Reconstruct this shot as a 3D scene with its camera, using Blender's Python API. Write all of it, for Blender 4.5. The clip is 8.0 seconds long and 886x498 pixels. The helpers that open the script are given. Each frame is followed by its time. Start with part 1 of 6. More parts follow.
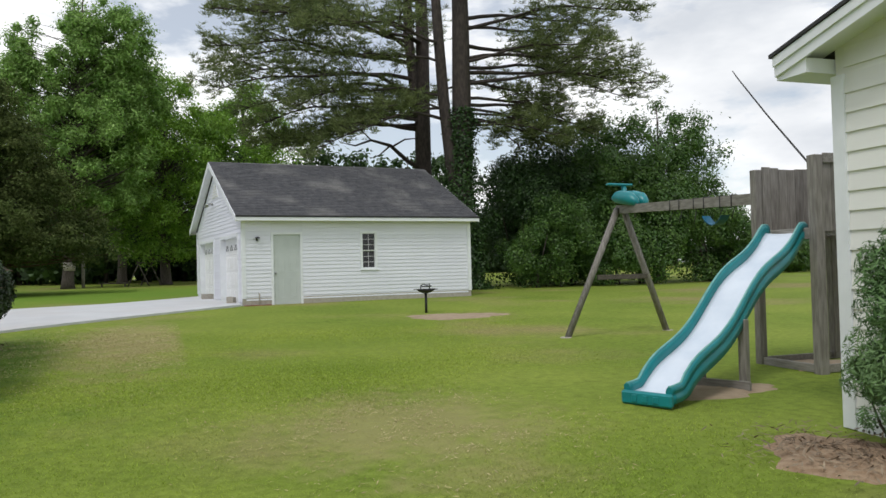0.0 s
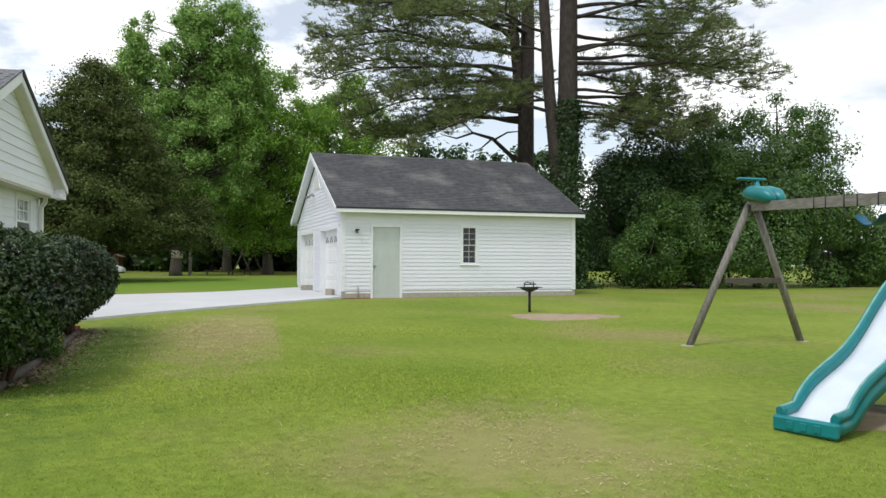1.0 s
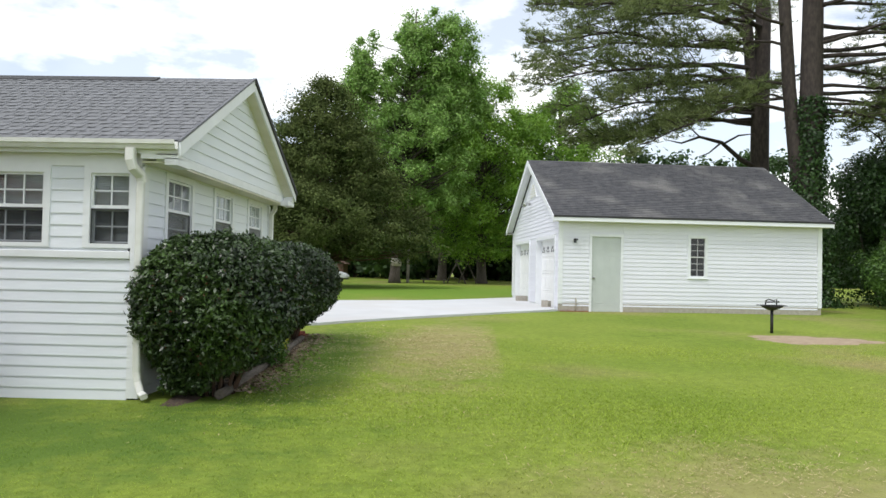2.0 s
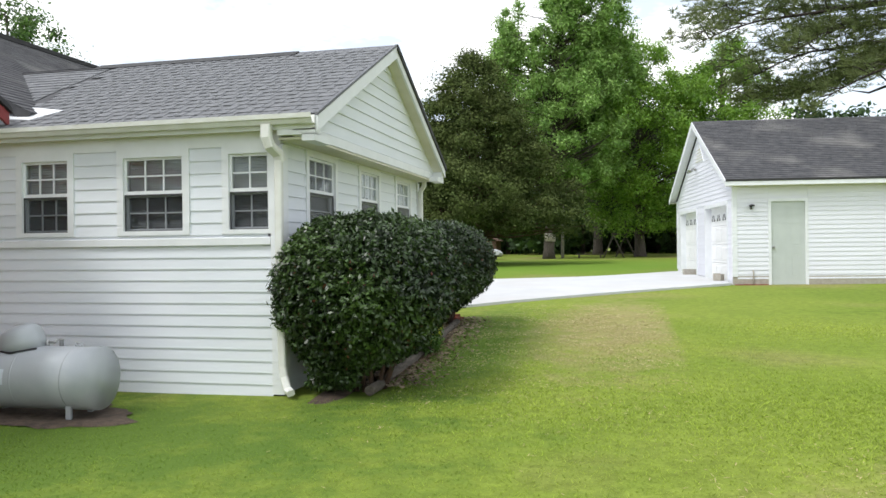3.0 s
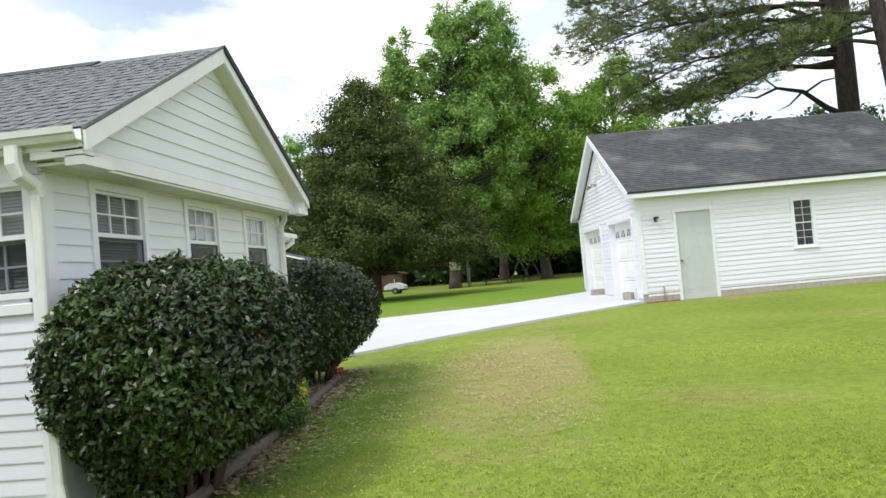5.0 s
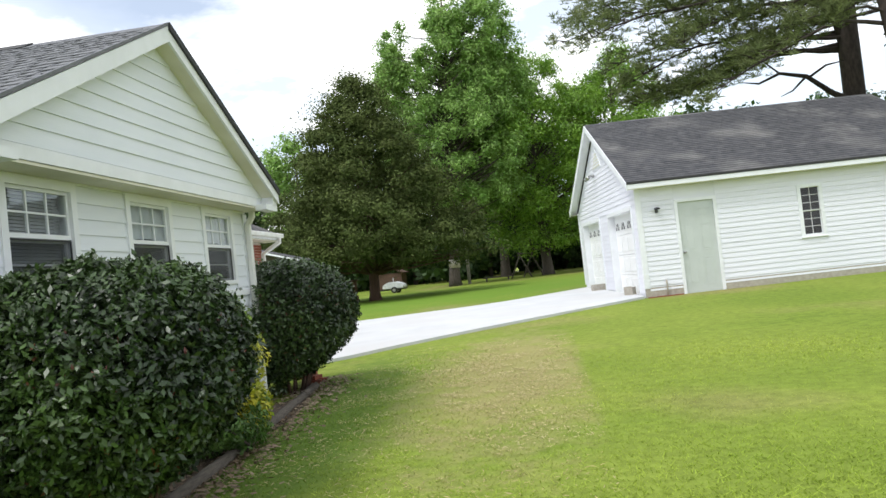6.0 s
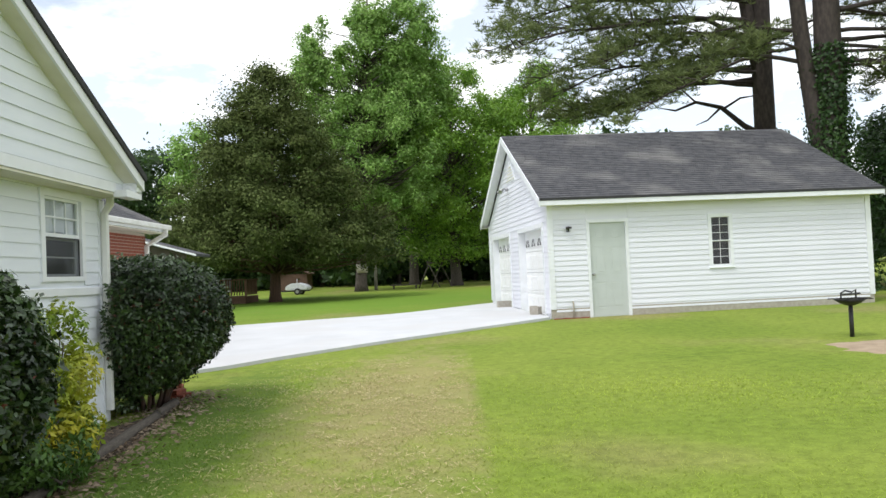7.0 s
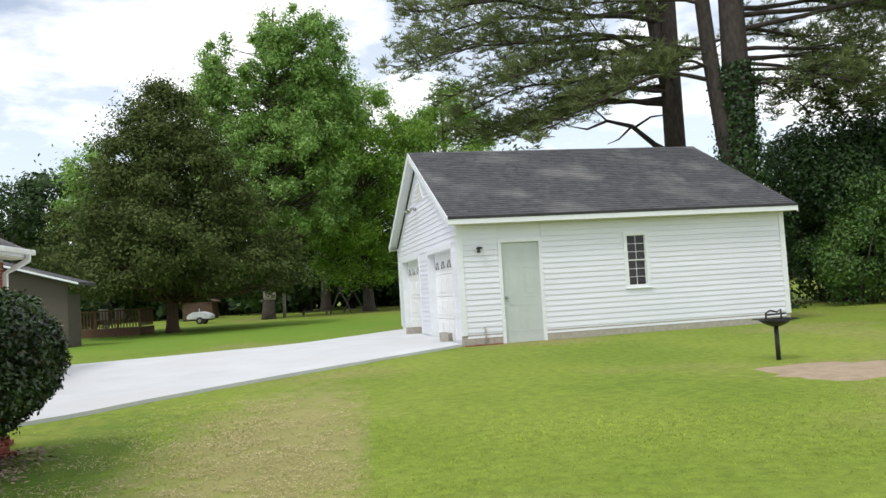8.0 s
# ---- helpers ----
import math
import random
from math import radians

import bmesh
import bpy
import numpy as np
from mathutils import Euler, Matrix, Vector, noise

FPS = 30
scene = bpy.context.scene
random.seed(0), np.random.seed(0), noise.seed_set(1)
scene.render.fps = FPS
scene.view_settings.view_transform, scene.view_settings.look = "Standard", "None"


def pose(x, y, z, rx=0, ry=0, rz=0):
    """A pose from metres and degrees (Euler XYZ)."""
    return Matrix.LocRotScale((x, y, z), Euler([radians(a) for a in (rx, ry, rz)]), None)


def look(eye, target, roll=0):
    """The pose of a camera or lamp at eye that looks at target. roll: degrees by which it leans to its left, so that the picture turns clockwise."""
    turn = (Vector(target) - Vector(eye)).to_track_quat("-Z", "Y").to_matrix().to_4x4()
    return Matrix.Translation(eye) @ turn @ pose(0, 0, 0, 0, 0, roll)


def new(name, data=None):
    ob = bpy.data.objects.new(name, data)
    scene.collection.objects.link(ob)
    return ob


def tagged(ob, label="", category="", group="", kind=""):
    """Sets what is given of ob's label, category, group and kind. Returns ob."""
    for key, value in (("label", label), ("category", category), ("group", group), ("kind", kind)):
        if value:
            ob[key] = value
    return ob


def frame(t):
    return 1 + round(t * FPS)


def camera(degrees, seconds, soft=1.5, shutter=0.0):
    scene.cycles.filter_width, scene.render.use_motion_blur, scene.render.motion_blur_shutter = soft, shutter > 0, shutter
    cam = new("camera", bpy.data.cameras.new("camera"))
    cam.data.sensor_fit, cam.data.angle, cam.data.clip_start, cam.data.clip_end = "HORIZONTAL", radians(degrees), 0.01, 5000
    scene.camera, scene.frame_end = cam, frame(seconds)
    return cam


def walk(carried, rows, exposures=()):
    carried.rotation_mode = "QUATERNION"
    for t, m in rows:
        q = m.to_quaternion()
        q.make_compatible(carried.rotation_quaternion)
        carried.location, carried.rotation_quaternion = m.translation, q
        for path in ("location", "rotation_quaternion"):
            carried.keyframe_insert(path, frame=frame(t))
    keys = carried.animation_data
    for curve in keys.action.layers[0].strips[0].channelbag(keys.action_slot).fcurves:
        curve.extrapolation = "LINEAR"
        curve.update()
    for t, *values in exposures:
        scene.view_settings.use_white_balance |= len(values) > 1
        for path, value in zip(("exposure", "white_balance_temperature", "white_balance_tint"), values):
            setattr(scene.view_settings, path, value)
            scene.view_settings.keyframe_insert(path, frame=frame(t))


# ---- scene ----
cam = camera(58.0, 8.0)
ROWS = [
    (0.0, 0.001, 0.000, 1.550, -19.48, 1.39, 1.46),
    (0.1, 0.038, 0.105, 1.538, -20.30, 1.26, 2.04),
    (0.5, 0.182, 0.586, 1.535, -14.27, 1.19, 0.41),
    (1.0, 0.058, 0.897, 1.563, -12.68, 1.17, -0.08),
    (1.5, -0.064, 1.379, 1.585, -10.05, 0.74, -0.16),
    (1.9, -0.016, 1.716, 1.585, 0.57, 1.70, -1.00),
    (2.0, -0.043, 1.811, 1.576, 2.34, 1.74, -1.21),
    (2.1, -0.068, 1.913, 1.568, 3.55, 1.88, -0.77),
    (2.2, -0.092, 2.023, 1.561, 4.87, 2.10, -0.16),
    (3.3, -0.319, 3.169, 1.623, 16.49, -0.31, 1.92),
    (3.5, -0.346, 3.372, 1.648, 18.25, 1.09, 2.90),
    (3.7, -0.328, 3.573, 1.684, 14.63, 0.88, 3.41),
    (4.0, -0.309, 3.860, 1.670, 14.77, 2.98, 7.95),
    (4.5, -0.161, 4.277, 1.651, 11.74, 2.40, 4.35),
    (5.0, -0.168, 4.857, 1.656, 6.83, 2.00, 5.15),
    (5.2, -0.151, 5.091, 1.672, 5.11, 1.42, 4.41),
    (6.3, 0.025, 6.039, 1.626, 7.53, 1.97, 6.73),
    (6.5, 0.033, 6.300, 1.644, 3.01, 1.13, 5.05),
    (6.7, 0.057, 6.477, 1.673, 1.17, 1.46, 2.29),
    (7.0, 0.125, 6.781, 1.708, 0.68, 1.79, 2.55),
    (7.5, 0.280, 7.482, 1.680, -5.11, 2.00, 2.07),
    (8.0, 0.437, 8.159, 1.694, -5.25, 3.25, 3.48),
]
walk(cam, [(t, pose(x, y, z, 90 + pitch, roll, yaw)) for t, x, y, z, yaw, pitch, roll in ROWS],
     [(0.0, -0.08), (0.6, 0.05), (1.0, 0.22), (1.6, 0.35), (2.2, 0.51), (3.5, 0.67), (4.5, 0.66), (6.5, 0.64), (7.2, 0.55), (8.0, 0.39)])

# ---- light ----
world = bpy.data.worlds.new("sky")
scene.world = world
world.use_nodes = True
wt = world.node_tree
SUN_EL, SUN_AZ = radians(58), radians(225)
sky = wt.nodes.new("ShaderNodeTexSky")
sky.sky_type = "NISHITA"
sky.sun_disc = False
sky.sun_elevation, sky.sun_rotation = SUN_EL, SUN_AZ
sky_dim = wt.nodes.new("ShaderNodeMix")
sky_dim.data_type = "RGBA"
sky_dim.blend_type = "MULTIPLY"
sky_dim.inputs["Factor"].default_value = 1.0
sky_dim.inputs["B"].default_value = (0.115, 0.115, 0.115, 1)
wt.links.new(sky.outputs[0], sky_dim.inputs["A"])
coord = wt.nodes.new("ShaderNodeTexCoord")
stretch = wt.nodes.new("ShaderNodeMapping")
stretch.inputs["Scale"].default_value = (1.0, 1.0, 2.6)
wt.links.new(coord.outputs["Generated"], stretch.inputs["Vector"])
cloud = wt.nodes.new("ShaderNodeTexNoise")
cloud.inputs["Scale"].default_value = 3.2
cloud.inputs["Detail"].default_value = 9
cloud.inputs["Roughness"].default_value = 0.55
wt.links.new(stretch.outputs[0], cloud.inputs["Vector"])
cover = wt.nodes.new("ShaderNodeValToRGB")
cover.color_ramp.elements[0].position, cover.color_ramp.elements[1].position = 0.455, 0.55
cover.color_ramp.elements[0].color = (0.36, 0.36, 0.36, 1)
wt.links.new(cloud.outputs["Fac"], cover.inputs[0])
puff = wt.nodes.new("ShaderNodeTexNoise")
puff.inputs["Scale"].default_value = 2.1
puff.inputs["Detail"].default_value = 7
wt.links.new(stretch.outputs[0], puff.inputs["Vector"])
shade = wt.nodes.new("ShaderNodeValToRGB")
shade.color_ramp.elements[0].position, shade.color_ramp.elements[1].position = 0.33, 0.48
shade.color_ramp.elements[0].color = (0.74, 0.78, 0.84, 1)
shade.color_ramp.elements[1].color = (1.20, 1.21, 1.22, 1)
wt.links.new(puff.outputs["Fac"], shade.inputs[0])
sky_mix = wt.nodes.new("ShaderNodeMix")
sky_mix.data_type = "RGBA"
wt.links.new(cover.outputs[0], sky_mix.inputs["Factor"])
wt.links.new(sky_dim.outputs["Result"], sky_mix.inputs["A"])
wt.links.new(shade.outputs[0], sky_mix.inputs["B"])
wt.links.new(sky_mix.outputs["Result"], wt.nodes["Background"].inputs["Color"])
wt.nodes["Background"].inputs["Strength"].default_value = 1.0
sun = new("sun", bpy.data.lights.new("sun", "SUN"))
sun.data.energy, sun.data.angle, sun.data.color = 1.35, radians(14), (1.0, 0.985, 0.965)
sun.matrix_world = look((20 * math.cos(SUN_EL) * math.sin(SUN_AZ), 20 * math.cos(SUN_EL) * math.cos(SUN_AZ), 20 * math.sin(SUN_EL)), (0, 0, 0))


# ---- materials ----
def mat(name, col, col2=None, scale=4.0, rough=0.7, metal=0.0, bump=0.0, fine=40.0, spots=None, spot_scale=1.2, spot_lo=0.5,
        spot_hi=0.65, vary=0.0, stretched=(1, 1, 1), island=0.0, spec=0.5, through_light=0.0):
    """A painted, grown or worn surface: two tones by noise, large stains, a fine relief and a shade for each piece."""
    m = bpy.data.materials.new(name)
    m.use_nodes = True
    t = m.node_tree
    b = t.nodes["Principled BSDF"]
    b.inputs["Roughness"].default_value, b.inputs["Metallic"].default_value = rough, metal
    b.inputs["Specular IOR Level"].default_value = spec
    tc = t.nodes.new("ShaderNodeTexCoord")
    mp = t.nodes.new("ShaderNodeMapping")
    mp.inputs["Scale"].default_value = stretched
    t.links.new(tc.outputs["Object"], mp.inputs["Vector"])
    n1 = t.nodes.new("ShaderNodeTexNoise")
    n1.inputs["Scale"].default_value, n1.inputs["Detail"].default_value = scale, 6
    t.links.new(mp.outputs[0], n1.inputs["Vector"])
    r = t.nodes.new("ShaderNodeValToRGB")
    r.color_ramp.elements[0].position, r.color_ramp.elements[1].position = 0.34, 0.66
    r.color_ramp.elements[0].color, r.color_ramp.elements[1].color = (*col, 1), (*(col2 or col), 1)
    t.links.new(n1.outputs["Fac"], r.inputs[0])
    out = r.outputs[0]
    if spots:
        n2 = t.nodes.new("ShaderNodeTexNoise")
        n2.inputs["Scale"].default_value, n2.inputs["Detail"].default_value = spot_scale, 5
        t.links.new(tc.outputs["Object"], n2.inputs["Vector"])
        r2 = t.nodes.new("ShaderNodeValToRGB")
        r2.color_ramp.elements[0].position, r2.color_ramp.elements[1].position = spot_lo, spot_hi
        t.links.new(n2.outputs["Fac"], r2.inputs[0])
        mx = t.nodes.new("ShaderNodeMix")
        mx.data_type = "RGBA"
        t.links.new(r2.outputs[0], mx.inputs["Factor"])
        t.links.new(out, mx.inputs["A"])
        mx.inputs["B"].default_value = (*spots, 1)
        out = mx.outputs["Result"]
    if vary or island:
        src = t.nodes.new("ShaderNodeObjectInfo").outputs["Random"] if vary else t.nodes.new("ShaderNodeNewGeometry").outputs["Random Per Island"]
        amount = vary or island
        mr = t.nodes.new("ShaderNodeMapRange")
        mr.inputs["To Min"].default_value, mr.inputs["To Max"].default_value = 1 - amount, 1 + amount
        t.links.new(src, mr.inputs["Value"])
        hs = t.nodes.new("ShaderNodeHueSaturation")
        t.links.new(mr.outputs[0], hs.inputs["Value"])
        t.links.new(out, hs.inputs["Color"])
        out = hs.outputs[0]
    t.links.new(out, b.inputs["Base Color"])
    if bump:
        n3 = t.nodes.new("ShaderNodeTexNoise")
        n3.inputs["Scale"].default_value, n3.inputs["Detail"].default_value = fine, 8
        t.links.new(mp.outputs[0], n3.inputs["Vector"])
        bp = t.nodes.new("ShaderNodeBump")
        bp.inputs["Strength"].default_value, bp.inputs["Distance"].default_value = bump, 0.02
        t.links.new(n3.outputs["Fac"], bp.inputs["Height"])
        t.links.new(bp.outputs[0], b.inputs["Normal"])
    if through_light:
        tr = t.nodes.new("ShaderNodeBsdfTranslucent")
        t.links.new(out, tr.inputs["Color"])
        ms = t.nodes.new("ShaderNodeMixShader")
        ms.inputs[0].default_value = through_light
        t.links.new(b.outputs[0], ms.inputs[1])
        t.links.new(tr.outputs[0], ms.inputs[2])
        t.links.new(ms.outputs[0], t.nodes["Material Output"].inputs["Surface"])
    return m


def glass_mat(name, tint, gloss, f0=0.04):
    """Clear sheet with a mirror gloss that grows towards grazing angles from f0, the same on both sides."""
    m = bpy.data.materials.new(name)
    m.use_nodes = True
    t = m.node_tree
    t.nodes.remove(t.nodes["Principled BSDF"])
    tr = t.nodes.new("ShaderNodeBsdfTransparent")
    tr.inputs["Color"].default_value = (*tint, 1)
    gl = t.nodes.new("ShaderNodeBsdfGlossy")
    gl.inputs["Roughness"].default_value = gloss
    lw = t.nodes.new("ShaderNodeLayerWeight")
    lw.inputs["Blend"].default_value = 0.5
    pw = t.nodes.new("ShaderNodeMath")
    pw.operation = "POWER"
    pw.inputs[1].default_value = 5.0
    t.links.new(lw.outputs["Facing"], pw.inputs[0])
    fr = t.nodes.new("ShaderNodeMapRange")
    fr.inputs["To Min"].default_value = f0
    t.links.new(pw.outputs[0], fr.inputs["Value"])
    ms = t.nodes.new("ShaderNodeMixShader")
    t.links.new(fr.outputs[0], ms.inputs[0])
    t.links.new(tr.outputs[0], ms.inputs[1])
    t.links.new(gl.outputs[0], ms.inputs[2])
    t.links.new(ms.outputs[0], t.nodes["Material Output"].inputs["Surface"])
    return m


SIDING = mat("white_siding", (0.76, 0.79, 0.835), (0.71, 0.745, 0.795), 3, 0.45, bump=0.06, fine=30, stretched=(0.4, 1, 3), vary=0.03)
VINYL = mat("white_vinyl_siding", (0.765, 0.775, 0.835), (0.715, 0.725, 0.785), 2, 0.5, bump=0.05, fine=25, stretched=(0.3, 1, 3), vary=0.03)
CREAM = mat("cream_siding", (0.78, 0.775, 0.735), (0.73, 0.725, 0.68), 3, 0.5, bump=0.06, stretched=(0.4, 1, 3), vary=0.03)
TRIM = mat("white_trim_paint", (0.795, 0.815, 0.84), (0.745, 0.765, 0.785), 5, 0.45, bump=0.05)
SOFFIT = mat("soffit_paint", (0.74, 0.72, 0.62), (0.66, 0.64, 0.52), 4, 0.6, bump=0.05)
GUTTER = mat("gutter_enamel", (0.76, 0.77, 0.74), (0.68, 0.68, 0.63), 6, 0.4, bump=0.03)
SHINGLE = mat("grey_shingle", (0.13, 0.135, 0.15), (0.20, 0.205, 0.22), 9, 0.9, bump=0.5, fine=120, vary=0.13)
SHINGLE_ROW = mat("grey_shingle_courses", (0.145, 0.15, 0.158), (0.205, 0.21, 0.218), 9, 0.9, bump=0.5, fine=120, island=0.13)
SHINGLE_OLD = mat("weathered_dark_shingle", (0.052, 0.053, 0.059), (0.086, 0.086, 0.091), 5, 0.92, bump=0.5, fine=90,
                  spots=(0.17, 0.165, 0.16), spot_scale=0.55, spot_lo=0.50, spot_hi=0.68, island=0.13)
SHINGLE_BASE = mat("roof_underlay", (0.06, 0.06, 0.065), (0.08, 0.08, 0.085), 8, 0.95, bump=0.3)
DRIP = mat("dark_drip_edge", (0.02, 0.02, 0.022), (0.035, 0.035, 0.035), 8, 0.7, bump=0.1)
RED = mat("red_trim_paint", (0.26, 0.035, 0.03), (0.20, 0.03, 0.028), 6, 0.5, bump=0.08)
BRICK = mat("red_brick", (0.25, 0.068, 0.038), (0.155, 0.042, 0.026), 14, 0.9, bump=0.4, fine=90, vary=0.28)
MORTAR = mat("mortar", (0.52, 0.46, 0.40), (0.42, 0.37, 0.32), 20, 0.95, bump=0.4, fine=80)
BLOCK = mat("concrete_block", (0.43, 0.40, 0.34), (0.35, 0.32, 0.27), 12, 0.95, bump=0.4, fine=70)
CONCRETE = mat("pale_concrete", (0.56, 0.57, 0.58), (0.50, 0.51, 0.52), 1.2, 0.85, bump=0.15, fine=60, spots=(0.52, 0.52, 0.52), spot_scale=0.5)
DOOR = mat("grey_green_door_paint", (0.53, 0.57, 0.55), (0.49, 0.53, 0.51), 3, 0.5, bump=0.04)
OVERHEAD = mat("white_door_enamel", (0.86, 0.865, 0.87), (0.82, 0.825, 0.83), 3, 0.4, bump=0.04)
DARK = mat("dark_metal", (0.03, 0.03, 0.032), (0.05, 0.048, 0.046), 20, 0.5, 0.6, bump=0.1)
STEEL = mat("dull_steel", (0.45, 0.45, 0.45), (0.35, 0.35, 0.35), 15, 0.4, 0.9, bump=0.05)
SCREEN = mat("insect_screen", (0.05, 0.055, 0.06), (0.07, 0.07, 0.075), 30, 0.6, bump=0.1)
BLIND = mat("grey_blind_slat", (0.46, 0.47, 0.47), (0.38, 0.38, 0.38), 8, 0.6)
CURTAIN = mat("white_sheer_curtain", (0.88, 0.90, 0.90), (0.80, 0.83, 0.84), 5, 0.8, through_light=0.15, bump=0.3, fine=12, stretched=(4, 1, 1))
ROOM = mat("dim_room_plaster", (0.30, 0.30, 0.29), (0.24, 0.24, 0.23), 3, 0.9, bump=0.05)
MESH = glass_mat("fine_insect_mesh", (0.48, 0.49, 0.50), 0.6, 0.01)
# tint darkened to stand in for the dim garage behind the panes
GLASS_DARK = glass_mat("darkened_window_glass", (0.42, 0.44, 0.45), 0.03)
GLASS = glass_mat("window_glass", (0.90, 0.92, 0.93), 0.02, 0.07)
TANK = mat("silver_grey_tank_paint", (0.41, 0.435, 0.46), (0.37, 0.395, 0.42), 3, 0.40, 0.1, bump=0.03, spots=(0.45, 0.47, 0.49), spot_scale=2)
PAPER = mat("pale_label", (0.62, 0.68, 0.72), (0.55, 0.62, 0.66), 8, 0.6)
WOOD = mat("weathered_grey_wood", (0.17, 0.155, 0.135), (0.28, 0.26, 0.235), 6, 0.9, bump=0.5, fine=40, stretched=(6, 6, 0.7), vary=0.15)
WOOD_H = mat("weathered_grey_beam", (0.20, 0.185, 0.16), (0.31, 0.29, 0.265), 6, 0.9, bump=0.5, fine=40, stretched=(6, 0.7, 6), vary=0.15)
TIMBER = mat("landscape_timber", (0.125, 0.108, 0.088), (0.075, 0.064, 0.052), 9, 0.95, bump=0.5, stretched=(6, 0.8, 6))
TEAL = mat("teal_plastic", (0.006, 0.225, 0.245), (0.005, 0.175, 0.19), 5, 0.35, bump=0.03)
TEAL_EDGE = mat("pale_teal_edge", (0.25, 0.50, 0.47), (0.12, 0.38, 0.36), 9, 0.4)
CHUTE = mat("pale_blue_slide_bed", (0.70, 0.76, 0.84), (0.62, 0.69, 0.78), 4, 0.35, bump=0.04)
BLUE = mat("blue_rubber_seat", (0.01, 0.12, 0.22), (0.01, 0.09, 0.16), 6, 0.5)
BARK = mat("bark", (0.055, 0.045, 0.038), (0.11, 0.09, 0.075), 7, 0.95, bump=0.8, fine=14, stretched=(3, 3, 0.6))
BARK_RED = mat("cedar_bark", (0.13, 0.075, 0.05), (0.075, 0.045, 0.035), 8, 0.95, bump=0.7, fine=16, stretched=(4, 4, 0.5))
BARK_DARK = mat("pine_bark", (0.035, 0.028, 0.025), (0.07, 0.055, 0.048), 5, 0.95, bump=0.8, fine=9, stretched=(2, 2, 0.8))
STRAW = mat("pine_straw_mulch", (0.26, 0.17, 0.10), (0.36, 0.26, 0.17), 12, 0.95, bump=0.6, fine=60)
SOIL = mat("dark_bed_mulch", (0.055, 0.040, 0.030), (0.11, 0.078, 0.055), 14, 0.95, bump=0.6, fine=60)
DIRT = mat("bare_sandy_soil", (0.36, 0.28, 0.19), (0.28, 0.21, 0.14), 6, 0.95, bump=0.4, fine=50)


def leaf_mat(name, a, b, rough=0.5, glow=0.3, spread=0.35, spec=0.4):
    return mat(name, a, b, 1.3, rough, island=spread, spec=spec, through_light=glow)


L_HEDGE = leaf_mat("dark_glossy_leaf", (0.011, 0.027, 0.006), (0.050, 0.094, 0.019), 0.38, 0.06, 0.6, 0.5)
L_GOLD = leaf_mat("yellow_green_leaf", (0.20, 0.31, 0.025), (0.56, 0.48, 0.04), 0.45, 0.3, 0.3)
L_TALL = leaf_mat("light_green_leaf", (0.17, 0.315, 0.065), (0.30, 0.450, 0.125), 0.5, 0.45, 0.4)
L_ROUND = leaf_mat("fresh_green_leaf", (0.135, 0.275, 0.032), (0.245, 0.400, 0.056), 0.5, 0.42)
L_CEDAR = leaf_mat("olive_cedar_leaf", (0.064, 0.094, 0.026), (0.108, 0.136, 0.042), 0.7, 0.25, 0.35, 0.12)
L_PINE = leaf_mat("pine_needle", (0.105, 0.145, 0.048), (0.205, 0.245, 0.092), 0.5, 0.48, 0.4)
L_IVY = leaf_mat("ivy_leaf", (0.020, 0.052, 0.012), (0.044, 0.094, 0.020), 0.45, 0.25, 0.4)
L_SHRUB = leaf_mat("shrub_leaf", (0.046, 0.112, 0.020), (0.105, 0.190, 0.038), 0.45, 0.3, 0.4)
L_WOODS = leaf_mat("woodland_leaf", (0.026, 0.062, 0.013), (0.050, 0.096, 0.022), 0.55, 0.3, 0.4)
L_JUNIPER = leaf_mat("blue_green_juniper", (0.105, 0.205, 0.070), (0.190, 0.300, 0.115), 0.6, 0.2, 0.3)
BLADE = mat("grass_blade", (0.285, 0.390, 0.056), (0.380, 0.465, 0.080), 0.35, 0.7, island=0.18, spec=0.1, through_light=0.4, spots=(0.47, 0.41, 0.19), spot_scale=0.22, spot_lo=0.54, spot_hi=0.72)


def lawn_mat():
    m = mat("lawn", (0.156, 0.220, 0.031), (0.214, 0.270, 0.045), 0.35, 0.9, bump=0.4, fine=28, spec=0.1, spots=(0.27, 0.23, 0.10), spot_scale=0.22,
            spot_lo=0.54, spot_hi=0.72)
    t = m.node_tree
    b = t.nodes["Principled BSDF"]
    src = b.inputs["Base Color"].links[0].from_socket
    n = t.nodes.new("ShaderNodeTexNoise")
    n.inputs["Scale"].default_value, n.inputs["Detail"].default_value = 9, 8
    t.links.new(t.nodes["Texture Coordinate"].outputs["Object"], n.inputs["Vector"])
    mr = t.nodes.new("ShaderNodeMapRange")
    mr.inputs["From Min"].default_value, mr.inputs["From Max"].default_value = 0.34, 0.66
    mr.inputs["To Min"].default_value, mr.inputs["To Max"].default_value = 0.62, 1.26
    tufty = t.nodes.new("ShaderNodeTexNoise")
    tufty.inputs["Scale"].default_value, tufty.inputs["Detail"].default_value, tufty.inputs["Roughness"].default_value = 46, 5, 0.7
    t.links.new(t.nodes["Texture Coordinate"].outputs["Object"], tufty.inputs["Vector"])
    both = t.nodes.new("ShaderNodeMix")
    both.inputs["Factor"].default_value = 0.55
    t.links.new(n.outputs["Fac"], both.inputs["A"])
    t.links.new(tufty.outputs["Fac"], both.inputs["B"])
    t.links.new(both.outputs["Result"], mr.inputs["Value"])
    hs = t.nodes.new("ShaderNodeHueSaturation")
    t.links.new(mr.outputs[0], hs.inputs["Value"])
    t.links.new(src, hs.inputs["Color"])
    t.links.new(hs.outputs[0], b.inputs["Base Color"])
    return m


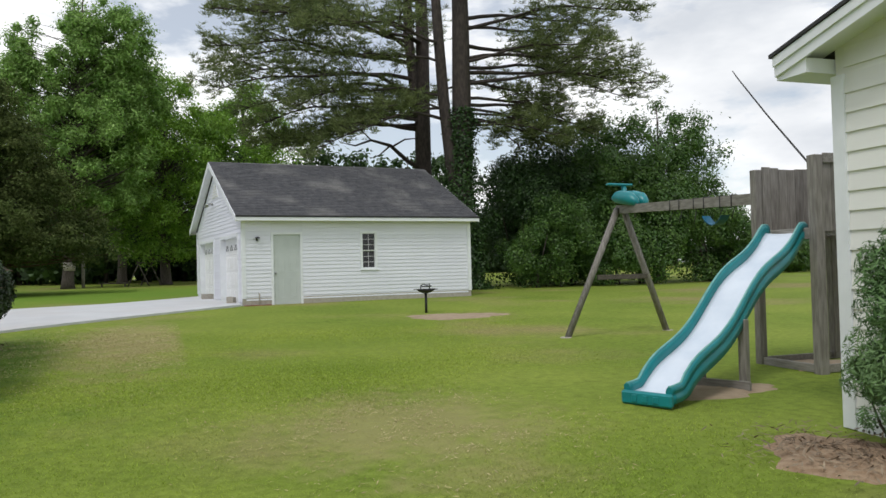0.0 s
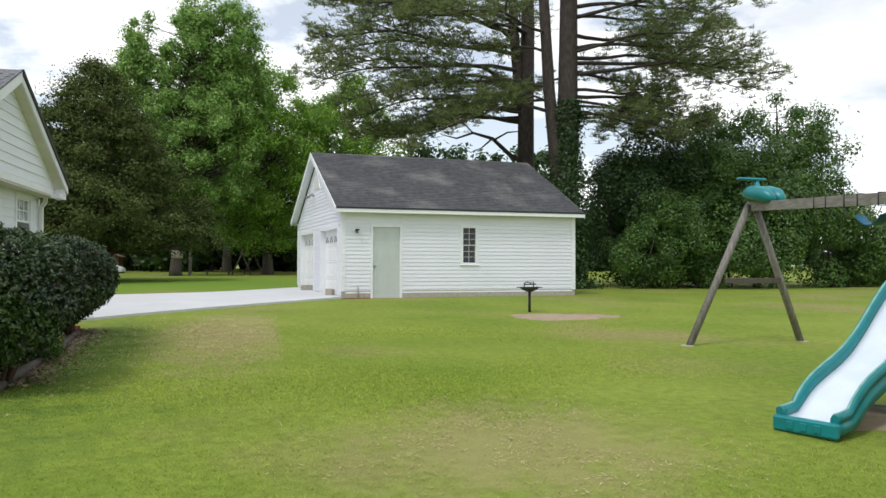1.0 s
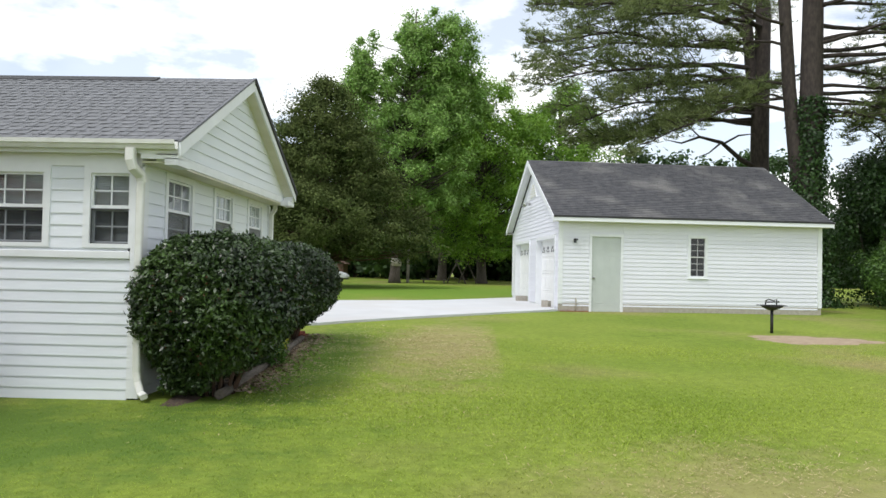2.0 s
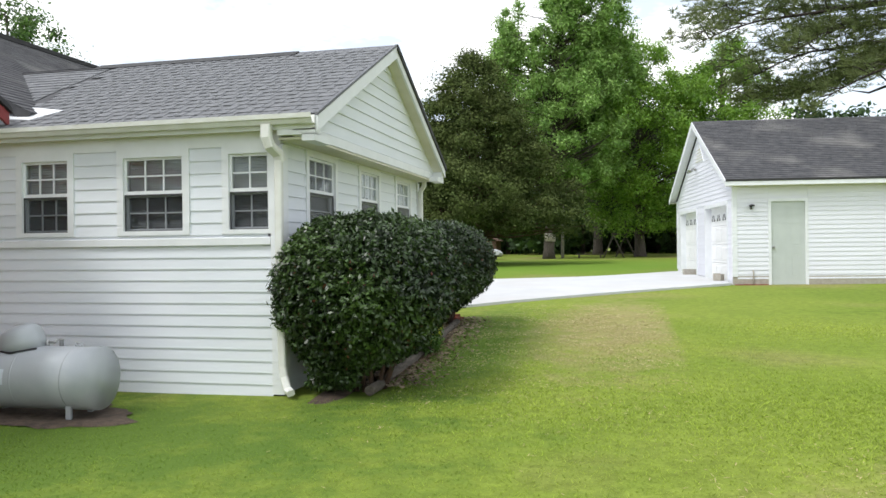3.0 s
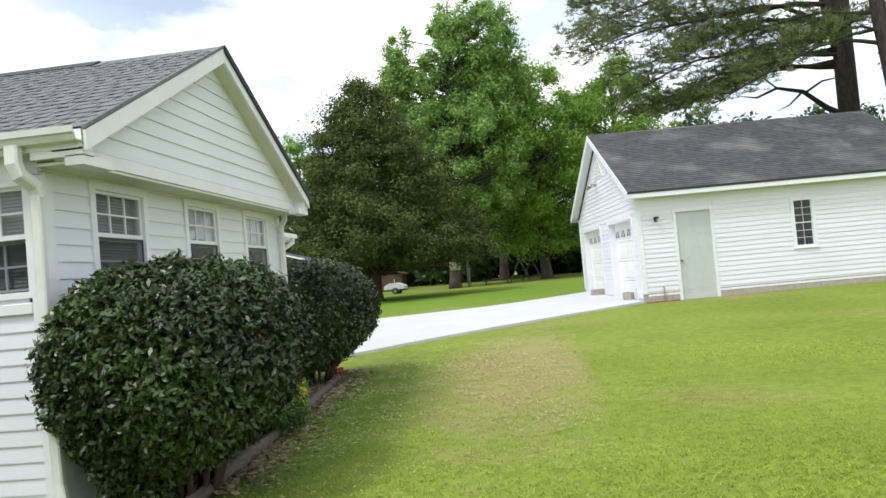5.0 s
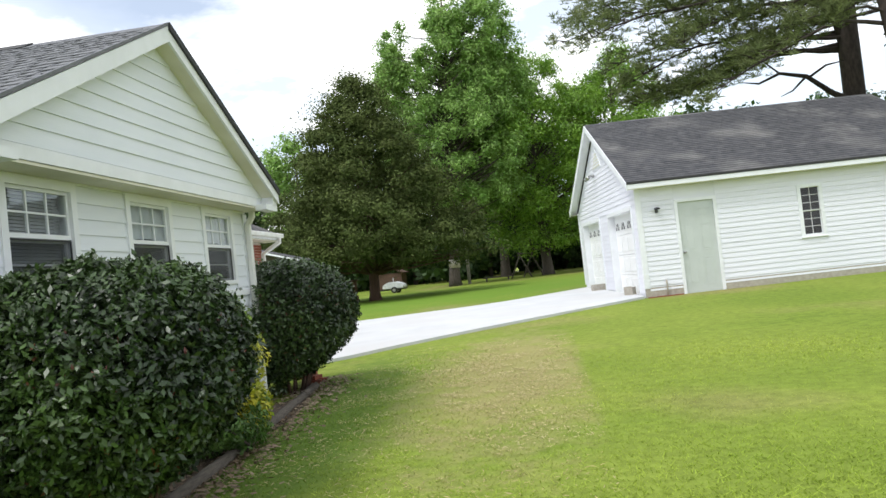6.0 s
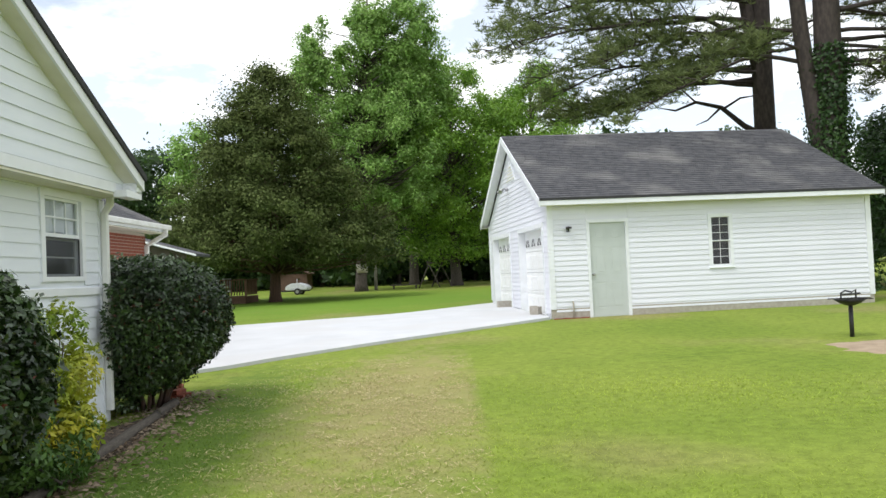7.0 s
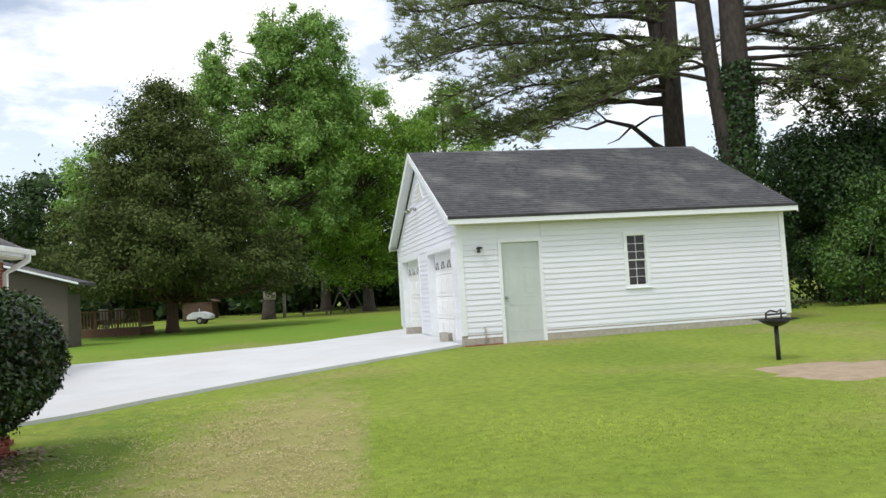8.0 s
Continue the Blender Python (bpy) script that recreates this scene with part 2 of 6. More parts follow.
def stretch_of_lawn(m, centre, size, tone, share, edge=None):
    """A stretch of lawn in a given tone with a ragged border; edge: an x beyond which the tone stops."""
    t = m.node_tree
    b = t.nodes["Principled BSDF"]
    src = b.inputs["Base Color"].links[0].from_socket
    place = t.nodes["Texture Coordinate"].outputs["Object"]
    mp = t.nodes.new("ShaderNodeMapping")
    mp.vector_type = "TEXTURE"
    mp.inputs["Location"].default_value, mp.inputs["Scale"].default_value = (*centre, 0), (*size, 1000)
    t.links.new(place, mp.inputs["Vector"])
    ln = t.nodes.new("ShaderNodeVectorMath")
    ln.operation = "LENGTH"
    t.links.new(mp.outputs[0], ln.inputs[0])
    n = t.nodes.new("ShaderNodeTexNoise")
    n.inputs["Scale"].default_value, n.inputs["Detail"].default_value, n.inputs["Roughness"].default_value = 2.3, 11, 0.68
    t.links.new(place, n.inputs["Vector"])
    ad = t.nodes.new("ShaderNodeMath")
    ad.operation = "MULTIPLY_ADD"
    ad.inputs[1].default_value = 2.4
    t.links.new(n.outputs["Fac"], ad.inputs[0])
    t.links.new(ln.outputs["Value"], ad.inputs[2])
    mr = t.nodes.new("ShaderNodeMapRange")
    mr.inputs["From Min"].default_value, mr.inputs["From Max"].default_value = 2.35, 1.6
    mr.inputs["To Max"].default_value = share
    t.links.new(ad.outputs[0], mr.inputs["Value"])
    fac = mr.outputs[0]
    if edge is not None:
        sx = t.nodes.new("ShaderNodeSeparateXYZ")
        t.links.new(place, sx.inputs[0])
        er = t.nodes.new("ShaderNodeMapRange")
        er.inputs["From Min"].default_value, er.inputs["From Max"].default_value = edge + 0.09, edge - 0.09
        t.links.new(sx.outputs["X"], er.inputs["Value"])
        cut = t.nodes.new("ShaderNodeMath")
        cut.operation = "MULTIPLY"
        t.links.new(fac, cut.inputs[0])
        t.links.new(er.outputs[0], cut.inputs[1])
        fac = cut.outputs[0]
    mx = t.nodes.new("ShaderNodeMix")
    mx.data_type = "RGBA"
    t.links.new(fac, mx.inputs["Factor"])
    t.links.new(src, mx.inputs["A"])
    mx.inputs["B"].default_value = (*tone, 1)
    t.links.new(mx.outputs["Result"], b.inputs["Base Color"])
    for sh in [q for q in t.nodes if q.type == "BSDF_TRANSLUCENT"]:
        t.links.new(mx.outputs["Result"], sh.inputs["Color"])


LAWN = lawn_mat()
for grass_m, dry, lush_shaded in ((LAWN, (0.31, 0.265, 0.125), (0.088, 0.152, 0.026)), (BLADE, (0.45, 0.39, 0.19), (0.165, 0.265, 0.045))):
    stretch_of_lawn(grass_m, (-5, 42), (16, 13), (0.13, 0.23, 0.028), 0.9)
    # greener grass by bed and sunroom wall, with shade there darkened into the tone
    stretch_of_lawn(grass_m, (-2.5, 13.6), (1.15, 5.6), lush_shaded, 0.85)
    stretch_of_lawn(grass_m, (-4.6, 8.2), (3.4, 2.2), lush_shaded, 0.9)
    stretch_of_lawn(grass_m, (-0.55, 16.0), (1.25, 4.8), dry, 0.70, 0.33)
    stretch_of_lawn(grass_m, (2.1, 6.9), (1.4, 1.9), dry, 0.6)


# ---- building helpers ----
def mesh_of(name, verts, faces):
    me = bpy.data.meshes.new(name)
    me.from_pydata([tuple(v) for v in verts], [], [tuple(f) for f in faces])
    me.update()
    return me


def obj(name, data, material, parent=None, m=None, label=""):
    if isinstance(data, bmesh.types.BMesh):
        me = bpy.data.meshes.new(name)
        data.to_mesh(me)
        data.free()
        data = me
    if data is not None and material is not None and not data.materials:
        data.materials.append(material)
    ob = new(name, data)
    if m is not None:
        ob.matrix_basis = m
    if parent is not None:
        ob.parent = parent
    if label:
        tagged(ob, label)
    return ob


def part(name, bm, material, parent, label="", m=None):
    return obj(name, bm, material, parent, m, label)


def root(name, m, label, category, group="", kind=""):
    return tagged(obj(name, None, None, None, m), label, category, group, kind)


def box(bm, x0, y0, z0, x1, y1, z1, bevel=0.0):
    vs = [bm.verts.new((x, y, z)) for z in (z0, z1) for x, y in ((x0, y0), (x1, y0), (x1, y1), (x0, y1))]
    fs = [(3, 2, 1, 0), (4, 5, 6, 7), (0, 1, 5, 4), (1, 2, 6, 5), (2, 3, 7, 6), (3, 0, 4, 7)]
    made = [bm.faces.new([vs[i] for i in f]) for f in fs]
    if bevel:
        bmesh.ops.bevel(bm, geom=list({e for f in made for e in f.edges}), offset=bevel, segments=1, affect="EDGES")
    return vs


def prism(bm, profile, along0, along1, axis):
    """A closed outline pushed from along0 to along1 along x (0), y (1) or z (2)."""
    def at(p, a):
        q = list(p)
        q.insert(axis, a)
        return q
    lo, hi = [bm.verts.new(at(p, along0)) for p in profile], [bm.verts.new(at(p, along1)) for p in profile]
    n = len(profile)
    bm.faces.new(lo), bm.faces.new(hi[::-1])
    for i in range(n):
        bm.faces.new((lo[i], hi[i], hi[(i + 1) % n], lo[(i + 1) % n]))
    bmesh.ops.recalc_face_normals(bm, faces=bm.faces[:])


def tube(bm, pts, radii, sides=8, caps=True):
    """A round bar through the points, with a radius at each."""
    rings, n = [], len(pts)
    pts = [Vector(p) for p in pts]
    for i, p in enumerate(pts):
        d = (pts[min(i + 1, n - 1)] - pts[max(i - 1, 0)]).normalized()
        a = d.orthogonal().normalized() if i == 0 else (a - d * a.dot(d)).normalized()
        b = d.cross(a)
        r = radii[i] if hasattr(radii, "__len__") else radii
        rings.append([bm.verts.new(p + (a * math.cos(k * math.tau / sides) + b * math.sin(k * math.tau / sides)) * r) for k in range(sides)])
    for p, q in zip(rings, rings[1:]):
        for k in range(sides):
            bm.faces.new((p[k], p[(k + 1) % sides], q[(k + 1) % sides], q[k])).smooth = True
    if caps:
        bm.faces.new(rings[0][::-1]), bm.faces.new(rings[-1])


def new_box(*a, **k):
    bm = bmesh.new()
    box(bm, *a, **k)
    return bm


def new_tube(*a, **k):
    bm = bmesh.new()
    tube(bm, *a, **k)
    return bm


def rise(y):
    y = max(y, 0.0)
    return 0.021 * min(y, 27) + 0.008 * max(min(y, 110) - 27, 0)


def dip(x, y):
    """The lawn sinks a little before the sunroom wall."""
    return 0.05 * math.exp(-((x + 5.2) / 2.4) ** 2 - ((y - 9.4) / 1.7) ** 2)


def wall_boxes(length, height, holes, thick=0.14):
    """A wall in its own frame (u along, v inward, z up), with holes (u0, u1, z0, z1) through it, as one closed shell."""
    us = sorted({0, length, *[h[0] for h in holes], *[h[1] for h in holes]})
    zs = sorted({0, height, *[h[2] for h in holes], *[h[3] for h in holes]})
    nu, nz = len(us) - 1, len(zs) - 1
    def solid(i, k):
        if not (0 <= i < nu and 0 <= k < nz):
            return False
        u, z = (us[i] + us[i + 1]) / 2, (zs[k] + zs[k + 1]) / 2
        return not any(h[0] < u < h[1] and h[2] < z < h[3] for h in holes)
    bm, made = bmesh.new(), {}
    def v(i, k, s):
        if (i, k, s) not in made:
            made[i, k, s] = bm.verts.new((us[i], thick * s, zs[k]))
        return made[i, k, s]
    for i in range(nu):
        for k in range(nz):
            if not solid(i, k):
                continue
            bm.faces.new((v(i, k, 0), v(i + 1, k, 0), v(i + 1, k + 1, 0), v(i, k + 1, 0)))
            bm.faces.new((v(i, k, 1), v(i, k + 1, 1), v(i + 1, k + 1, 1), v(i + 1, k, 1)))
            for di, dk, a, b in ((-1, 0, (i, k), (i, k + 1)), (1, 0, (i + 1, k + 1), (i + 1, k)), (0, -1, (i + 1, k), (i, k)), (0, 1, (i, k + 1), (i + 1, k + 1))):
                if not solid(i + di, k + dk):
                    bm.faces.new((v(*a, 0), v(*b, 0), v(*b, 1), v(*a, 1)))
    bmesh.ops.recalc_face_normals(bm, faces=bm.faces[:])
    return bm


BOARDS = {}


def board_mesh(length, high, material, lip=0.016):
    key = (round(length, 3), round(high, 3), material.name, lip)
    if key not in BOARDS:
        bm = bmesh.new()
        prism(bm, [(0.004, 0), (-lip, 0), (-lip, 0.006), (-0.003, high), (0.004, high)], 0, length, 0)
        me = bpy.data.meshes.new("board")
        bm.to_mesh(me)
        bm.free()
        me.materials.append(material)
        BOARDS[key] = me
    return BOARDS[key]


def clad(wall, spans, z0, z1, step, material, lip=0.014):
    """Lap boards on a wall, each its own piece: spans (u0, u1) from z0 to z1."""
    n = max(1, round((z1 - z0) / step))
    h = (z1 - z0) / n
    for i in range(n):
        for a, b in spans:
            ob = new("board", board_mesh(b - a, h, material, lip))
            ob.parent = wall
            ob.matrix_basis = pose(a, 0, z0 + i * h, 0, 0, 0)


def gable_clad(wall, width, base, pitch, step, material, inset=0.06, lip=0.016):
    """Lap boards that fill a gable triangle over a wall of that width."""
    z, top = 0.0, width / 2 * pitch
    while z < top - step * 1.2:
        a0, a1 = z / pitch + inset, (z + step) / pitch + inset
        bm = bmesh.new()
        lo, hi = [(a0, width - a0), (a1, width - a1)]
        if hi[1] - hi[0] < 0.1:
            hi = (width / 2 - 0.05, width / 2 + 0.05)
        vs = [bm.verts.new(p) for p in ((lo[0], 0.004, 0), (lo[1], 0.004, 0), (lo[1], -lip, 0), (lo[0], -lip, 0),
                                        (hi[0], 0.004, step), (hi[1], 0.004, step), (hi[1], -0.003, step), (hi[0], -0.003, step))]
        for f in ((0, 1, 2, 3), (7, 6, 5, 4), (3, 2, 6, 7), (1, 0, 4, 5), (2, 1, 5, 6), (0, 3, 7, 4)):
            bm.faces.new([vs[i] for i in f])
        bmesh.ops.recalc_face_normals(bm, faces=bm.faces[:])
        part("board", bm, material, wall, m=pose(0, 0, base + z))
        z += step


def sash_window(house, m, u0, u1, z0, z1, cols, rows, label, trim=0.07, blind=False, curtain=False, sill=True, screen=True, bar=0.0075, bars=None, low_cols=0, glass=None, edge=0.028):
    """A double-hung window in a wall frame m: outer casing, two sashes with bars, panes, sill, blind or curtain."""
    bm = bmesh.new()
    o = 0.028
    box(bm, u0 - trim, -o, z0 - trim * 0.6, u0 + 0.003, 0.1, z1 + trim)
    box(bm, u1 - 0.003, -o, z0 - trim * 0.6, u1 + trim, 0.1, z1 + trim)
    box(bm, u0 + 0.003, -o, z1 - 0.003, u1 - 0.003, 0.1, z1 + trim)
    box(bm, u0 + 0.003, -o, z0 - trim * 0.6, u1 - 0.003, 0.1, z0 + 0.003)
    w = part("window", bm, TRIM, house, label, m)
    mid = (z0 + z1) / 2
    for k, (a, b, y) in enumerate(((z0, mid, 0.034), (mid, z1, 0.003))):
        e = edge
        bm = bmesh.new()
        box(bm, u0, y, a, u0 + e, y + 0.03, b)
        box(bm, u1 - e, y, a, u1, y + 0.03, b)
        box(bm, u0 + e, y, a, u1 - e, y + 0.03, a + e * (1.25 if k else 1))
        box(bm, u0 + e, y, b - e, u1 - e, y + 0.03, b)
        g = bar
        across = low_cols if low_cols and not k else cols
        for i in range(1, across):
            c = u0 + e + (u1 - u0 - 2 * e) * i / across
            box(bm, c - g, y + 0.006, a + e, c + g, y + 0.024, b - e)
        for i in range(1, rows):
            c = a + e + (b - a - 2 * e) * i / rows
            for j in range(across):
                q0, q1 = u0 + e + (u1 - u0 - 2 * e) * j / across, u0 + e + (u1 - u0 - 2 * e) * (j + 1) / across
                box(bm, q0 + g, y + 0.006, c - g, q1 - g, y + 0.024, c + g)
        part("sash", bm, bars or TRIM, w)
        pane = part("pane", new_box(u0 + e * 0.6, y + 0.012, a + e * 0.6, u1 - e * 0.6, y + 0.017, b - e * 0.6), glass or GLASS, w)
        pane.visible_shadow = False
    if screen:
        bm = bmesh.new()
        f = 0.012
        box(bm, u0, 0.0, z0, u0 + f, 0.012, mid)
        box(bm, u1 - f, 0.0, z0, u1, 0.012, mid)
        box(bm, u0 + f, 0.0, z0, u1 - f, 0.012, z0 + f)
        box(bm, u0 + f, 0.0, mid - f, u1 - f, 0.012, mid)
        part("screen_frame", bm, SCREEN, w, "thin dark insect screen frame")
        bm = bmesh.new()
        bm.faces.new([bm.verts.new(p) for p in ((u0 + f, 0.005, z0 + f), (u1 - f, 0.005, z0 + f), (u1 - f, 0.005, mid - f), (u0 + f, 0.005, mid - f))])
        ob = part("screen_mesh", bm, MESH, w, "fine dark insect mesh")
        ob.visible_shadow = False
    if sill:
        part("sill", new_box(u0 - trim - 0.02, -0.055, z0 - trim * 0.6 - 0.03, u1 + trim + 0.02, 0.0, z0 - trim * 0.6, bevel=0.006), TRIM, w)
    if blind:
        bm = bmesh.new()
        z = z0 + 0.02
        while z < z1 - 0.02:
            vs = [bm.verts.new(p) for p in ((u0 + 0.02, 0.072, z), (u1 - 0.02, 0.072, z), (u1 - 0.02, 0.080, z + 0.0235), (u0 + 0.02, 0.080, z + 0.0235))]
            bm.faces.new(vs)
            z += 0.026
        part("blind", bm, BLIND, w, "closed grey slatted blind behind the glass")
    if curtain:
        bm = bmesh.new()
        n = 26
        top, bot = z1 - 0.02, mid + 0.01
        grid = []
        for i in range(n + 1):
            f = i / n
            v = 0.056 + 0.010 * math.sin(f * 37) + 0.006 * math.sin(f * 15 + 1)
            grid.append((bm.verts.new((u0 + (u1 - u0) * f, v, bot + 0.05 * math.sin(f * math.pi))), bm.verts.new((u0 + (u1 - u0) * f, v, top))))
        for p, q in zip(grid, grid[1:]):
            bm.faces.new((p[0], q[0], q[1], p[1])).smooth = True
        part("curtain", bm, CURTAIN, w, "white sheer half curtain")
    return w


def shingle_slope(roof, m, length, run, pitch, step, tab, material, pieces, seed, over=0.0):
    """Courses of shingle tabs on a slope: frame m has x along the eave and y up the slope, z out of it."""
    rng = random.Random(seed)
    courses = int(run / step)
    if pieces:
        n = round(length / tab)
        tab = length / n
        shapes = []
        for k in range(14):
            # a thin sheet with raised laminated tabs
            bm = new_box(0.001, 0, 0, tab - 0.001, step + 0.03, 0.004)
            u = rng.uniform(0.0, 0.05)
            while u < tab - 0.05:
                w = min(rng.uniform(0.06, 0.15), tab - 0.004 - u)
                box(bm, u + 0.002, -0.004 * rng.random(), 0.004, u + w, step + 0.01, 0.0075 + 0.002 * rng.random())
                u += w + rng.uniform(0.03, 0.09)
            me = bpy.data.meshes.new("shingle")
            bm.to_mesh(me)
            bm.free()
            me.materials.append(material)
            shapes.append(me)
        for c in range(courses):
            slip = rng.uniform(0, 0.9) * tab
            for i in range(n):
                ob = new("shingle", rng.choice(shapes))
                ob.parent = roof
                ob.matrix_basis = m @ pose(i * tab + (slip if i < n - 1 else 0.0), c * step, 0.008 + rng.uniform(0, 0.001), -2.6)
        return
    verts, faces = [], []
    for c in range(courses):
        x = -rng.random() * tab
        while x < length:
            x0, x1 = max(x, 0) + 0.003, min(x + tab, length) - 0.003
            if x1 > x0 + 0.02:
                y0, y1, lift, k = c * step, c * step + step * 1.15, 0.010 + rng.uniform(0, 0.004), len(verts)
                verts += [(x0, y0, 0), (x1, y0, 0), (x1, y0, lift), (x0, y0, lift), (x1, y1, 0.002), (x0, y1, 0.002)]
                faces += [(k, k + 1, k + 2, k + 3), (k + 3, k + 2, k + 4, k + 5), (k + 1, k + 4, k + 2), (k, k + 3, k + 5)]
            x += tab
    ob = obj("shingles", mesh_of("shingles", verts, faces), material, roof, m)
    tagged(ob, kind="stuff")


# ---- ground ----
def build_ground():
    xs = np.unique(np.r_[np.linspace(-1500, -60, 14), np.linspace(-60, 60, 121), np.linspace(60, 1500, 14)])
    ys = np.unique(np.r_[np.linspace(-1500, -20, 12), np.linspace(-20, 110, 131), np.linspace(110, 2000, 16)])
    verts = [(x, y, rise(y) - dip(x, y) + (0.02 * noise.noise((x * 0.35, y * 0.35, 3)) if abs(x) < 60 and abs(y) < 100 else 0)) for y in ys for x in xs]
    w = len(xs)
    faces = [(j * w + i, j * w + i + 1, (j + 1) * w + i + 1, (j + 1) * w + i) for j in range(len(ys) - 1) for i in range(w - 1)]
    me = mesh_of("ground", verts, faces)
    for p in me.polygons:
        p.use_smooth = True
    tagged(obj("ground", me, LAWN), "mown yellow-green lawn with dry patches", "lawn", kind="structure")


build_ground()


def sheet(name, near, far, material, lift, thick, label, category, kind="structure"):
    """A slab on the ground between two edge lines, cut fine enough to follow them."""
    bm = bmesh.new()
    def smooth(line, n=40):
        line = [Vector((*p, 0)) for p in line]
        out = []
        for i in range(n + 1):
            f = i / n * (len(line) - 1)
            k = min(int(f), len(line) - 2)
            p0, p1, p2, p3 = line[max(k - 1, 0)], line[k], line[k + 1], line[min(k + 2, len(line) - 1)]
            s = f - k
            out.append(0.5 * ((2 * p1) + (p2 - p0) * s + (2 * p0 - 5 * p1 + 4 * p2 - p3) * s * s + (3 * p1 - p0 - 3 * p2 + p3) * s ** 3))
        return out
    a, b = smooth(near), smooth(far)
    rows = []
    for p, q in zip(a, b):
        line = [p.lerp(q, f / 8) for f in range(9)]
        rows.append([bm.verts.new((v.x, v.y, rise(v.y) + lift)) for v in line])
    for r, s in zip(rows, rows[1:]):
        for i in range(8):
            bm.faces.new((r[i], r[i + 1], s[i + 1], s[i]))
    top = bm.faces[:]
    bmesh.ops.recalc_face_normals(bm, faces=top)
    if top[0].normal.z < 0:
        bmesh.ops.reverse_faces(bm, faces=top)
    made = bmesh.ops.extrude_face_region(bm, geom=top)
    for v in [g for g in made["geom"] if isinstance(g, bmesh.types.BMVert)]:
        v.co.z += thick
    bmesh.ops.recalc_face_normals(bm, faces=bm.faces[:])
    return tagged(obj(name, bm, material), label, category, kind=kind)


sheet("driveway", [(-22, 15.9), (-12, 16.5), (-6, 17.2), (-3.79, 18.6), (-2.68, 20.0), (-1.16, 21.8), (0.9, 23.95), (2.36, 25.5)],
      [(-22, 29.5), (-14, 28.9), (-9, 26.9), (-6.65, 26.9), (-3.3, 28.45), (-1.5, 29.6), (-0.2, 31.3), (1.42, 33.65)], CONCRETE, -0.06, 0.115,
      "pale concrete driveway curving up to the garage doors", "driveway")


def blot(name, x, y, rx, ry, material, label, category, seed, h=0.03):
    """A low uneven patch of soil or straw on the ground."""
    bm = bmesh.new()
    rng = random.Random(seed)
    n, rings = 36, 5
    ph = [rng.uniform(0, 6) for _ in range(4)]
    c = bm.verts.new((x, y, rise(y) + h))
    prev = None
    for k in range(1, rings + 1):
        f = k / rings
        ring = []
        for i in range(n):
            a = i * math.tau / n
            w = 1 + 0.14 * math.sin(3 * a + ph[0]) + 0.08 * math.sin(7 * a + ph[1]) + 0.05 * math.sin(13 * a + ph[2])
            px_, py_ = x + rx * f * w * math.cos(a), y + ry * f * w * math.sin(a)
            ring.append(bm.verts.new((px_, py_, rise(py_) + h * (1 - f ** 2) + rng.uniform(-0.006, 0.006) - (0.03 if k == rings else 0))))
        for i in range(n):
            if prev is None:
                bm.faces.new((c, ring[i], ring[(i + 1) % n]))
            else:
                bm.faces.new((prev[i], ring[i], ring[(i + 1) % n], prev[(i + 1) % n]))
        prev = ring
    for f in bm.faces:
        f.smooth = True
    return tagged(obj(name, bm, material), label, category, kind="structure")


blot("bare_patch", 6.75, 18.25, 1.45, 0.95, DIRT, "bare sandy patch of ground round the grill", "soil", 3)
blot("mulch_bed", 4.75, 4.55, 0.65, 0.75, STRAW, "pine straw mulch bed beside the wall", "mulch", 5, 0.05)
blot("mulch_bed", -3.2, 12.9, 0.47, 2.95, SOIL, "leafy mulch bed under the hedge bushes", "mulch", 6, 0.05)
blot("worn_patch", 5.6, 7.2, 0.85, 0.45, DIRT, "worn earth under the slide", "soil", 8, 0.025)
blot("worn_patch", -5.35, 9.0, 0.85, 0.5, SOIL, "dark bare earth under the tank", "soil", 12, -0.028)
blot("worn_patch", 8.2, 8.1, 0.8, 0.6, DIRT, "worn earth under the play tower", "soil", 9, 0.025)
tagged(obj("walk_slab", new_box(-7.0, 7.4, 0.08, -6.2, 9.6, 0.215, bevel=0.01), BLOCK), "small worn concrete slab beside the brick wall", "slab", kind="structure")


# ---- garage ----
GL, GW, GE, GR, GO, GV = 8.02, 8.36, 2.80, 5.033, 0.24, 0.287
GM = pose(2.416, 25.514, 0.537, 0, 0, 6.7)
garage = root("garage", GM, "white vinyl-sided double garage with a dark weathered gable roof", "garage")
PITCH_G = (GR - GE) / (GW / 2 + GV)
ANG_G = math.degrees(math.atan(PITCH_G))
WT = 2.70
s_door, s_win = (0.97, 1.85, 0.0, 2.225), (3.97, 4.42, 1.10, 2.25)
wall_s = part("wall", wall_boxes(GL, WT, [s_door, s_win]), VINYL, garage, "white lap-sided side wall")
clad(wall_s, [(0.1, 0.90)], 0.155, WT - 0.02, 0.122, VINYL, 0.017)
clad(wall_s, [(1.92, GL - 0.1)], 0.155, 1.00, 0.122, VINYL, 0.017)
clad(wall_s, [(1.92, 3.89), (4.50, GL - 0.1)], 1.00, 2.32, 0.122, VINYL, 0.017)
clad(wall_s, [(1.92, GL - 0.1)], 2.32, WT - 0.02, 0.122, VINYL, 0.017)
wd1, wd2 = (GW - 3.42, GW - 0.62, 0.0, 2.2), (GW - 7.62, GW - 4.80, 0.0, 2.2)
MW = pose(0, GW, 0, 0, 0, -90)
wall_w = part("wall", wall_boxes(GW, WT, [wd1, wd2]), VINYL, garage, "white lap-sided front wall with two door openings", MW)
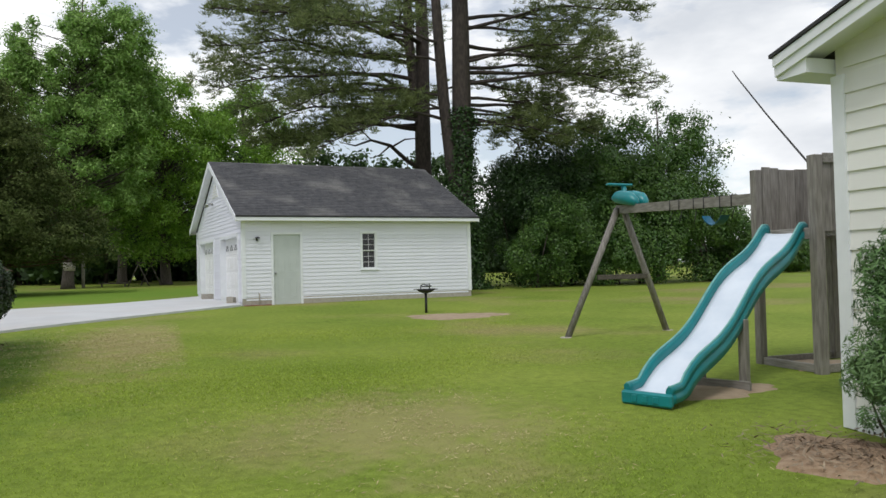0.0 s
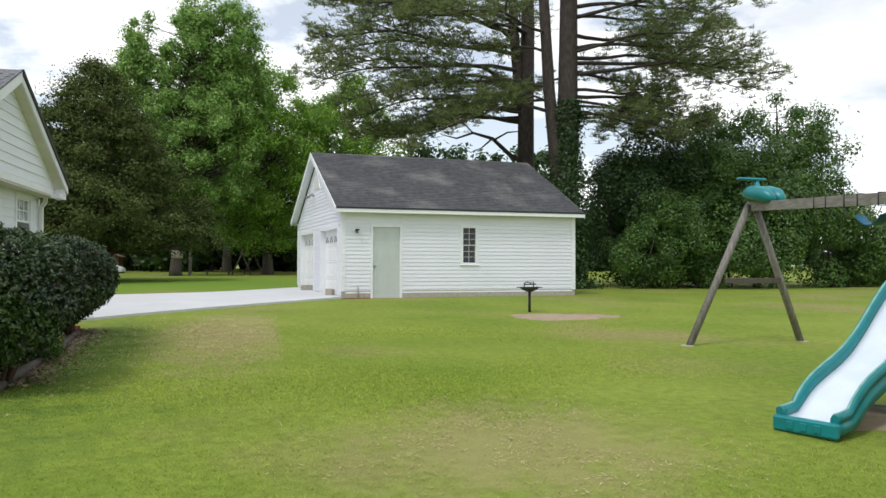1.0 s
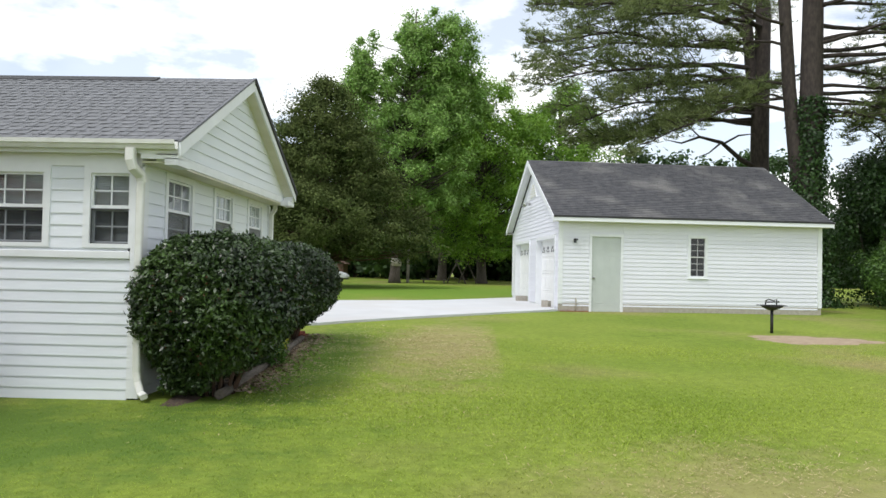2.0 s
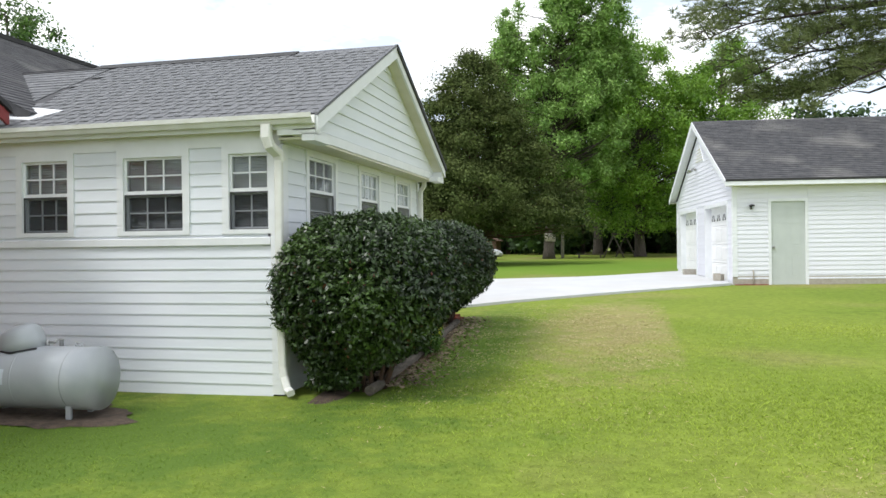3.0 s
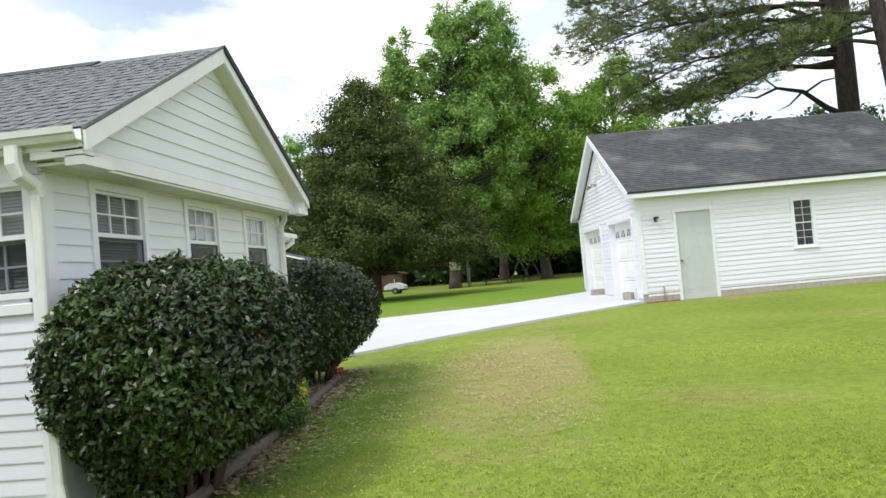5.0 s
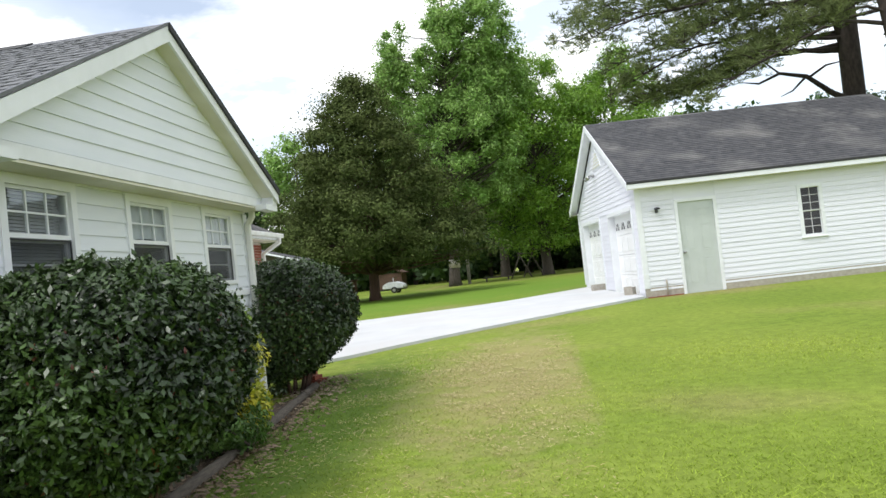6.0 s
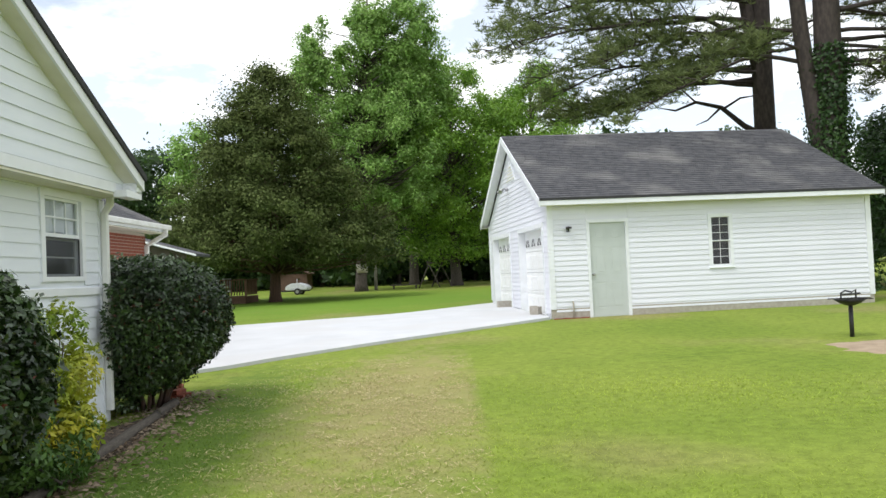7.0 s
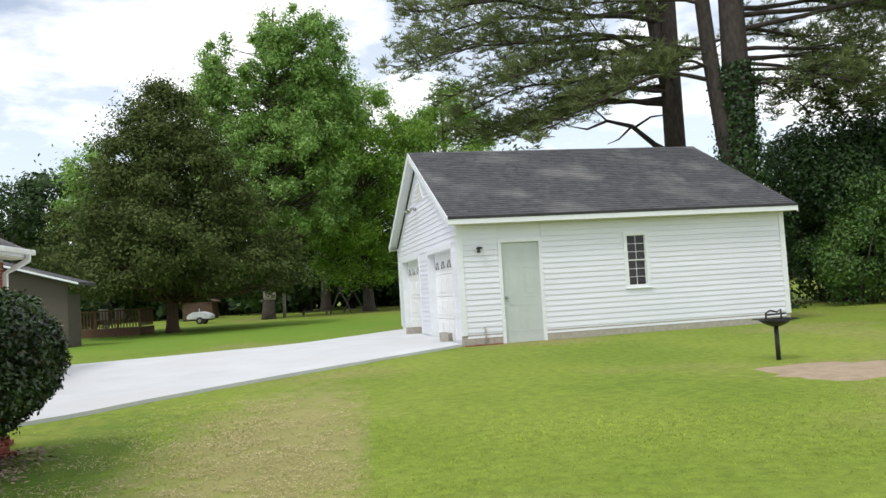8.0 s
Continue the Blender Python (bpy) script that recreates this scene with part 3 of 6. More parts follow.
clad(wall_w, [(0.1, wd2[0] - 0.09), (wd2[1] + 0.09, wd1[0] - 0.09), (wd1[1] + 0.09, GW - 0.1)], 0.12, 2.2, 0.122, VINYL, 0.017)
clad(wall_w, [(0.1, GW - 0.1)], 2.3, WT, 0.122, VINYL, 0.017)
gable_clad(wall_w, GW, WT, PITCH_G, 0.122, VINYL, inset=0.10, lip=0.017)
part("wall", wall_boxes(GW, WT, []), VINYL, garage, m=pose(GL, 0, 0, 0, 0, 90))
part("wall", wall_boxes(GL, WT, []), VINYL, garage, m=pose(GL, GW, 0, 0, 0, 180))
for u in (0.0, GL - 0.14):
    bm = bmesh.new()
    prism(bm, [(0, WT), (GW, WT), (GW / 2, WT + GW / 2 * PITCH_G)], u, u + 0.14, 0)
    part("gable", bm, VINYL, garage)
for (x, y) in ((0, 0), (GL, 0), (0, GW), (GL, GW)):
    bm = bmesh.new()
    sx, sy = (1 if x == 0 else -1), (1 if y == 0 else -1)
    box(bm, min(x, x + sx * 0.1), y - sy * 0.03, 0.22, max(x, x + sx * 0.1), y + 0.0, WT)
    box(bm, x - sx * 0.03, min(y - sy * 0.03, y + sy * 0.1), 0.22, x, max(y - sy * 0.03, y + sy * 0.1), WT)
    part("corner_post", bm, TRIM, garage)
bm = bmesh.new()
box(bm, -0.012, -0.012, -0.3, 0.90, 0.05, 0.235)
box(bm, 1.92, -0.012, -0.3, GL + 0.012, 0.05, 0.235)
part("foundation", bm, BLOCK, garage, "tan painted block foundation")
part("floor_slab", new_box(0.05, 0.15, -0.3, GL - 0.15, GW - 0.15, 0.05), CONCRETE, garage)
run_g = (GW / 2 + GV) / math.cos(math.radians(ANG_G))
for m in (pose(-GO, -GV, GE, ANG_G, 0, 0), pose(GL + GO, GW + GV, GE, ANG_G, 0, 180)):
    rf = part("roof", new_box(0, 0, -0.09, GL + 2 * GO, run_g + 0.0, -0.004), SHINGLE_BASE, garage, "dark weathered asphalt shingle roof slope", m)
    shingle_slope(rf, Matrix(), GL + 2 * GO, run_g, PITCH_G, 0.142, 0.31, SHINGLE_OLD, False, 11)
bm = bmesh.new()
for i in range(28):
    a = -GO + (GL + 2 * GO) * i / 28
    prism(bm, [(GW / 2 - 0.13, GR - 0.065), (GW / 2, GR + 0.012), (GW / 2 + 0.13, GR - 0.065), (GW / 2, GR - 0.02)], a + 0.004, a + (GL + 2 * GO) / 28 - 0.004, 0)
part("ridge_cap", bm, SHINGLE_OLD, garage)
for y0, y1 in ((-GV - 0.022, -GV), (GW + GV, GW + GV + 0.022)):
    part("fascia", new_box(-GO, y0, GE - 0.155, GL + GO, y1, GE - 0.047), TRIM, garage, "white fascia board")
    part("drip_edge", new_box(-GO - 0.01, y0 - 0.012, GE - 0.045, GL + GO + 0.01, y1, GE + 0.016), DRIP, garage)
part("soffit", new_box(-GO + 0.03, -GV, GE - 0.155, GL + GO - 0.03, -0.02, GE - 0.14), SOFFIT, garage)
part("soffit", new_box(-GO + 0.03, GW + 0.02, GE - 0.155, GL + GO - 0.03, GW + GV, GE - 0.14), SOFFIT, garage)
for u0, u1, lo in ((-GO - 0.022, -GO, 0.19), (GL + GO, GL + GO + 0.022, 0.19)):
    bm = bmesh.new()
    prism(bm, [(-GV, GE - 0.01), (GW / 2, GR - 0.01), (GW / 2, GR - lo), (-GV, GE - lo)], u0, u1, 0)
    part("rake_board", bm, TRIM, garage)
    bm = bmesh.new()
    prism(bm, [(GW + GV, GE - 0.01), (GW / 2, GR - 0.01), (GW / 2, GR - lo), (GW + GV, GE - lo)], u0, u1, 0)
    part("rake_board", bm, TRIM, garage)
for u0, u1 in ((-GO, -0.02), (GL + 0.02, GL + GO)):
    for a, b in ((-GV, GW / 2), (GW + GV, GW / 2)):
        bm = bmesh.new()
        prism(bm, [(a, GE - 0.12), (b, GR - 0.12), (b, GR - 0.14), (a, GE - 0.14)], u0, u1, 0)
        part("soffit", bm, TRIM, garage)


def entry_door():
    u0, u1, z1 = s_door[0], s_door[1], s_door[3]
    bm = bmesh.new()
    for a, b, c, d in ((u0 - 0.07, u0 + 0.004, -0.06, z1 + 0.07), (u1 - 0.004, u1 + 0.07, -0.06, z1 + 0.07), (u0 + 0.004, u1 - 0.004, z1 - 0.004, z1 + 0.07)):
        box(bm, a, -0.03, c, b, 0.08, d)
    fr = part("door_frame", bm, TRIM, garage)
    part("threshold", new_box(u0, -0.04, -0.08, u1, 0.1, 0.0), BLOCK, fr)
    bm = bmesh.new()
    w = u1 - u0
    # six raised panels on a slab
    box(bm, u0, 0.022, 0.0, u1, 0.06, z1)
    cols = ((u0 + 0.1, u0 + w / 2 - 0.045), (u0 + w / 2 + 0.045, u1 - 0.1))
    for a, b in cols:
        for c, d in ((0.18, 0.85), (1.0, 1.68), (1.80, 2.08)):
            box(bm, a, 0.0185, c, b, 0.022, c + 0.03), box(bm, a, 0.0185, d - 0.03, b, 0.022, d)
            box(bm, a, 0.0185, c + 0.03, a + 0.025, 0.022, d - 0.03), box(bm, b - 0.025, 0.0185, c + 0.03, b, 0.022, d - 0.03)
            box(bm, a + 0.055, 0.0175, c + 0.06, b - 0.055, 0.022, d - 0.06, bevel=0.004)
    dr = part("door", bm, DOOR, garage, "closed grey-green six-panel steel door")
    bm = bmesh.new()
    tube(bm, [(u0 + 0.07, 0.02, 1.0), (u0 + 0.07, -0.015, 1.0), (u0 + 0.07, -0.02, 1.0), (u0 + 0.07, -0.055, 1.0), (u0 + 0.07, -0.06, 1.0)], [0.032, 0.032, 0.0185, 0.03, 0.018], 10)
    part("door_knob", bm, STEEL, dr, "dull metal knob")


entry_door()
sash_window(garage, Matrix(), *s_win[:2], s_win[2], s_win[3], 2, 3, "narrow white double-hung window with dark panes", trim=0.08, screen=False, bar=0.005, sill=True, glass=GLASS_DARK, edge=0.014)


def overhead_door(m, u0, u1, z1):
    bm = bmesh.new()
    for a, b, c, d in ((u0 - 0.09, u0 + 0.005, 0, z1 + 0.1), (u1 - 0.005, u1 + 0.09, 0, z1 + 0.1), (u0 + 0.005, u1 - 0.005, z1 - 0.005, z1 + 0.1)):
        box(bm, a, -0.03, c, b, 0.21, d)
    part("door_frame", bm, TRIM, garage, m=m)
    bm = bmesh.new()
    n, h = 4, z1 / 4
    for i in range(n):
        box(bm, u0, 0.165, i * h + 0.004, u1, 0.20, (i + 1) * h - 0.004)
        if i < n - 1:
            k = 4
            for j in range(k):
                a, b = u0 + (u1 - u0) * j / k + 0.06, u0 + (u1 - u0) * (j + 1) / k - 0.06
                box(bm, a, 0.153, i * h + 0.09, b, 0.165, (i + 1) * h - 0.09, bevel=0.008)
    d = part("garage_door", bm, OVERHEAD, garage, "closed white sectional overhead door with small top lights", m)
    k = 4
    for j in range(k):
        a, b = u0 + (u1 - u0) * j / k + 0.1, u0 + (u1 - u0) * (j + 1) / k - 0.1
        bm = bmesh.new()
        lo, hi, c = z1 - h + 0.14, z1 - 0.20, (a + b) / 2
        rad = [(c + (b - a) / 2 * math.cos(t), 0, lo + (hi - lo) * math.sin(t)) for t in np.linspace(0, math.pi, 13)]
        prism(bm, [(x, z) for x, _, z in rad], 0.156, 0.168, 1)
        pane = part("door_light", bm, SCREEN, d, "dark arched door light")
        bm = bmesh.new()
        box(bm, a, 0.146, lo - 0.02, b, 0.158, lo)
        for t in (0.8, 1.57, 2.34):
            tube(bm, [(c, 0.152, lo), (c + (b - a) / 2 * math.cos(t), 0.152, lo + (hi - lo) * math.sin(t))], 0.008, 5)
        tube(bm, [(x, 0.154, z) for x, _, z in rad], 0.012, 5)
        part("light_bars", bm, OVERHEAD, d)


overhead_door(MW, wd1[0], wd1[1], 2.2)
overhead_door(MW, wd2[0], wd2[1], 2.2)
# gable louvre and its shelf, flood light, wall lantern
bm = bmesh.new()
prism(bm, [(GW / 2 - 0.62, 3.72), (GW / 2 + 0.62, 3.72), (GW / 2, 4.32)], -0.03, -0.002, 1)
vent = part("gable_vent", bm, TRIM, garage, "white triangular louvred gable vent", MW)
for i in range(5):
    z = 3.77 + i * 0.09
    w = 0.52 * (1 - i / 6.5)
    part("slat", new_box(GW / 2 - w, -0.045, z, GW / 2 + w, -0.03, z + 0.02), SOFFIT, vent)
FU, FZ = GW / 2 - 0.55, 3.56
bm = bmesh.new()
tube(bm, [(FU, -0.02, FZ), (FU, -0.08, FZ)], 0.05, 10)
for s in (-1, 1):
    tube(bm, [(FU, -0.07, FZ), (FU + s * 0.1, -0.12, FZ + 0.02), (FU + s * 0.16, -0.2, FZ - 0.03), (FU + s * 0.2, -0.27, FZ - 0.08)], [0.015, 0.02, 0.05, 0.065], 8)
tagged(obj("flood_light", bm, STEEL, None, GM @ MW), "twin flood light fixed under the garage gable", "light")


def lantern(m):
    r = root("wall_lantern", m, "small dark wall lantern on the white siding", "lamp")
    part("back_plate", new_box(-0.035, -0.03, -0.06, 0.035, -0.012, 0.06, bevel=0.006), DARK, r)
    bm = bmesh.new()
    tube(bm, [(0, -0.03, 0.03), (0, -0.1, 0.06), (0, -0.11, 0.05)], 0.012, 6)
    part("arm", bm, DARK, r)
    bm = bmesh.new()
    tube(bm, [(0, -0.11, 0.07), (0, -0.11, 0.055), (0, -0.11, 0.02)], [0.015, 0.07, 0.075], 10)
    part("hood", bm, DARK, r)
    part("shade", new_tube([(0, -0.11, 0.02), (0, -0.11, -0.05), (0, -0.11, -0.07)], [0.05, 0.042, 0.015], 10), GLASS, r)


lantern(GM @ pose(0.46, 0, 2.08))


def cinder_block(x, y, rz):
    bm = bmesh.new()
    for a, b, c, d in ((-0.2, 0.2, -0.1, -0.07), (-0.2, 0.2, 0.07, 0.1), (-0.2, -0.165, -0.07, 0.07), (-0.018, 0.018, -0.07, 0.07), (0.165, 0.2, -0.07, 0.07)):
        box(bm, a, c, 0, b, d, 0.2)
    return tagged(obj("cinder_block", bm, BLOCK, None, pose(x, y, rise(y) + 0.035, 0, 0, rz)), "grey hollow concrete block standing before the garage", "block", "blocks by the garage doors")


cinder_block(1.62, 30.55, 10)
cinder_block(2.12, 26.9, 85)
cinder_block(2.15, 26.62, 70)
bm = bmesh.new()
tube(bm, [(0.5, -0.06, -0.1), (0.5, -0.06, 0.33), (0.5, -0.04, 0.38), (0.5, 0.0, 0.38)], 0.018, 8)
tagged(obj("standpipe", bm, BLOCK, None, GM), "short tan pipe rising by the garage corner", "pipe")
bm = bmesh.new()
for i in range(4):
    box(bm, 0.02 + i * 0.215, -0.12, -0.06, 0.22 + i * 0.215, -0.03, 0.015 + 0.006 * (i % 2), bevel=0.005)
tagged(obj("brick_edging", bm, BRICK, None, GM), "row of old red bricks at the garage foot", "bricks")


# ---- house with the sunroom ----
house = root("house", Matrix(), "low brick house with a white sided sunroom wing", "house")
SX, SY, SL, SD, SB = -7.0, 10.08, 3.43, 5.11, 0.2
MS, ME = pose(SX, SY, SB), pose(-3.57, SY, SB, 0, 0, 90)
TOP = 2.55
zs = (1.61, 2.36)
s_holes = [(0.49, 1.05, *zs), (1.70, 2.38, *zs), (2.88, 3.31, *zs)]
ze = (1.64, 2.39)
e_holes = [(0.65, 1.42, *ze), (2.31, 3.05, *ze), (3.89, 4.61, *ze)]


def brickwork(wall, u0, u1, z0, z1, singly, seed):
    """Running-bond bricks proud of their mortar bed, in a wall frame."""
    rng = random.Random(seed)
    bl, bh, j = 0.205, 0.056, 0.0135
    me = None
    verts, faces = [], []
    row, z = 0, z0
    shapes = {}
    while z + bh <= z1:
        u = u0 - (bl / 2 if row % 2 else 0)
        while u < u1:
            if singly:
                a, b = max(u, u0), min(u + bl - j, u1)
                if b > a + 0.03:
                    size = round(b - a, 3)
                    if size not in shapes:
                        bm = new_box(0, -0.012, 0, size, 0.0, bh, bevel=0.003)
                        shapes[size] = bpy.data.meshes.new("brick")
                        bm.to_mesh(shapes[size])
                        bm.free()
                        shapes[size].materials.append(BRICK)
                    ob = new("brick", shapes[size])
                    ob.parent = wall
                    ob.matrix_basis = pose(a, rng.uniform(-0.002, 0.002), z)
            else:
                a, b, k = max(u, u0), min(u + bl - j, u1), len(verts)
                if b > a + 0.03:
                    verts += [(x, y, zz) for zz in (z, z + bh) for x, y in ((a, -0.012), (b, -0.012), (b, 0), (a, 0))]
                    faces += [(k, k + 1, k + 5, k + 4), (k + 4, k + 5, k + 6, k + 7), (k + 3, k + 2, k + 1, k), (k + 1, k + 2, k + 6, k + 5), (k + 3, k, k + 4, k + 7)]
            u += bl
        z += bh + j
        row += 1
    if not singly:
        tagged(obj("bricks", mesh_of("bricks", verts, faces), BRICK, wall), kind="stuff")


MB = pose(-7.0, -2.0, 0.0, 0, 0, 90)
part("wall", new_box(-16.5, -2.0, 0.0, -7.16, 25.3, 3.05), MORTAR, house, "rear mass of the brick house")
brick_wall = part("wall", wall_boxes(27.3, 2.95, [], 0.16), MORTAR, house, "red brick side wall", MB)
brickwork(brick_wall, 17.3, 27.3, 0.05, 2.92, False, 3)
brickwork(brick_wall, 6.0, 10.62, 0.05, 2.55, False, 4)
near_brick = part("wall", new_box(0, 0.0, 0.0, 1.42, 0.004, 2.6), MORTAR, house, "red brick wall beside the sunroom", MB @ pose(10.62, -0.004, 0.0))
part("frieze", new_box(8.0, -0.03, 2.60, 12.06, 0.0, 2.86), RED, house, "dark red painted frieze board", MB)

sun_s = part("wall", wall_boxes(SL, TOP, s_holes), SIDING, house, "white lap-sided sunroom wall", MS)
sun_e = part("wall", wall_boxes(SD, TOP, e_holes), SIDING, house, "white lap-sided sunroom end wall", ME)
part("wall", wall_boxes(SL, TOP, []), SIDING, house, m=pose(-3.57, SY + SD, SB, 0, 0, 180))
clad(sun_s, [(0.0, SL - 0.1)], -0.025, 1.45, 0.114, SIDING)
clad(sun_s, [(0.0, 0.42), (1.12, 1.63), (2.45, 2.81)], 1.56, 2.42, 0.122, SIDING)
part("frieze", new_box(0.0, -0.02, 2.43, SL, 0, 2.565), TRIM, house, m=MS)
part("band_board", new_box(0.0, -0.035, 1.455, SL - 0.102, 0, 1.535, bevel=0.006), TRIM, house, "white band board under the windows", MS)
clad(sun_e, [(0.1, SD - 0.1)], 0.0, 1.45, 0.112, SIDING)
clad(sun_e, [(0.1, 0.58), (1.49, 2.24), (3.12, 3.82), (4.68, SD - 0.1)], 1.56, 2.44, 0.122, SIDING)
part("frieze", new_box(0.0, -0.02, 2.45, SD, 0, 2.56), TRIM, house, m=ME)
part("band_board", new_box(0.102, -0.033, 1.455, SD - 0.102, 0, 1.535, bevel=0.006), TRIM, house, m=ME)
bm = bmesh.new()
box(bm, SL - 0.1, -0.03, 0.0, SL + 0.03, 0.0, 2.42)
box(bm, SL, 0.0, 0.0, SL + 0.03, 0.1, 2.44)
part("corner_post", bm, TRIM, house, "white corner boards", MS)
part("corner_post", new_box(SD - 0.1, -0.03, 0.0, SD + 0.02, 0.0, 2.44), TRIM, house, m=ME)
# ragged footing coloured near-black to paint in the shaded gap under the siding
bm = bmesh.new()
rg = random.Random(4)
for i in range(26):
    a = i * SL / 26
    box(bm, a, 0.0, -0.25, a + SL / 26 + 0.002, 0.1, 0.0 - rg.random() * 0.01)
part("foundation", bm, DRIP, house, "footing below the siding, blackened as a shaded gap", MS)
part("foundation", new_box(0, 0.0, -0.25, SD, 0.1, 0.0), BLOCK, house, m=ME)
for k, (a, b, c, d) in enumerate(s_holes):
    sash_window(house, MS, a, b, c, d, 2 if k == 2 else 3, 2, "white double-hung window with a slatted blind", blind=True, sill=False)
for k, (a, b, c, d) in enumerate(e_holes):
    sash_window(house, ME, a, b, c, d, 3, 2, "white double-hung window with a half curtain" if k else "white double-hung window", blind=(k == 0), curtain=(k > 0), sill=False, low_cols=1)
part("room_floor", new_box(-6.9, SY + 0.15, 0.3, -3.72, SY + SD - 0.15, 0.4), ROOM, house)
part("room_ceiling", new_box(-6.9, SY + 0.15, 2.66, -3.72, SY + SD - 0.15, 2.72), ROOM, house)
part("room_wall", new_box(-6.95, SY + 0.15, 0.4, -6.9, SY + SD - 0.15, 2.66), ROOM, house)
part("room_partition", new_box(-6.9, SY + 2.4, 0.4, -4.6, SY + 2.46, 2.66), ROOM, house)

# sunroom roof
RC, RH, REZ, RRZ, RX0, RX1 = 12.6, 2.66, 2.885, 4.175, -9.3, -3.15
PITCH_S = (RRZ - REZ) / RH
ANG_S = math.degrees(math.atan(PITCH_S))
run_s = RH / math.cos(math.radians(ANG_S))
slope_s = part("roof", new_box(0, 0, -0.08, RX1 - RX0, run_s, -0.004), SHINGLE_BASE, house, "grey architectural shingle roof slope", pose(RX0, RC - RH, REZ, ANG_S, 0, 0))
slope_n = part("roof", new_box(0, 0, -0.08, RX1 - RX0, run_s, -0.004), SHINGLE_BASE, house, "grey architectural shingle roof slope", pose(RX1, RC + RH, REZ, ANG_S, 0, 180))
shingle_slope(slope_n, Matrix(), RX1 - RX0, run_s, PITCH_S, 0.14, 0.3, SHINGLE_OLD, False, 5)
bm = bmesh.new()
box(bm, RX0, RC - 0.16, RRZ - 0.075, -4.45, RC + 0.16, RRZ - 0.055)
prism(bm, [(RC - 0.17, RRZ - 0.06), (RC, RRZ + 0.028), (RC + 0.17, RRZ - 0.06), (RC, RRZ + 0.005)], RX0 + 1.9, -4.45, 0)
part("ridge_vent", bm, DRIP, house, "dark ridge vent")
for i in range(7):
    a = -4.44 + i * 0.184
    bm = bmesh.new()
    prism(bm, [(RC - 0.13, RRZ - 0.06), (RC, RRZ + 0.014), (RC + 0.13, RRZ - 0.06), (RC, RRZ - 0.02)], a, a + 0.18, 0)
    part("ridge_cap", bm, SHINGLE, house)
GX = -3.30
bm = bmesh.new()
gb = 2.69
gw = 2 * RH - 0.12
prism(bm, [(RC - gw / 2, gb), (RC + gw / 2, gb), (RC + gw / 2, gb + 0.08), (RC, gb + 0.08 + gw / 2 * PITCH_S), (RC - gw / 2, gb + 0.08)], GX - 0.1, GX, 0)
gable = part("gable", bm, SIDING, house, "white lap-sided gable")
gwall = part("gable_face", new_box(0.0, -0.022, 0, gw - 0.3, -0.002, 0.10), TRIM, house, "plain white board along the gable foot", m=pose(GX, RC - gw / 2, gb, 0, 0, 90))
gable_clad(gwall, gw, 0.105, PITCH_S, 0.135, SIDING, inset=0.05)
part("soffit", new_box(-3.55, RC - gw / 2, gb - 0.025, GX + 0.01, RC + gw / 2, gb - 0.004), SOFFIT, house)
for s in (-1, 1):
    bm = bmesh.new()
    prism(bm, [(RC + s * RH, REZ - 0.012), (RC, RRZ - 0.012), (RC, RRZ - 0.155), (RC + s * RH, REZ - 0.155)], RX1 + 0.003, RX1 + 0.028, 0)
    part("rake_board", bm, TRIM, house, "white rake board")
    bm = bmesh.new()
    prism(bm, [(RC + s * RH, REZ - 0.125), (RC, RRZ - 0.125), (RC, RRZ - 0.142), (RC + s * RH, REZ - 0.142)], GX - 0.08, RX1 - 0.002, 0)
    part("soffit", bm, SOFFIT, house)
    bm = bmesh.new()
    lo = 0.006 if s < 0 else 0.05
    prism(bm, [(RC + s * (RH + 0.01), REZ - lo), (RC, RRZ - lo), (RC, RRZ + 0.022), (RC + s * (RH + 0.01), REZ + 0.022)], RX1 + 0.004, RX1 + (0.036 if s < 0 else 0.05), 0)
    part("drip_edge", bm, SHINGLE if s < 0 else DRIP, house, "shingle edge along the rake")
    y = RC + s * RH
    y0, y1 = (y, y + 0.4) if s < 0 else (y - 0.4, y)
    part("eave_box", new_box(-3.54, y if s < 0 else y - 0.135, gb + 0.012, RX1 - 0.004, y + 0.135 if s < 0 else y, REZ - 0.05), TRIM, house, "boxed white eave end")
    part("eave_return", new_box(GX + 0.012, y0, gb - 0.05, RX1 - 0.004, y1, gb + 0.02), TRIM, house, "boxed white eave return")
part("soffit", new_box(-7.0, RC - RH, 2.765, -3.30, SY - 0.005, 2.78), SOFFIT, house)
part("fascia", new_box(-7.0, RC - RH - 0.004, 2.755, RX1 - 0.03, RC - RH + 0.018, REZ - 0.015), TRIM, house)
# gutter along the front eave
bm = bmesh.new()
gy = RC - RH - 0.004
prof = [(y, 2.885 - (2.845 - z) * 0.95) for y, z in ((gy, 2.84), (gy, 2.75), (gy - 0.075, 2.75), (gy - 0.095, 2.79), (gy - 0.115, 2.80), (gy - 0.12, 2.845), (gy - 0.108, 2.845), (gy - 0.10, 2.808), (gy - 0.085, 2.80), (gy - 0.068, 2.762), (gy - 0.012, 2.762), (gy - 0.012, 2.84))]
prism(bm, prof, -7.3, RX1, 0)
part("gutter", bm, GUTTER, house, "white eave gutter")
part("gutter_cap", new_box(-7.28, gy - 0.1, 2.885, -6.75, gy + 0.06, 2.985, bevel=0.02), GUTTER, house, "raised splash guard at the gutter end")


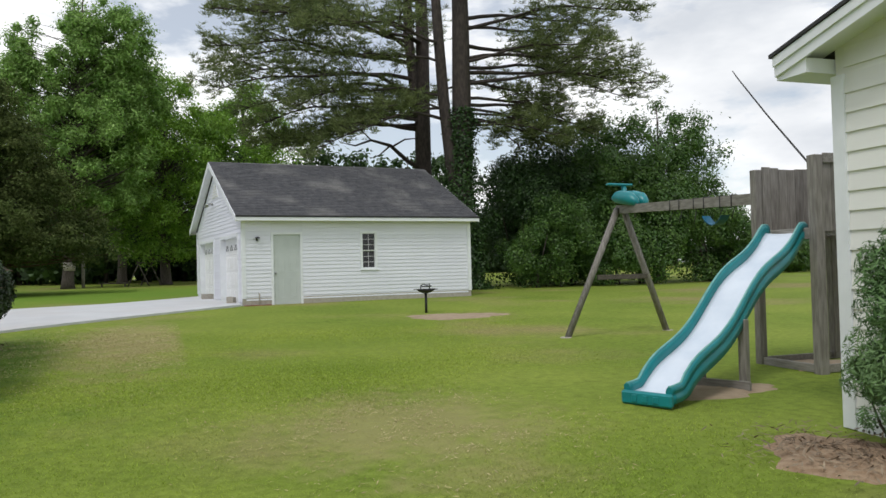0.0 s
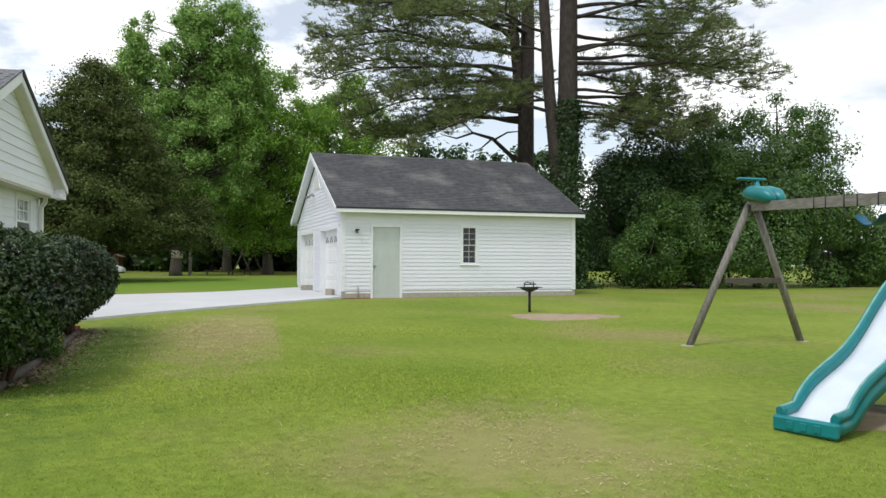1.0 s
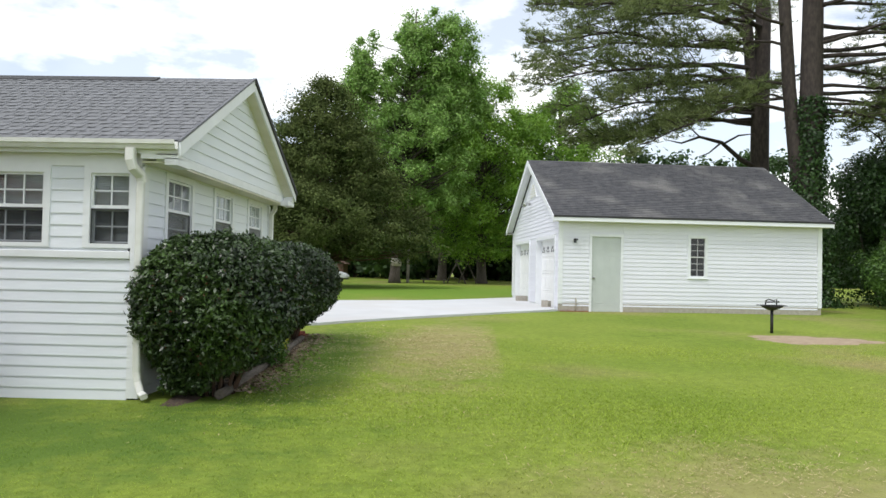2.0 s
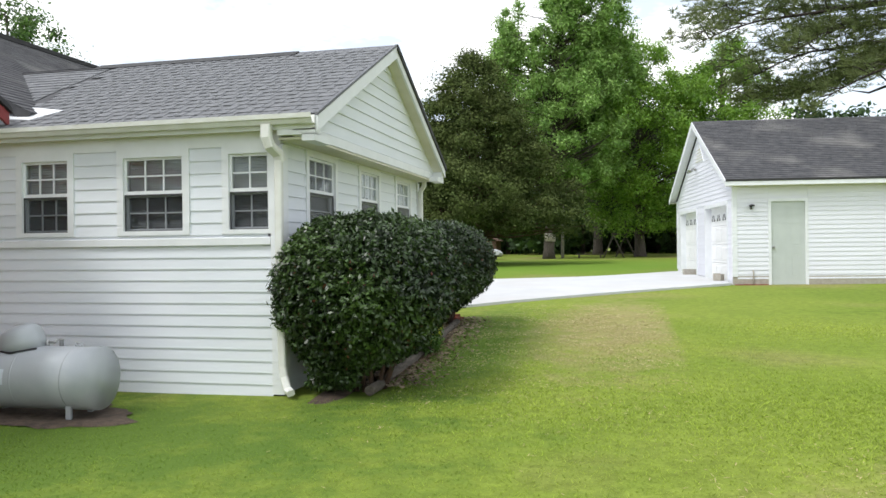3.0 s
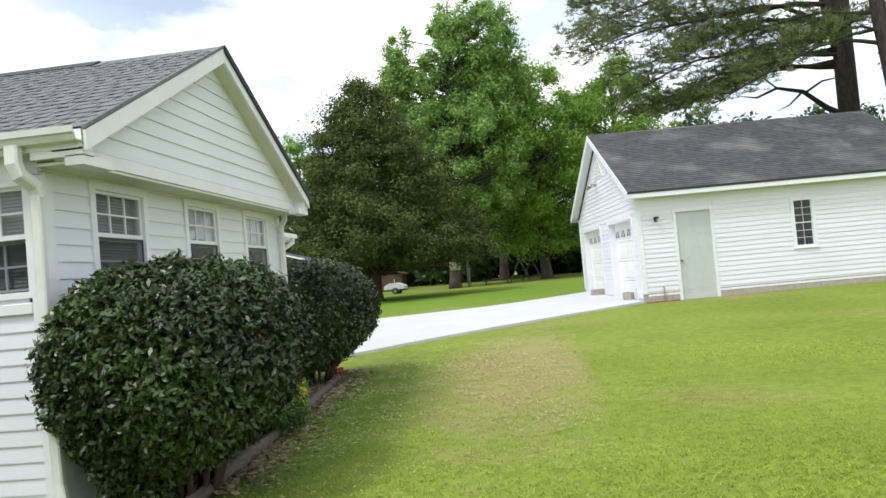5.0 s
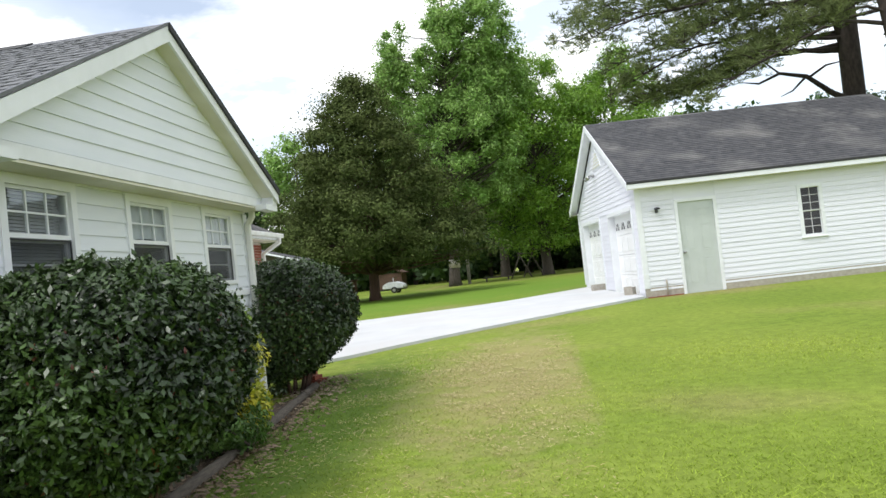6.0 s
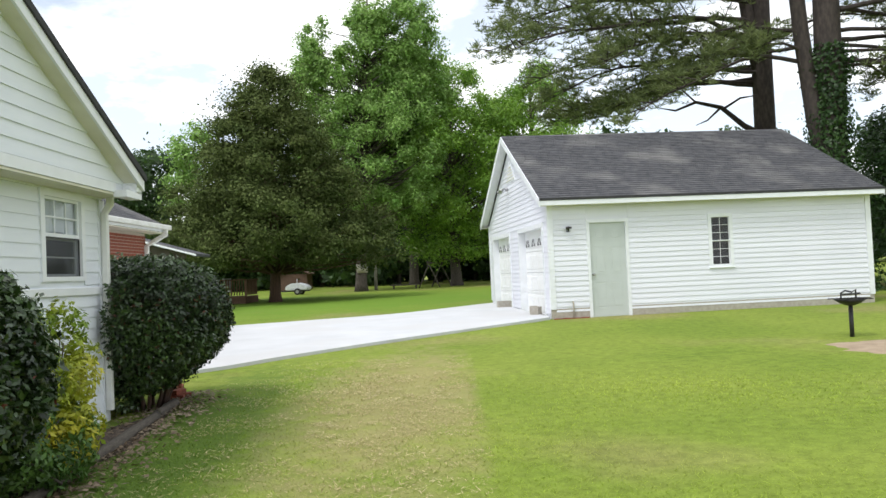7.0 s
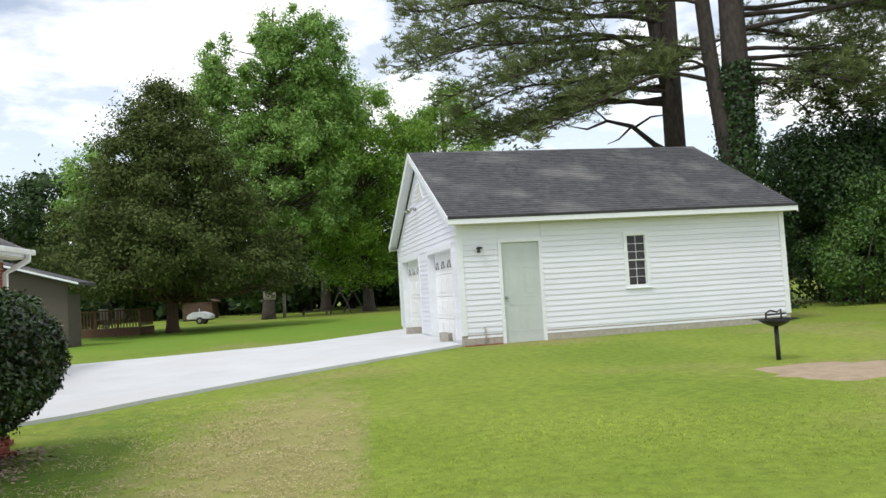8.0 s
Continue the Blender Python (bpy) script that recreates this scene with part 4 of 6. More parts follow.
def downspout(pts, w, d, name="downspout", label="white square downspout"):
    bm = bmesh.new()
    prev = None
    pts = [Vector(p) for p in pts]
    for i, p in enumerate(pts):
        t = (pts[min(i + 1, len(pts) - 1)] - pts[max(i - 1, 0)]).normalized()
        a = Vector((1, 0, 0)) if abs(t.x) < 0.8 else Vector((0, 1, 0))
        a = (a - t * a.dot(t)).normalized()
        b = t.cross(a)
        ring = [bm.verts.new(p + a * sx * w / 2 + b * sy * d / 2) for sx, sy in ((-1, -0.7), (-0.7, -1), (0.7, -1), (1, -0.7), (1, 0.7), (0.7, 1), (-0.7, 1), (-1, 0.7))]
        if prev:
            for k in range(8):
                bm.faces.new((prev[k], prev[(k + 1) % 8], ring[(k + 1) % 8], ring[k]))
        else:
            bm.faces.new(ring[::-1])
        prev = ring
    bm.faces.new(prev)
    bmesh.ops.recalc_face_normals(bm, faces=bm.faces[:])
    return part(name, bm, GUTTER, house, label)


downspout([(-3.62, gy - 0.06, 2.80), (-3.62, gy - 0.06, 2.68), (-3.60, gy - 0.04, 2.60), (-3.56, 10.00, 2.53), (-3.55, 10.03, 2.46)], 0.10, 0.075)
downspout([(-3.56, 10.01, 2.47), (-3.56, 10.01, 1.2), (-3.54, 10.01, 0.48), (-3.52, 10.0, 0.38), (-3.47, 9.96, 0.27), (-3.41, 9.90, 0.245)], 0.075, 0.06)
downspout([(-3.44, 15.13, 2.70), (-3.44, 15.13, 2.6), (-3.50, 15.12, 2.5), (-3.50, 15.12, 0.45)], 0.07, 0.06)

# main roof, cross gable and the far eave
ANG_M = math.degrees(math.atan(0.5))
run_m = 4.9 / math.cos(math.radians(ANG_M))
part("roof", new_box(0, 0, -0.1, 5.0, run_m, -0.004), SHINGLE_OLD, house, m=pose(-6.6, -2.4, 3.13, ANG_M, 0, 90))
main_e = part("roof", new_box(12.7, 0, -0.1, 28.05, run_m, -0.004), SHINGLE_BASE, house, "dark weathered shingle main roof", pose(-6.6, -2.4, 3.13, ANG_M, 0, 90))
shingle_slope(main_e, pose(12.7, 0, 0), 15.35, run_m, 0.5, 0.142, 0.32, SHINGLE_OLD, False, 6)
part("roof", new_box(0, 0, -0.1, 28.05, run_m, -0.004), SHINGLE_OLD, house, m=pose(-16.4, 25.65, 3.13, ANG_M, 0, -90))
part("ridge_vent", new_box(-11.6, 9.0, 5.55, -11.4, 25.3, 5.63), DRIP, house)
bm = bmesh.new()
prism(bm, [(2.5, 3.13), (6.3, 5.41), (10.1, 3.13), (10.1, 3.03), (6.3, 5.31), (2.5, 3.03)], -11.4, -6.72, 0)
part("roof", bm, SHINGLE_OLD, house, "dark shingle cross gable")
bm = bmesh.new()
prism(bm, [(2.5, 2.86), (10.05, 2.86), (10.05, 3.05), (6.3, 5.3), (2.5, 3.02)], -7.1, -7.02, 0)
part("gable", bm, SIDING, house, "white gable over the brick wall")
for s in (-1, 1):
    bm = bmesh.new()
    prism(bm, [(6.3 + s * 3.8, 3.10), (6.3, 5.38), (6.3, 5.24), (6.3 + s * 3.8, 2.96)], -6.72, -6.69, 0)
    part("rake_board", bm, RED, house, "dark red rake board")
    bm = bmesh.new()
    prism(bm, [(6.3 + s * 3.82, 3.10), (6.3, 5.38), (6.3, 5.43), (6.3 + s * 3.82, 3.15)], -6.72, -6.66, 0)
    part("drip_edge", bm, DRIP, house, "dark shingle edge over the red board")
    bm = bmesh.new()
    prism(bm, [(6.3 + s * 3.8, 3.02), (6.3, 5.30), (6.3, 5.28), (6.3 + s * 3.8, 3.00)], -7.02, -6.72, 0)
    part("soffit", bm, TRIM, house)
bm = bmesh.new()
vs = [bm.verts.new(p) for p in ((-7.35, 10.32, 3.115), (-6.55, 10.22, 3.03), (-6.35, 10.5, 3.165), (-6.9, 10.62, 3.25))]
bm.faces.new(vs)
made = bmesh.ops.extrude_face_region(bm, geom=bm.faces[:])
for v in [g for g in made["geom"] if isinstance(g, bmesh.types.BMVert)]:
    v.co.z += 0.012
bmesh.ops.recalc_face_normals(bm, faces=bm.faces[:])
part("flashing", bm, TRIM, house, "pale metal flashing sheet in the roof valley")
part("fascia", new_box(-6.62, 15.3, 2.98, -6.6, 25.65, 3.12), TRIM, house)
part("soffit", new_box(-7.0, 15.3, 2.955, -6.62, 25.65, 2.975), SOFFIT, house)
part("gutter", new_box(-6.6, 15.3, 3.03, -6.48, 25.65, 3.14, bevel=0.015), GUTTER, house, "white eave gutter")
downspout([(-6.54, 25.4, 3.05), (-6.54, 25.4, 2.92), (-6.75, 25.3, 2.78), (-6.94, 25.25, 2.66), (-6.95, 25.25, 0.5)], 0.1, 0.08)


# ---- neighbouring corner with cream siding ----
shed = root("side_building", Matrix(), "cream lap-sided building corner with a low gable roof", "building")
NX, NY = 5.47, 5.27
MN = pose(NX, NY, 0.0, 0, 0, -90)
NP, NE = 0.27, 3.25
nw = part("wall", wall_boxes(8.0, 3.12, []), CREAM, shed, "cream lap-sided wall", MN)
clad(nw, [(0.1, 3.2)], 0.30, 3.1, 0.168, CREAM, 0.02)
part("wall", wall_boxes(7.0, 3.12, []), CREAM, shed, m=pose(NX + 7.0, NY, 0, 0, 0, 180))
bm = bmesh.new()
prism(bm, [(NY, 3.12), (NY - 8.0, 3.12), (NY - 8.0, 3.33), (NY - 4.0, 3.33 + 4.0 * NP), (NY, 3.33)], NX, NX + 0.1, 0)
part("gable", bm, CREAM, shed)
for i in range(5):
    z = 3.156 + i * 0.168
    clad(nw, [(max(0.1, (z + 0.17 - 3.33) / NP), 3.2)], z, z + 0.168, 0.168, CREAM, 0.02)
bm = bmesh.new()
box(bm, 0, -0.03, 0.12, 0.1, 0, 3.1), box(bm, -0.03, -0.03, 0.12, 0, 0.1, 3.1)
part("corner_post", bm, TRIM, shed, m=MN)
skirt = part("skirt", new_box(0.1, -0.012, 0.0, 8.0, 0.0, 0.29), TRIM, shed, "white skirting with vent holes marked by black discs", MN)
# raised black discs; their colour stands for the shade inside the holes
bm = bmesh.new()
for r in range(3):
    for i in range(34):
        u, z = 0.16 + i * 0.055 + (r % 2) * 0.027, 0.12 + r * 0.055
        prism(bm, [(u + 0.013 * math.cos(k * math.tau / 6), z + 0.013 * math.sin(k * math.tau / 6)) for k in range(6)], -0.016, -0.011, 1)
part("vent_hole_discs", bm, DRIP, skirt, "small black discs painted as the shade in vent holes")
ex = NX - 0.3
for s, y0 in ((1, NY + 0.36),):
    prof = [(y0, NE), (NY - 4.0, NE + (y0 - NY + 4.0) * NP)]
    bm = bmesh.new()
    prism(bm, [prof[0], prof[1], (prof[1][0], prof[1][1] + 0.1), (prof[0][0], prof[0][1] + 0.1)], ex, NX + 7.3, 0)
    part("roof", bm, SHINGLE_OLD, shed, "dark shingle roof")
    bm = bmesh.new()
    prism(bm, [(y0, NE - 0.09), (prof[1][0], prof[1][1] - 0.09), (prof[1][0], prof[1][1] + 0.085), (y0, NE + 0.085)], ex - 0.025, ex, 0)
    part("rake_board", bm, TRIM, shed, "white rake board")
    bm = bmesh.new()
    prism(bm, [(y0, NE + 0.0), (prof[1][0], prof[1][1] + 0.0), (prof[1][0], prof[1][1] + 0.08), (y0, NE + 0.08)], ex - 0.045, ex - 0.027, 0)
    part("rake_trim", bm, TRIM, shed, "white stepped rake trim")
    bm = bmesh.new()
    prism(bm, [(y0 + 0.03, NE + 0.08), (prof[1][0], prof[1][1] + 0.088), (prof[1][0], prof[1][1] + 0.12), (y0 + 0.03, NE + 0.112)], ex - 0.06, ex + 0.02, 0)
    part("drip_edge", bm, DRIP, shed, "dark shingle edge along the rake")
    bm = bmesh.new()
    prism(bm, [(y0, NE - 0.02), (prof[1][0], prof[1][1] - 0.02), (prof[1][0], prof[1][1] - 0.005), (y0, NE - 0.005)], ex, NX, 0)
    part("soffit", bm, TRIM, shed)
    part("eave_return", new_box(ex, NY + 0.02, NE - 0.12, NX + 0.3, y0, NE + 0.004), TRIM, shed, "boxed white eave end")
    bm = bmesh.new()
    prism(bm, [(NY - 4.0, prof[1][1]), (NY - 8.4, NE), (NY - 8.4, NE + 0.1), (NY - 4.0, prof[1][1] + 0.1)], ex, NX + 7.3, 0)
    part("roof", bm, SHINGLE_OLD, shed)


# ---- leaves and trees ----
def leaf_mesh(name, centres, sizes, rng, aspect=0.5, up=0.0, out=None, folded=False, along=None):
    """Many small leaves, each a diamond of its own, at the centres. out: directions that the leaves face, loosely. along: the leaves' long axes."""
    n = len(centres)
    sizes = np.broadcast_to(sizes, n)[:, None]
    a = rng.normal(size=(n, 3)) if along is None else along + rng.normal(size=(n, 3)) * 0.35
    if out is not None:
        nrm = out + rng.normal(size=(n, 3)) * 0.55
        nrm /= np.linalg.norm(nrm, axis=1, keepdims=True) + 1e-9
        a -= nrm * (a * nrm).sum(1, keepdims=True)
    a /= np.linalg.norm(a, axis=1, keepdims=True) + 1e-9
    b = np.cross(a, nrm) if out is not None else np.cross(a, rng.normal(size=(n, 3)))
    b /= np.linalg.norm(b, axis=1, keepdims=True) + 1e-9
    h, w = a * sizes * 0.5, b * sizes * 0.5 * aspect
    verts = np.stack([centres - h, centres - h * 0.1 + w, centres + h, centres - h * 0.1 - w], 1).reshape(-1, 3)
    me = bpy.data.meshes.new(name)
    me.vertices.add(4 * n)
    me.vertices.foreach_set("co", verts.astype(np.float32).ravel())
    me.loops.add(4 * n)
    me.loops.foreach_set("vertex_index", np.arange(4 * n, dtype=np.int32))
    me.polygons.add(n)
    me.polygons.foreach_set("loop_start", np.arange(0, 4 * n, 4, dtype=np.int32))
    me.polygons.foreach_set("loop_total", np.full(n, 4, dtype=np.int32))
    me.update(calc_edges=True)
    me.validate()
    return me


def clump_points(rng, centres, radii, per, flat=1.0):
    """Points scattered through round clumps, denser towards their skins."""
    k = len(centres)
    d = rng.normal(size=(k, per, 3))
    d /= np.linalg.norm(d, axis=2, keepdims=True)
    r = rng.random((k, per, 1)) ** 0.5 * np.exp(0.27 * rng.normal(size=(k, per, 1)))
    p = d * r * np.asarray(radii)[:, None, None] * np.array([1, 1, flat])
    return (np.asarray(centres)[:, None, :] + p).reshape(-1, 3), d.reshape(-1, 3)


def tree(name, x, y, height, base, envelope, clumps, clump_r, per, leaf, leaf_m, bark, trunk_r, label, category, seed,
         aspect=0.5, flat=0.75, lean=(0, 0), shell=0.5, group="", limb_share=0.6, droop=0.0, lobes=()):
    """A tapered trunk, limbs that reach into the crown, and a crown of leaf clumps inside envelope(f), the radius at height share f, or inside lobes (dx, dy, z, rx, ry, rz)."""
    rng = np.random.default_rng(seed)
    z0 = rise(y)
    r = root(name, pose(x, y, z0 - 0.1), label, category, group)
    pts = []
    weights = np.array([q[3] * q[5] for q in lobes]) if lobes else None
    while lobes and len(pts) < clumps:
        q = lobes[rng.choice(len(lobes), p=weights / weights.sum())]
        v = rng.normal(size=3)
        v *= (shell + (1 - shell) * rng.random() ** 0.4) * (0.9 + 0.3 * noise.noise(tuple(v * 1.5 + seed))) / np.linalg.norm(v)
        pts.append((q[0] + v[0] * q[3], q[1] + v[1] * q[4], q[2] + v[2] * q[5]))
    while len(pts) < clumps:
        f = rng.random()
        big = envelope(f)
        if big <= 0 or rng.random() > (big / max(envelope(v) for v in (0.1, 0.3, 0.5, 0.7, 0.9))) ** 1.2 + 0.05:
            continue
        ang = rng.uniform(0, math.tau)
        wob = 0.78 + 0.46 * noise.noise((math.cos(ang) * 1.7 + seed, math.sin(ang) * 1.7, f * 5.0)) + 0.2 * noise.noise((math.cos(ang) * 4 + seed, math.sin(ang) * 4, f * 11.0))
        rad = big * wob * (shell + (1 - shell) * rng.random() ** 0.5)
        z = base + f * (height - base)
        pts.append((lean[0] * z / height + rad * math.cos(ang), lean[1] * z / height + rad * math.sin(ang), z))
    pts = np.array(pts)
    bm = bmesh.new()
    steps = 9
    axis = [(lean[0] * k / steps + 0.12 * trunk_r * math.sin(k * 1.7 + seed) * (k > 0), lean[1] * k / steps + 0.12 * trunk_r * math.cos(k * 2.3 + seed) * (k > 0), height * 0.96 * k / steps) for k in range(steps + 1)]
    rad = [trunk_r * (1.35 if k == 0 else 1 - 0.9 * k / steps) for k in range(steps + 1)]
    axis.insert(1, (axis[0][0], axis[0][1], height * 0.02 + 0.25))
    rad.insert(1, trunk_r * 1.02)
    tube(bm, axis, rad, 12)
    part("trunk", bm, bark, r)
    order = rng.permutation(len(pts))[: int(len(pts) * limb_share)]
    for i in order:
        p = pts[i]
        hz = max(base * 0.75, p[2] - (0.35 + droop) * math.hypot(p[0], p[1]) - 0.4)
        hz = min(hz, height * 0.93)
        s = Vector((lean[0] * hz / height, lean[1] * hz / height, hz))
        e = Vector(p)
        mid = s.lerp(e, 0.5) + Vector((rng.normal() * 0.35, rng.normal() * 0.35, (e - s).length * 0.06 + rng.normal() * 0.3))
        rr = max(0.018, trunk_r * 0.26 * (1 - hz / height) + 0.02)
        part("limb", new_tube([s, s.lerp(mid, 0.5) + Vector((0, 0, 0.1)), mid, mid.lerp(e, 0.5), e], [rr, rr * 0.85, rr * 0.65, rr * 0.4, 0.008], sides=5, caps=False), bark, r)
    radii = clump_r * (0.55 + 0.8 * rng.random(len(pts)))
    c, d = clump_points(rng, pts, radii, per, flat)
    d = d + np.array([0, 0, 0.5])
    me = leaf_mesh("crown", c, leaf * (0.6 + 0.8 * rng.random(len(c))), rng, aspect, out=d)
    obj("crown", me, leaf_m, r)
    return r


def dome(f):
    return math.sqrt(max(0.0, 1 - (2 * f - 0.9) ** 2 / 1.21))


# tall light-green tree, with a grey band round its trunk
tall = tree("tall_tree", -5.8, 58.5, 20.4, 3.4, None, 640, 0.62, 225, 0.20, L_TALL, BARK, 0.37,
            "tall light-green broadleaf tree with an airy crown", "tree", 21, shell=0.2, lean=(1.2, 0), flat=0.95,
            lobes=[(2.7, 0, 16.5, 3.3, 3.0, 3.5), (-2.6, 0.4, 15.6, 1.0, 1.0, 3.0), (-1.9, -0.5, 13.2, 2.9, 3.0, 3.4), (3.6, 0.3, 12.8, 3.4, 3.2, 3.2), (0.6, -0.6, 9.2, 5.4, 4.6, 3.8),
                   (0.5, 0, 6.0, 5.2, 4.6, 1.7), (0.9, 0.5, 17.7, 1.2, 1.2, 2.0)])
part("trunk_band", new_tube([(0.08, 0, 1.3), (0.1, 0, 1.85)], 0.385, 14), BLOCK, tall, "grey band round the trunk")
tree("broadleaf_tree", 0.4, 63.0, 15.5, 2.2, lambda f: 6.0 * dome(f), 260, 1.0, 330, 0.20, L_ROUND, BARK, 0.4, "full fresh-green broadleaf tree", "tree", 22)
tree("broadleaf_tree", 6.5, 66.0, 16.0, 3.0, lambda f: 5.0 * dome(f), 170, 1.05, 280, 0.21, L_ROUND, BARK, 0.38, "fresh-green broadleaf tree behind the garage", "tree", 23)
tree("broadleaf_tree", -3.0, 72.0, 19.0, 3.0, lambda f: 6.0 * dome(f), 110, 1.6, 240, 0.4, L_WOODS, BARK, 0.4, "dark broadleaf tree at the wood's edge", "tree", 24)
tree("cedar_tree", -8.5, 45.5, 11.6, 1.9, lambda f: 7.3 * (1 - f) ** 0.74 * min(1, 0.84 + f), 620, 0.82, 255, 0.15, L_CEDAR, BARK_RED, 0.27,
     "broad olive-green red cedar with a bare reddish trunk", "tree", 25, aspect=0.5, flat=0.6, shell=0.15, limb_share=0.3)
tree("broadleaf_tree", -28.0, 34.0, 12.5, 3.0, lambda f: 4.6 * dome(f), 110, 0.85, 210, 0.18, L_SHRUB, BARK, 0.35, "leafy tree rising behind the house roof", "tree", 26)
tree("broadleaf_tree", -20.5, 74.0, 14.5, 3.0, lambda f: 4.0 * dome(f), 60, 1.2, 160, 0.34, L_TALL, BARK, 0.3, "thin pale-green tree standing in the distance", "tree", 27, shell=0.2)
tree("broadleaf_tree", -29.0, 78.0, 13.0, 2.0, lambda f: 5.0 * dome(f), 70, 1.4, 180, 0.36, L_WOODS, BARK, 0.3, "distant dark broadleaf tree beyond the lawn", "tree", 28)


def pine(x, y, stems, limbs, label, seed, ivy=0.0):
    """Forked stems (points with a radius as fourth number), long level limbs (stem, height, azimuth in degrees, length, lift at the tip)
    with side twigs, and needle tufts along the twigs."""
    rng = np.random.default_rng(seed)
    r = root("pine_tree", pose(x, y, rise(y) - 0.1), label, "tree", "pines behind the garage")
    for st in stems:
        part("trunk", new_tube([p[:3] for p in st], [p[3] for p in st], 12), BARK_DARK, r)
    tufts = []
    for k, h, az, length, lift in limbs:
        st = stems[k]
        n = next((i for i in range(len(st) - 1) if st[i + 1][2] >= h), len(st) - 2)
        f = (h - st[n][2]) / (st[n + 1][2] - st[n][2])
        s = Vector(st[n][:3]).lerp(Vector(st[n + 1][:3]), f)
        a = math.radians(az)
        out, side = Vector((math.cos(a), math.sin(a), 0)), Vector((-math.sin(a), math.cos(a), 0))
        w = 0.03 + 0.0075 * length
        bend, ph = rng.normal() * 0.09 * length, rng.uniform(0, 6)
        def at(q):
            return s + out * (length * q) + side * (bend * math.sin(q * 2.6) + 0.018 * length * math.sin(q * 9 + ph)) + Vector((0, 0, length * (0.05 * math.sin(q * math.pi) + lift * q ** 1.6 + 0.012 * math.sin(q * 11 + ph))))
        bm = bmesh.new()
        qs = np.linspace(0, 1, 9)
        tube(bm, [at(q) for q in qs], [max(0.012, w * (1 - 0.88 * q)) for q in qs], 6, False)
        for i in range(int(6 + length * 1.7)):
            q = 0.24 + 0.76 * rng.random() ** 0.85
            p = at(q)
            turn = (1 if i % 2 else -1) * rng.uniform(0.5, 1.15)
            d = out * math.cos(turn) + side * math.sin(turn) + Vector((0, 0, rng.uniform(-0.28, 0.42)))
            tl = (0.5 + 0.30 * length * (1.12 - q)) * rng.uniform(0.6, 1.15)
            e = p + d * tl
            tube(bm, [p, p.lerp(e, 0.5) + Vector((0, 0, 0.05 * tl)), e], [0.028, 0.018, 0.007], 4, False)
            for j in range(int(4 + tl * 7)):
                g = 0.28 + 0.76 * rng.random() ** 0.8
                tufts.append(p.lerp(e, g) + Vector(rng.normal(size=3) * 0.19 * (0.6 + 0.45 * tl)))
        part("limb", bm, BARK_DARK, r)
    tufts = np.array(tufts)
    k = 11
    d = rng.normal(size=(len(tufts), k, 3))
    d[:, :, 2] = np.abs(d[:, :, 2]) * 0.7 + 0.05
    d /= np.linalg.norm(d, axis=2, keepdims=True)
    c = (tufts[:, None, :] + d * 0.13).reshape(-1, 3)
    obj("crown", leaf_mesh("crown", c, 0.27 * (0.7 + 0.6 * rng.random(len(c))), rng, 0.12, along=d.reshape(-1, 3) * 3), L_PINE, r)
    if ivy:
        n = 15000
        z = rng.random(n) ** 2.0 * ivy
        st = stems[0]
        px_, py_, pr = (np.interp(z, [p[2] for p in st], [p[i] for p in st]) for i in (0, 1, 3))
        a = rng.uniform(0, math.tau, n)
        rr = pr * 0.98 + np.abs(rng.normal(size=n)) * (0.05 + 0.15 * np.abs(np.sin(z * 1.3 + 2 * np.cos(a))) + 0.30 * np.exp(-z / 2.2))
        c = np.stack([px_ + rr * np.cos(a), py_ + rr * np.sin(a), z], 1)
        obj("ivy", leaf_mesh("ivy", c, 0.13, rng, 0.75, out=np.stack([np.cos(a), np.sin(a), 0.3 + 0 * a], 1)), L_IVY, r, label="dark ivy climbing the trunk")
    return r


def level_limbs(seed, stems, low, high, count, reach, lean_to, spread):
    """Limbs up a trunk in loose whorls, the longest low down, more of them towards one side."""
    rng = np.random.default_rng(seed)
    out = []
    for i in range(count):
        h = low + (high - low) * (i + rng.random()) / count
        f = (h - low) / (high - low)
        az = lean_to + rng.normal() * spread if rng.random() < 0.6 else rng.uniform(0, 360)
        toward = 0.5 + 0.5 * math.cos(math.radians(az - lean_to))
        out.append((int(rng.integers(stems)), h, az, reach * (0.55 + 0.45 * toward) * (1 - 0.75 * f ** 1.6) * rng.uniform(0.62, 1.05), rng.uniform(-0.13, 0.10) + 0.12 * f))
    return out


# a forked pine behind the garage's far corner, and its ivy-covered neighbour
STEMS_A = [[(0, 0, 0, 0.52), (0, 0, 0.5, 0.43), (0, 0, 5.0, 0.40), (0.02, 0, 8.6, 0.38), (0.12, 0, 12.5, 0.32), (0.1, 0.1, 17.0, 0.25), (0.0, 0.2, 24.0, 0.07)],
           [(-0.05, 0, 8.0, 0.24), (-0.35, -0.05, 9.6, 0.25), (-0.62, 0, 12.5, 0.24), (-0.6, 0, 17.0, 0.18), (-0.8, 0.1, 23.0, 0.05)]]
STEMS_B = [[(0, 0, 0, 0.62), (0, 0, 0.6, 0.50), (0.05, 0, 4.0, 0.46), (0.15, 0, 8.0, 0.42), (0.2, 0, 12.0, 0.37), (0.15, 0, 17.0, 0.27), (0.1, 0, 23.0, 0.07)],
           [(-0.05, 0, 3.6, 0.28), (-0.40, 0, 5.6, 0.27), (-0.66, 0.05, 8.4, 0.25), (-0.86, 0.1, 12.0, 0.22), (-1.2, 0.1, 20.0, 0.06)]]
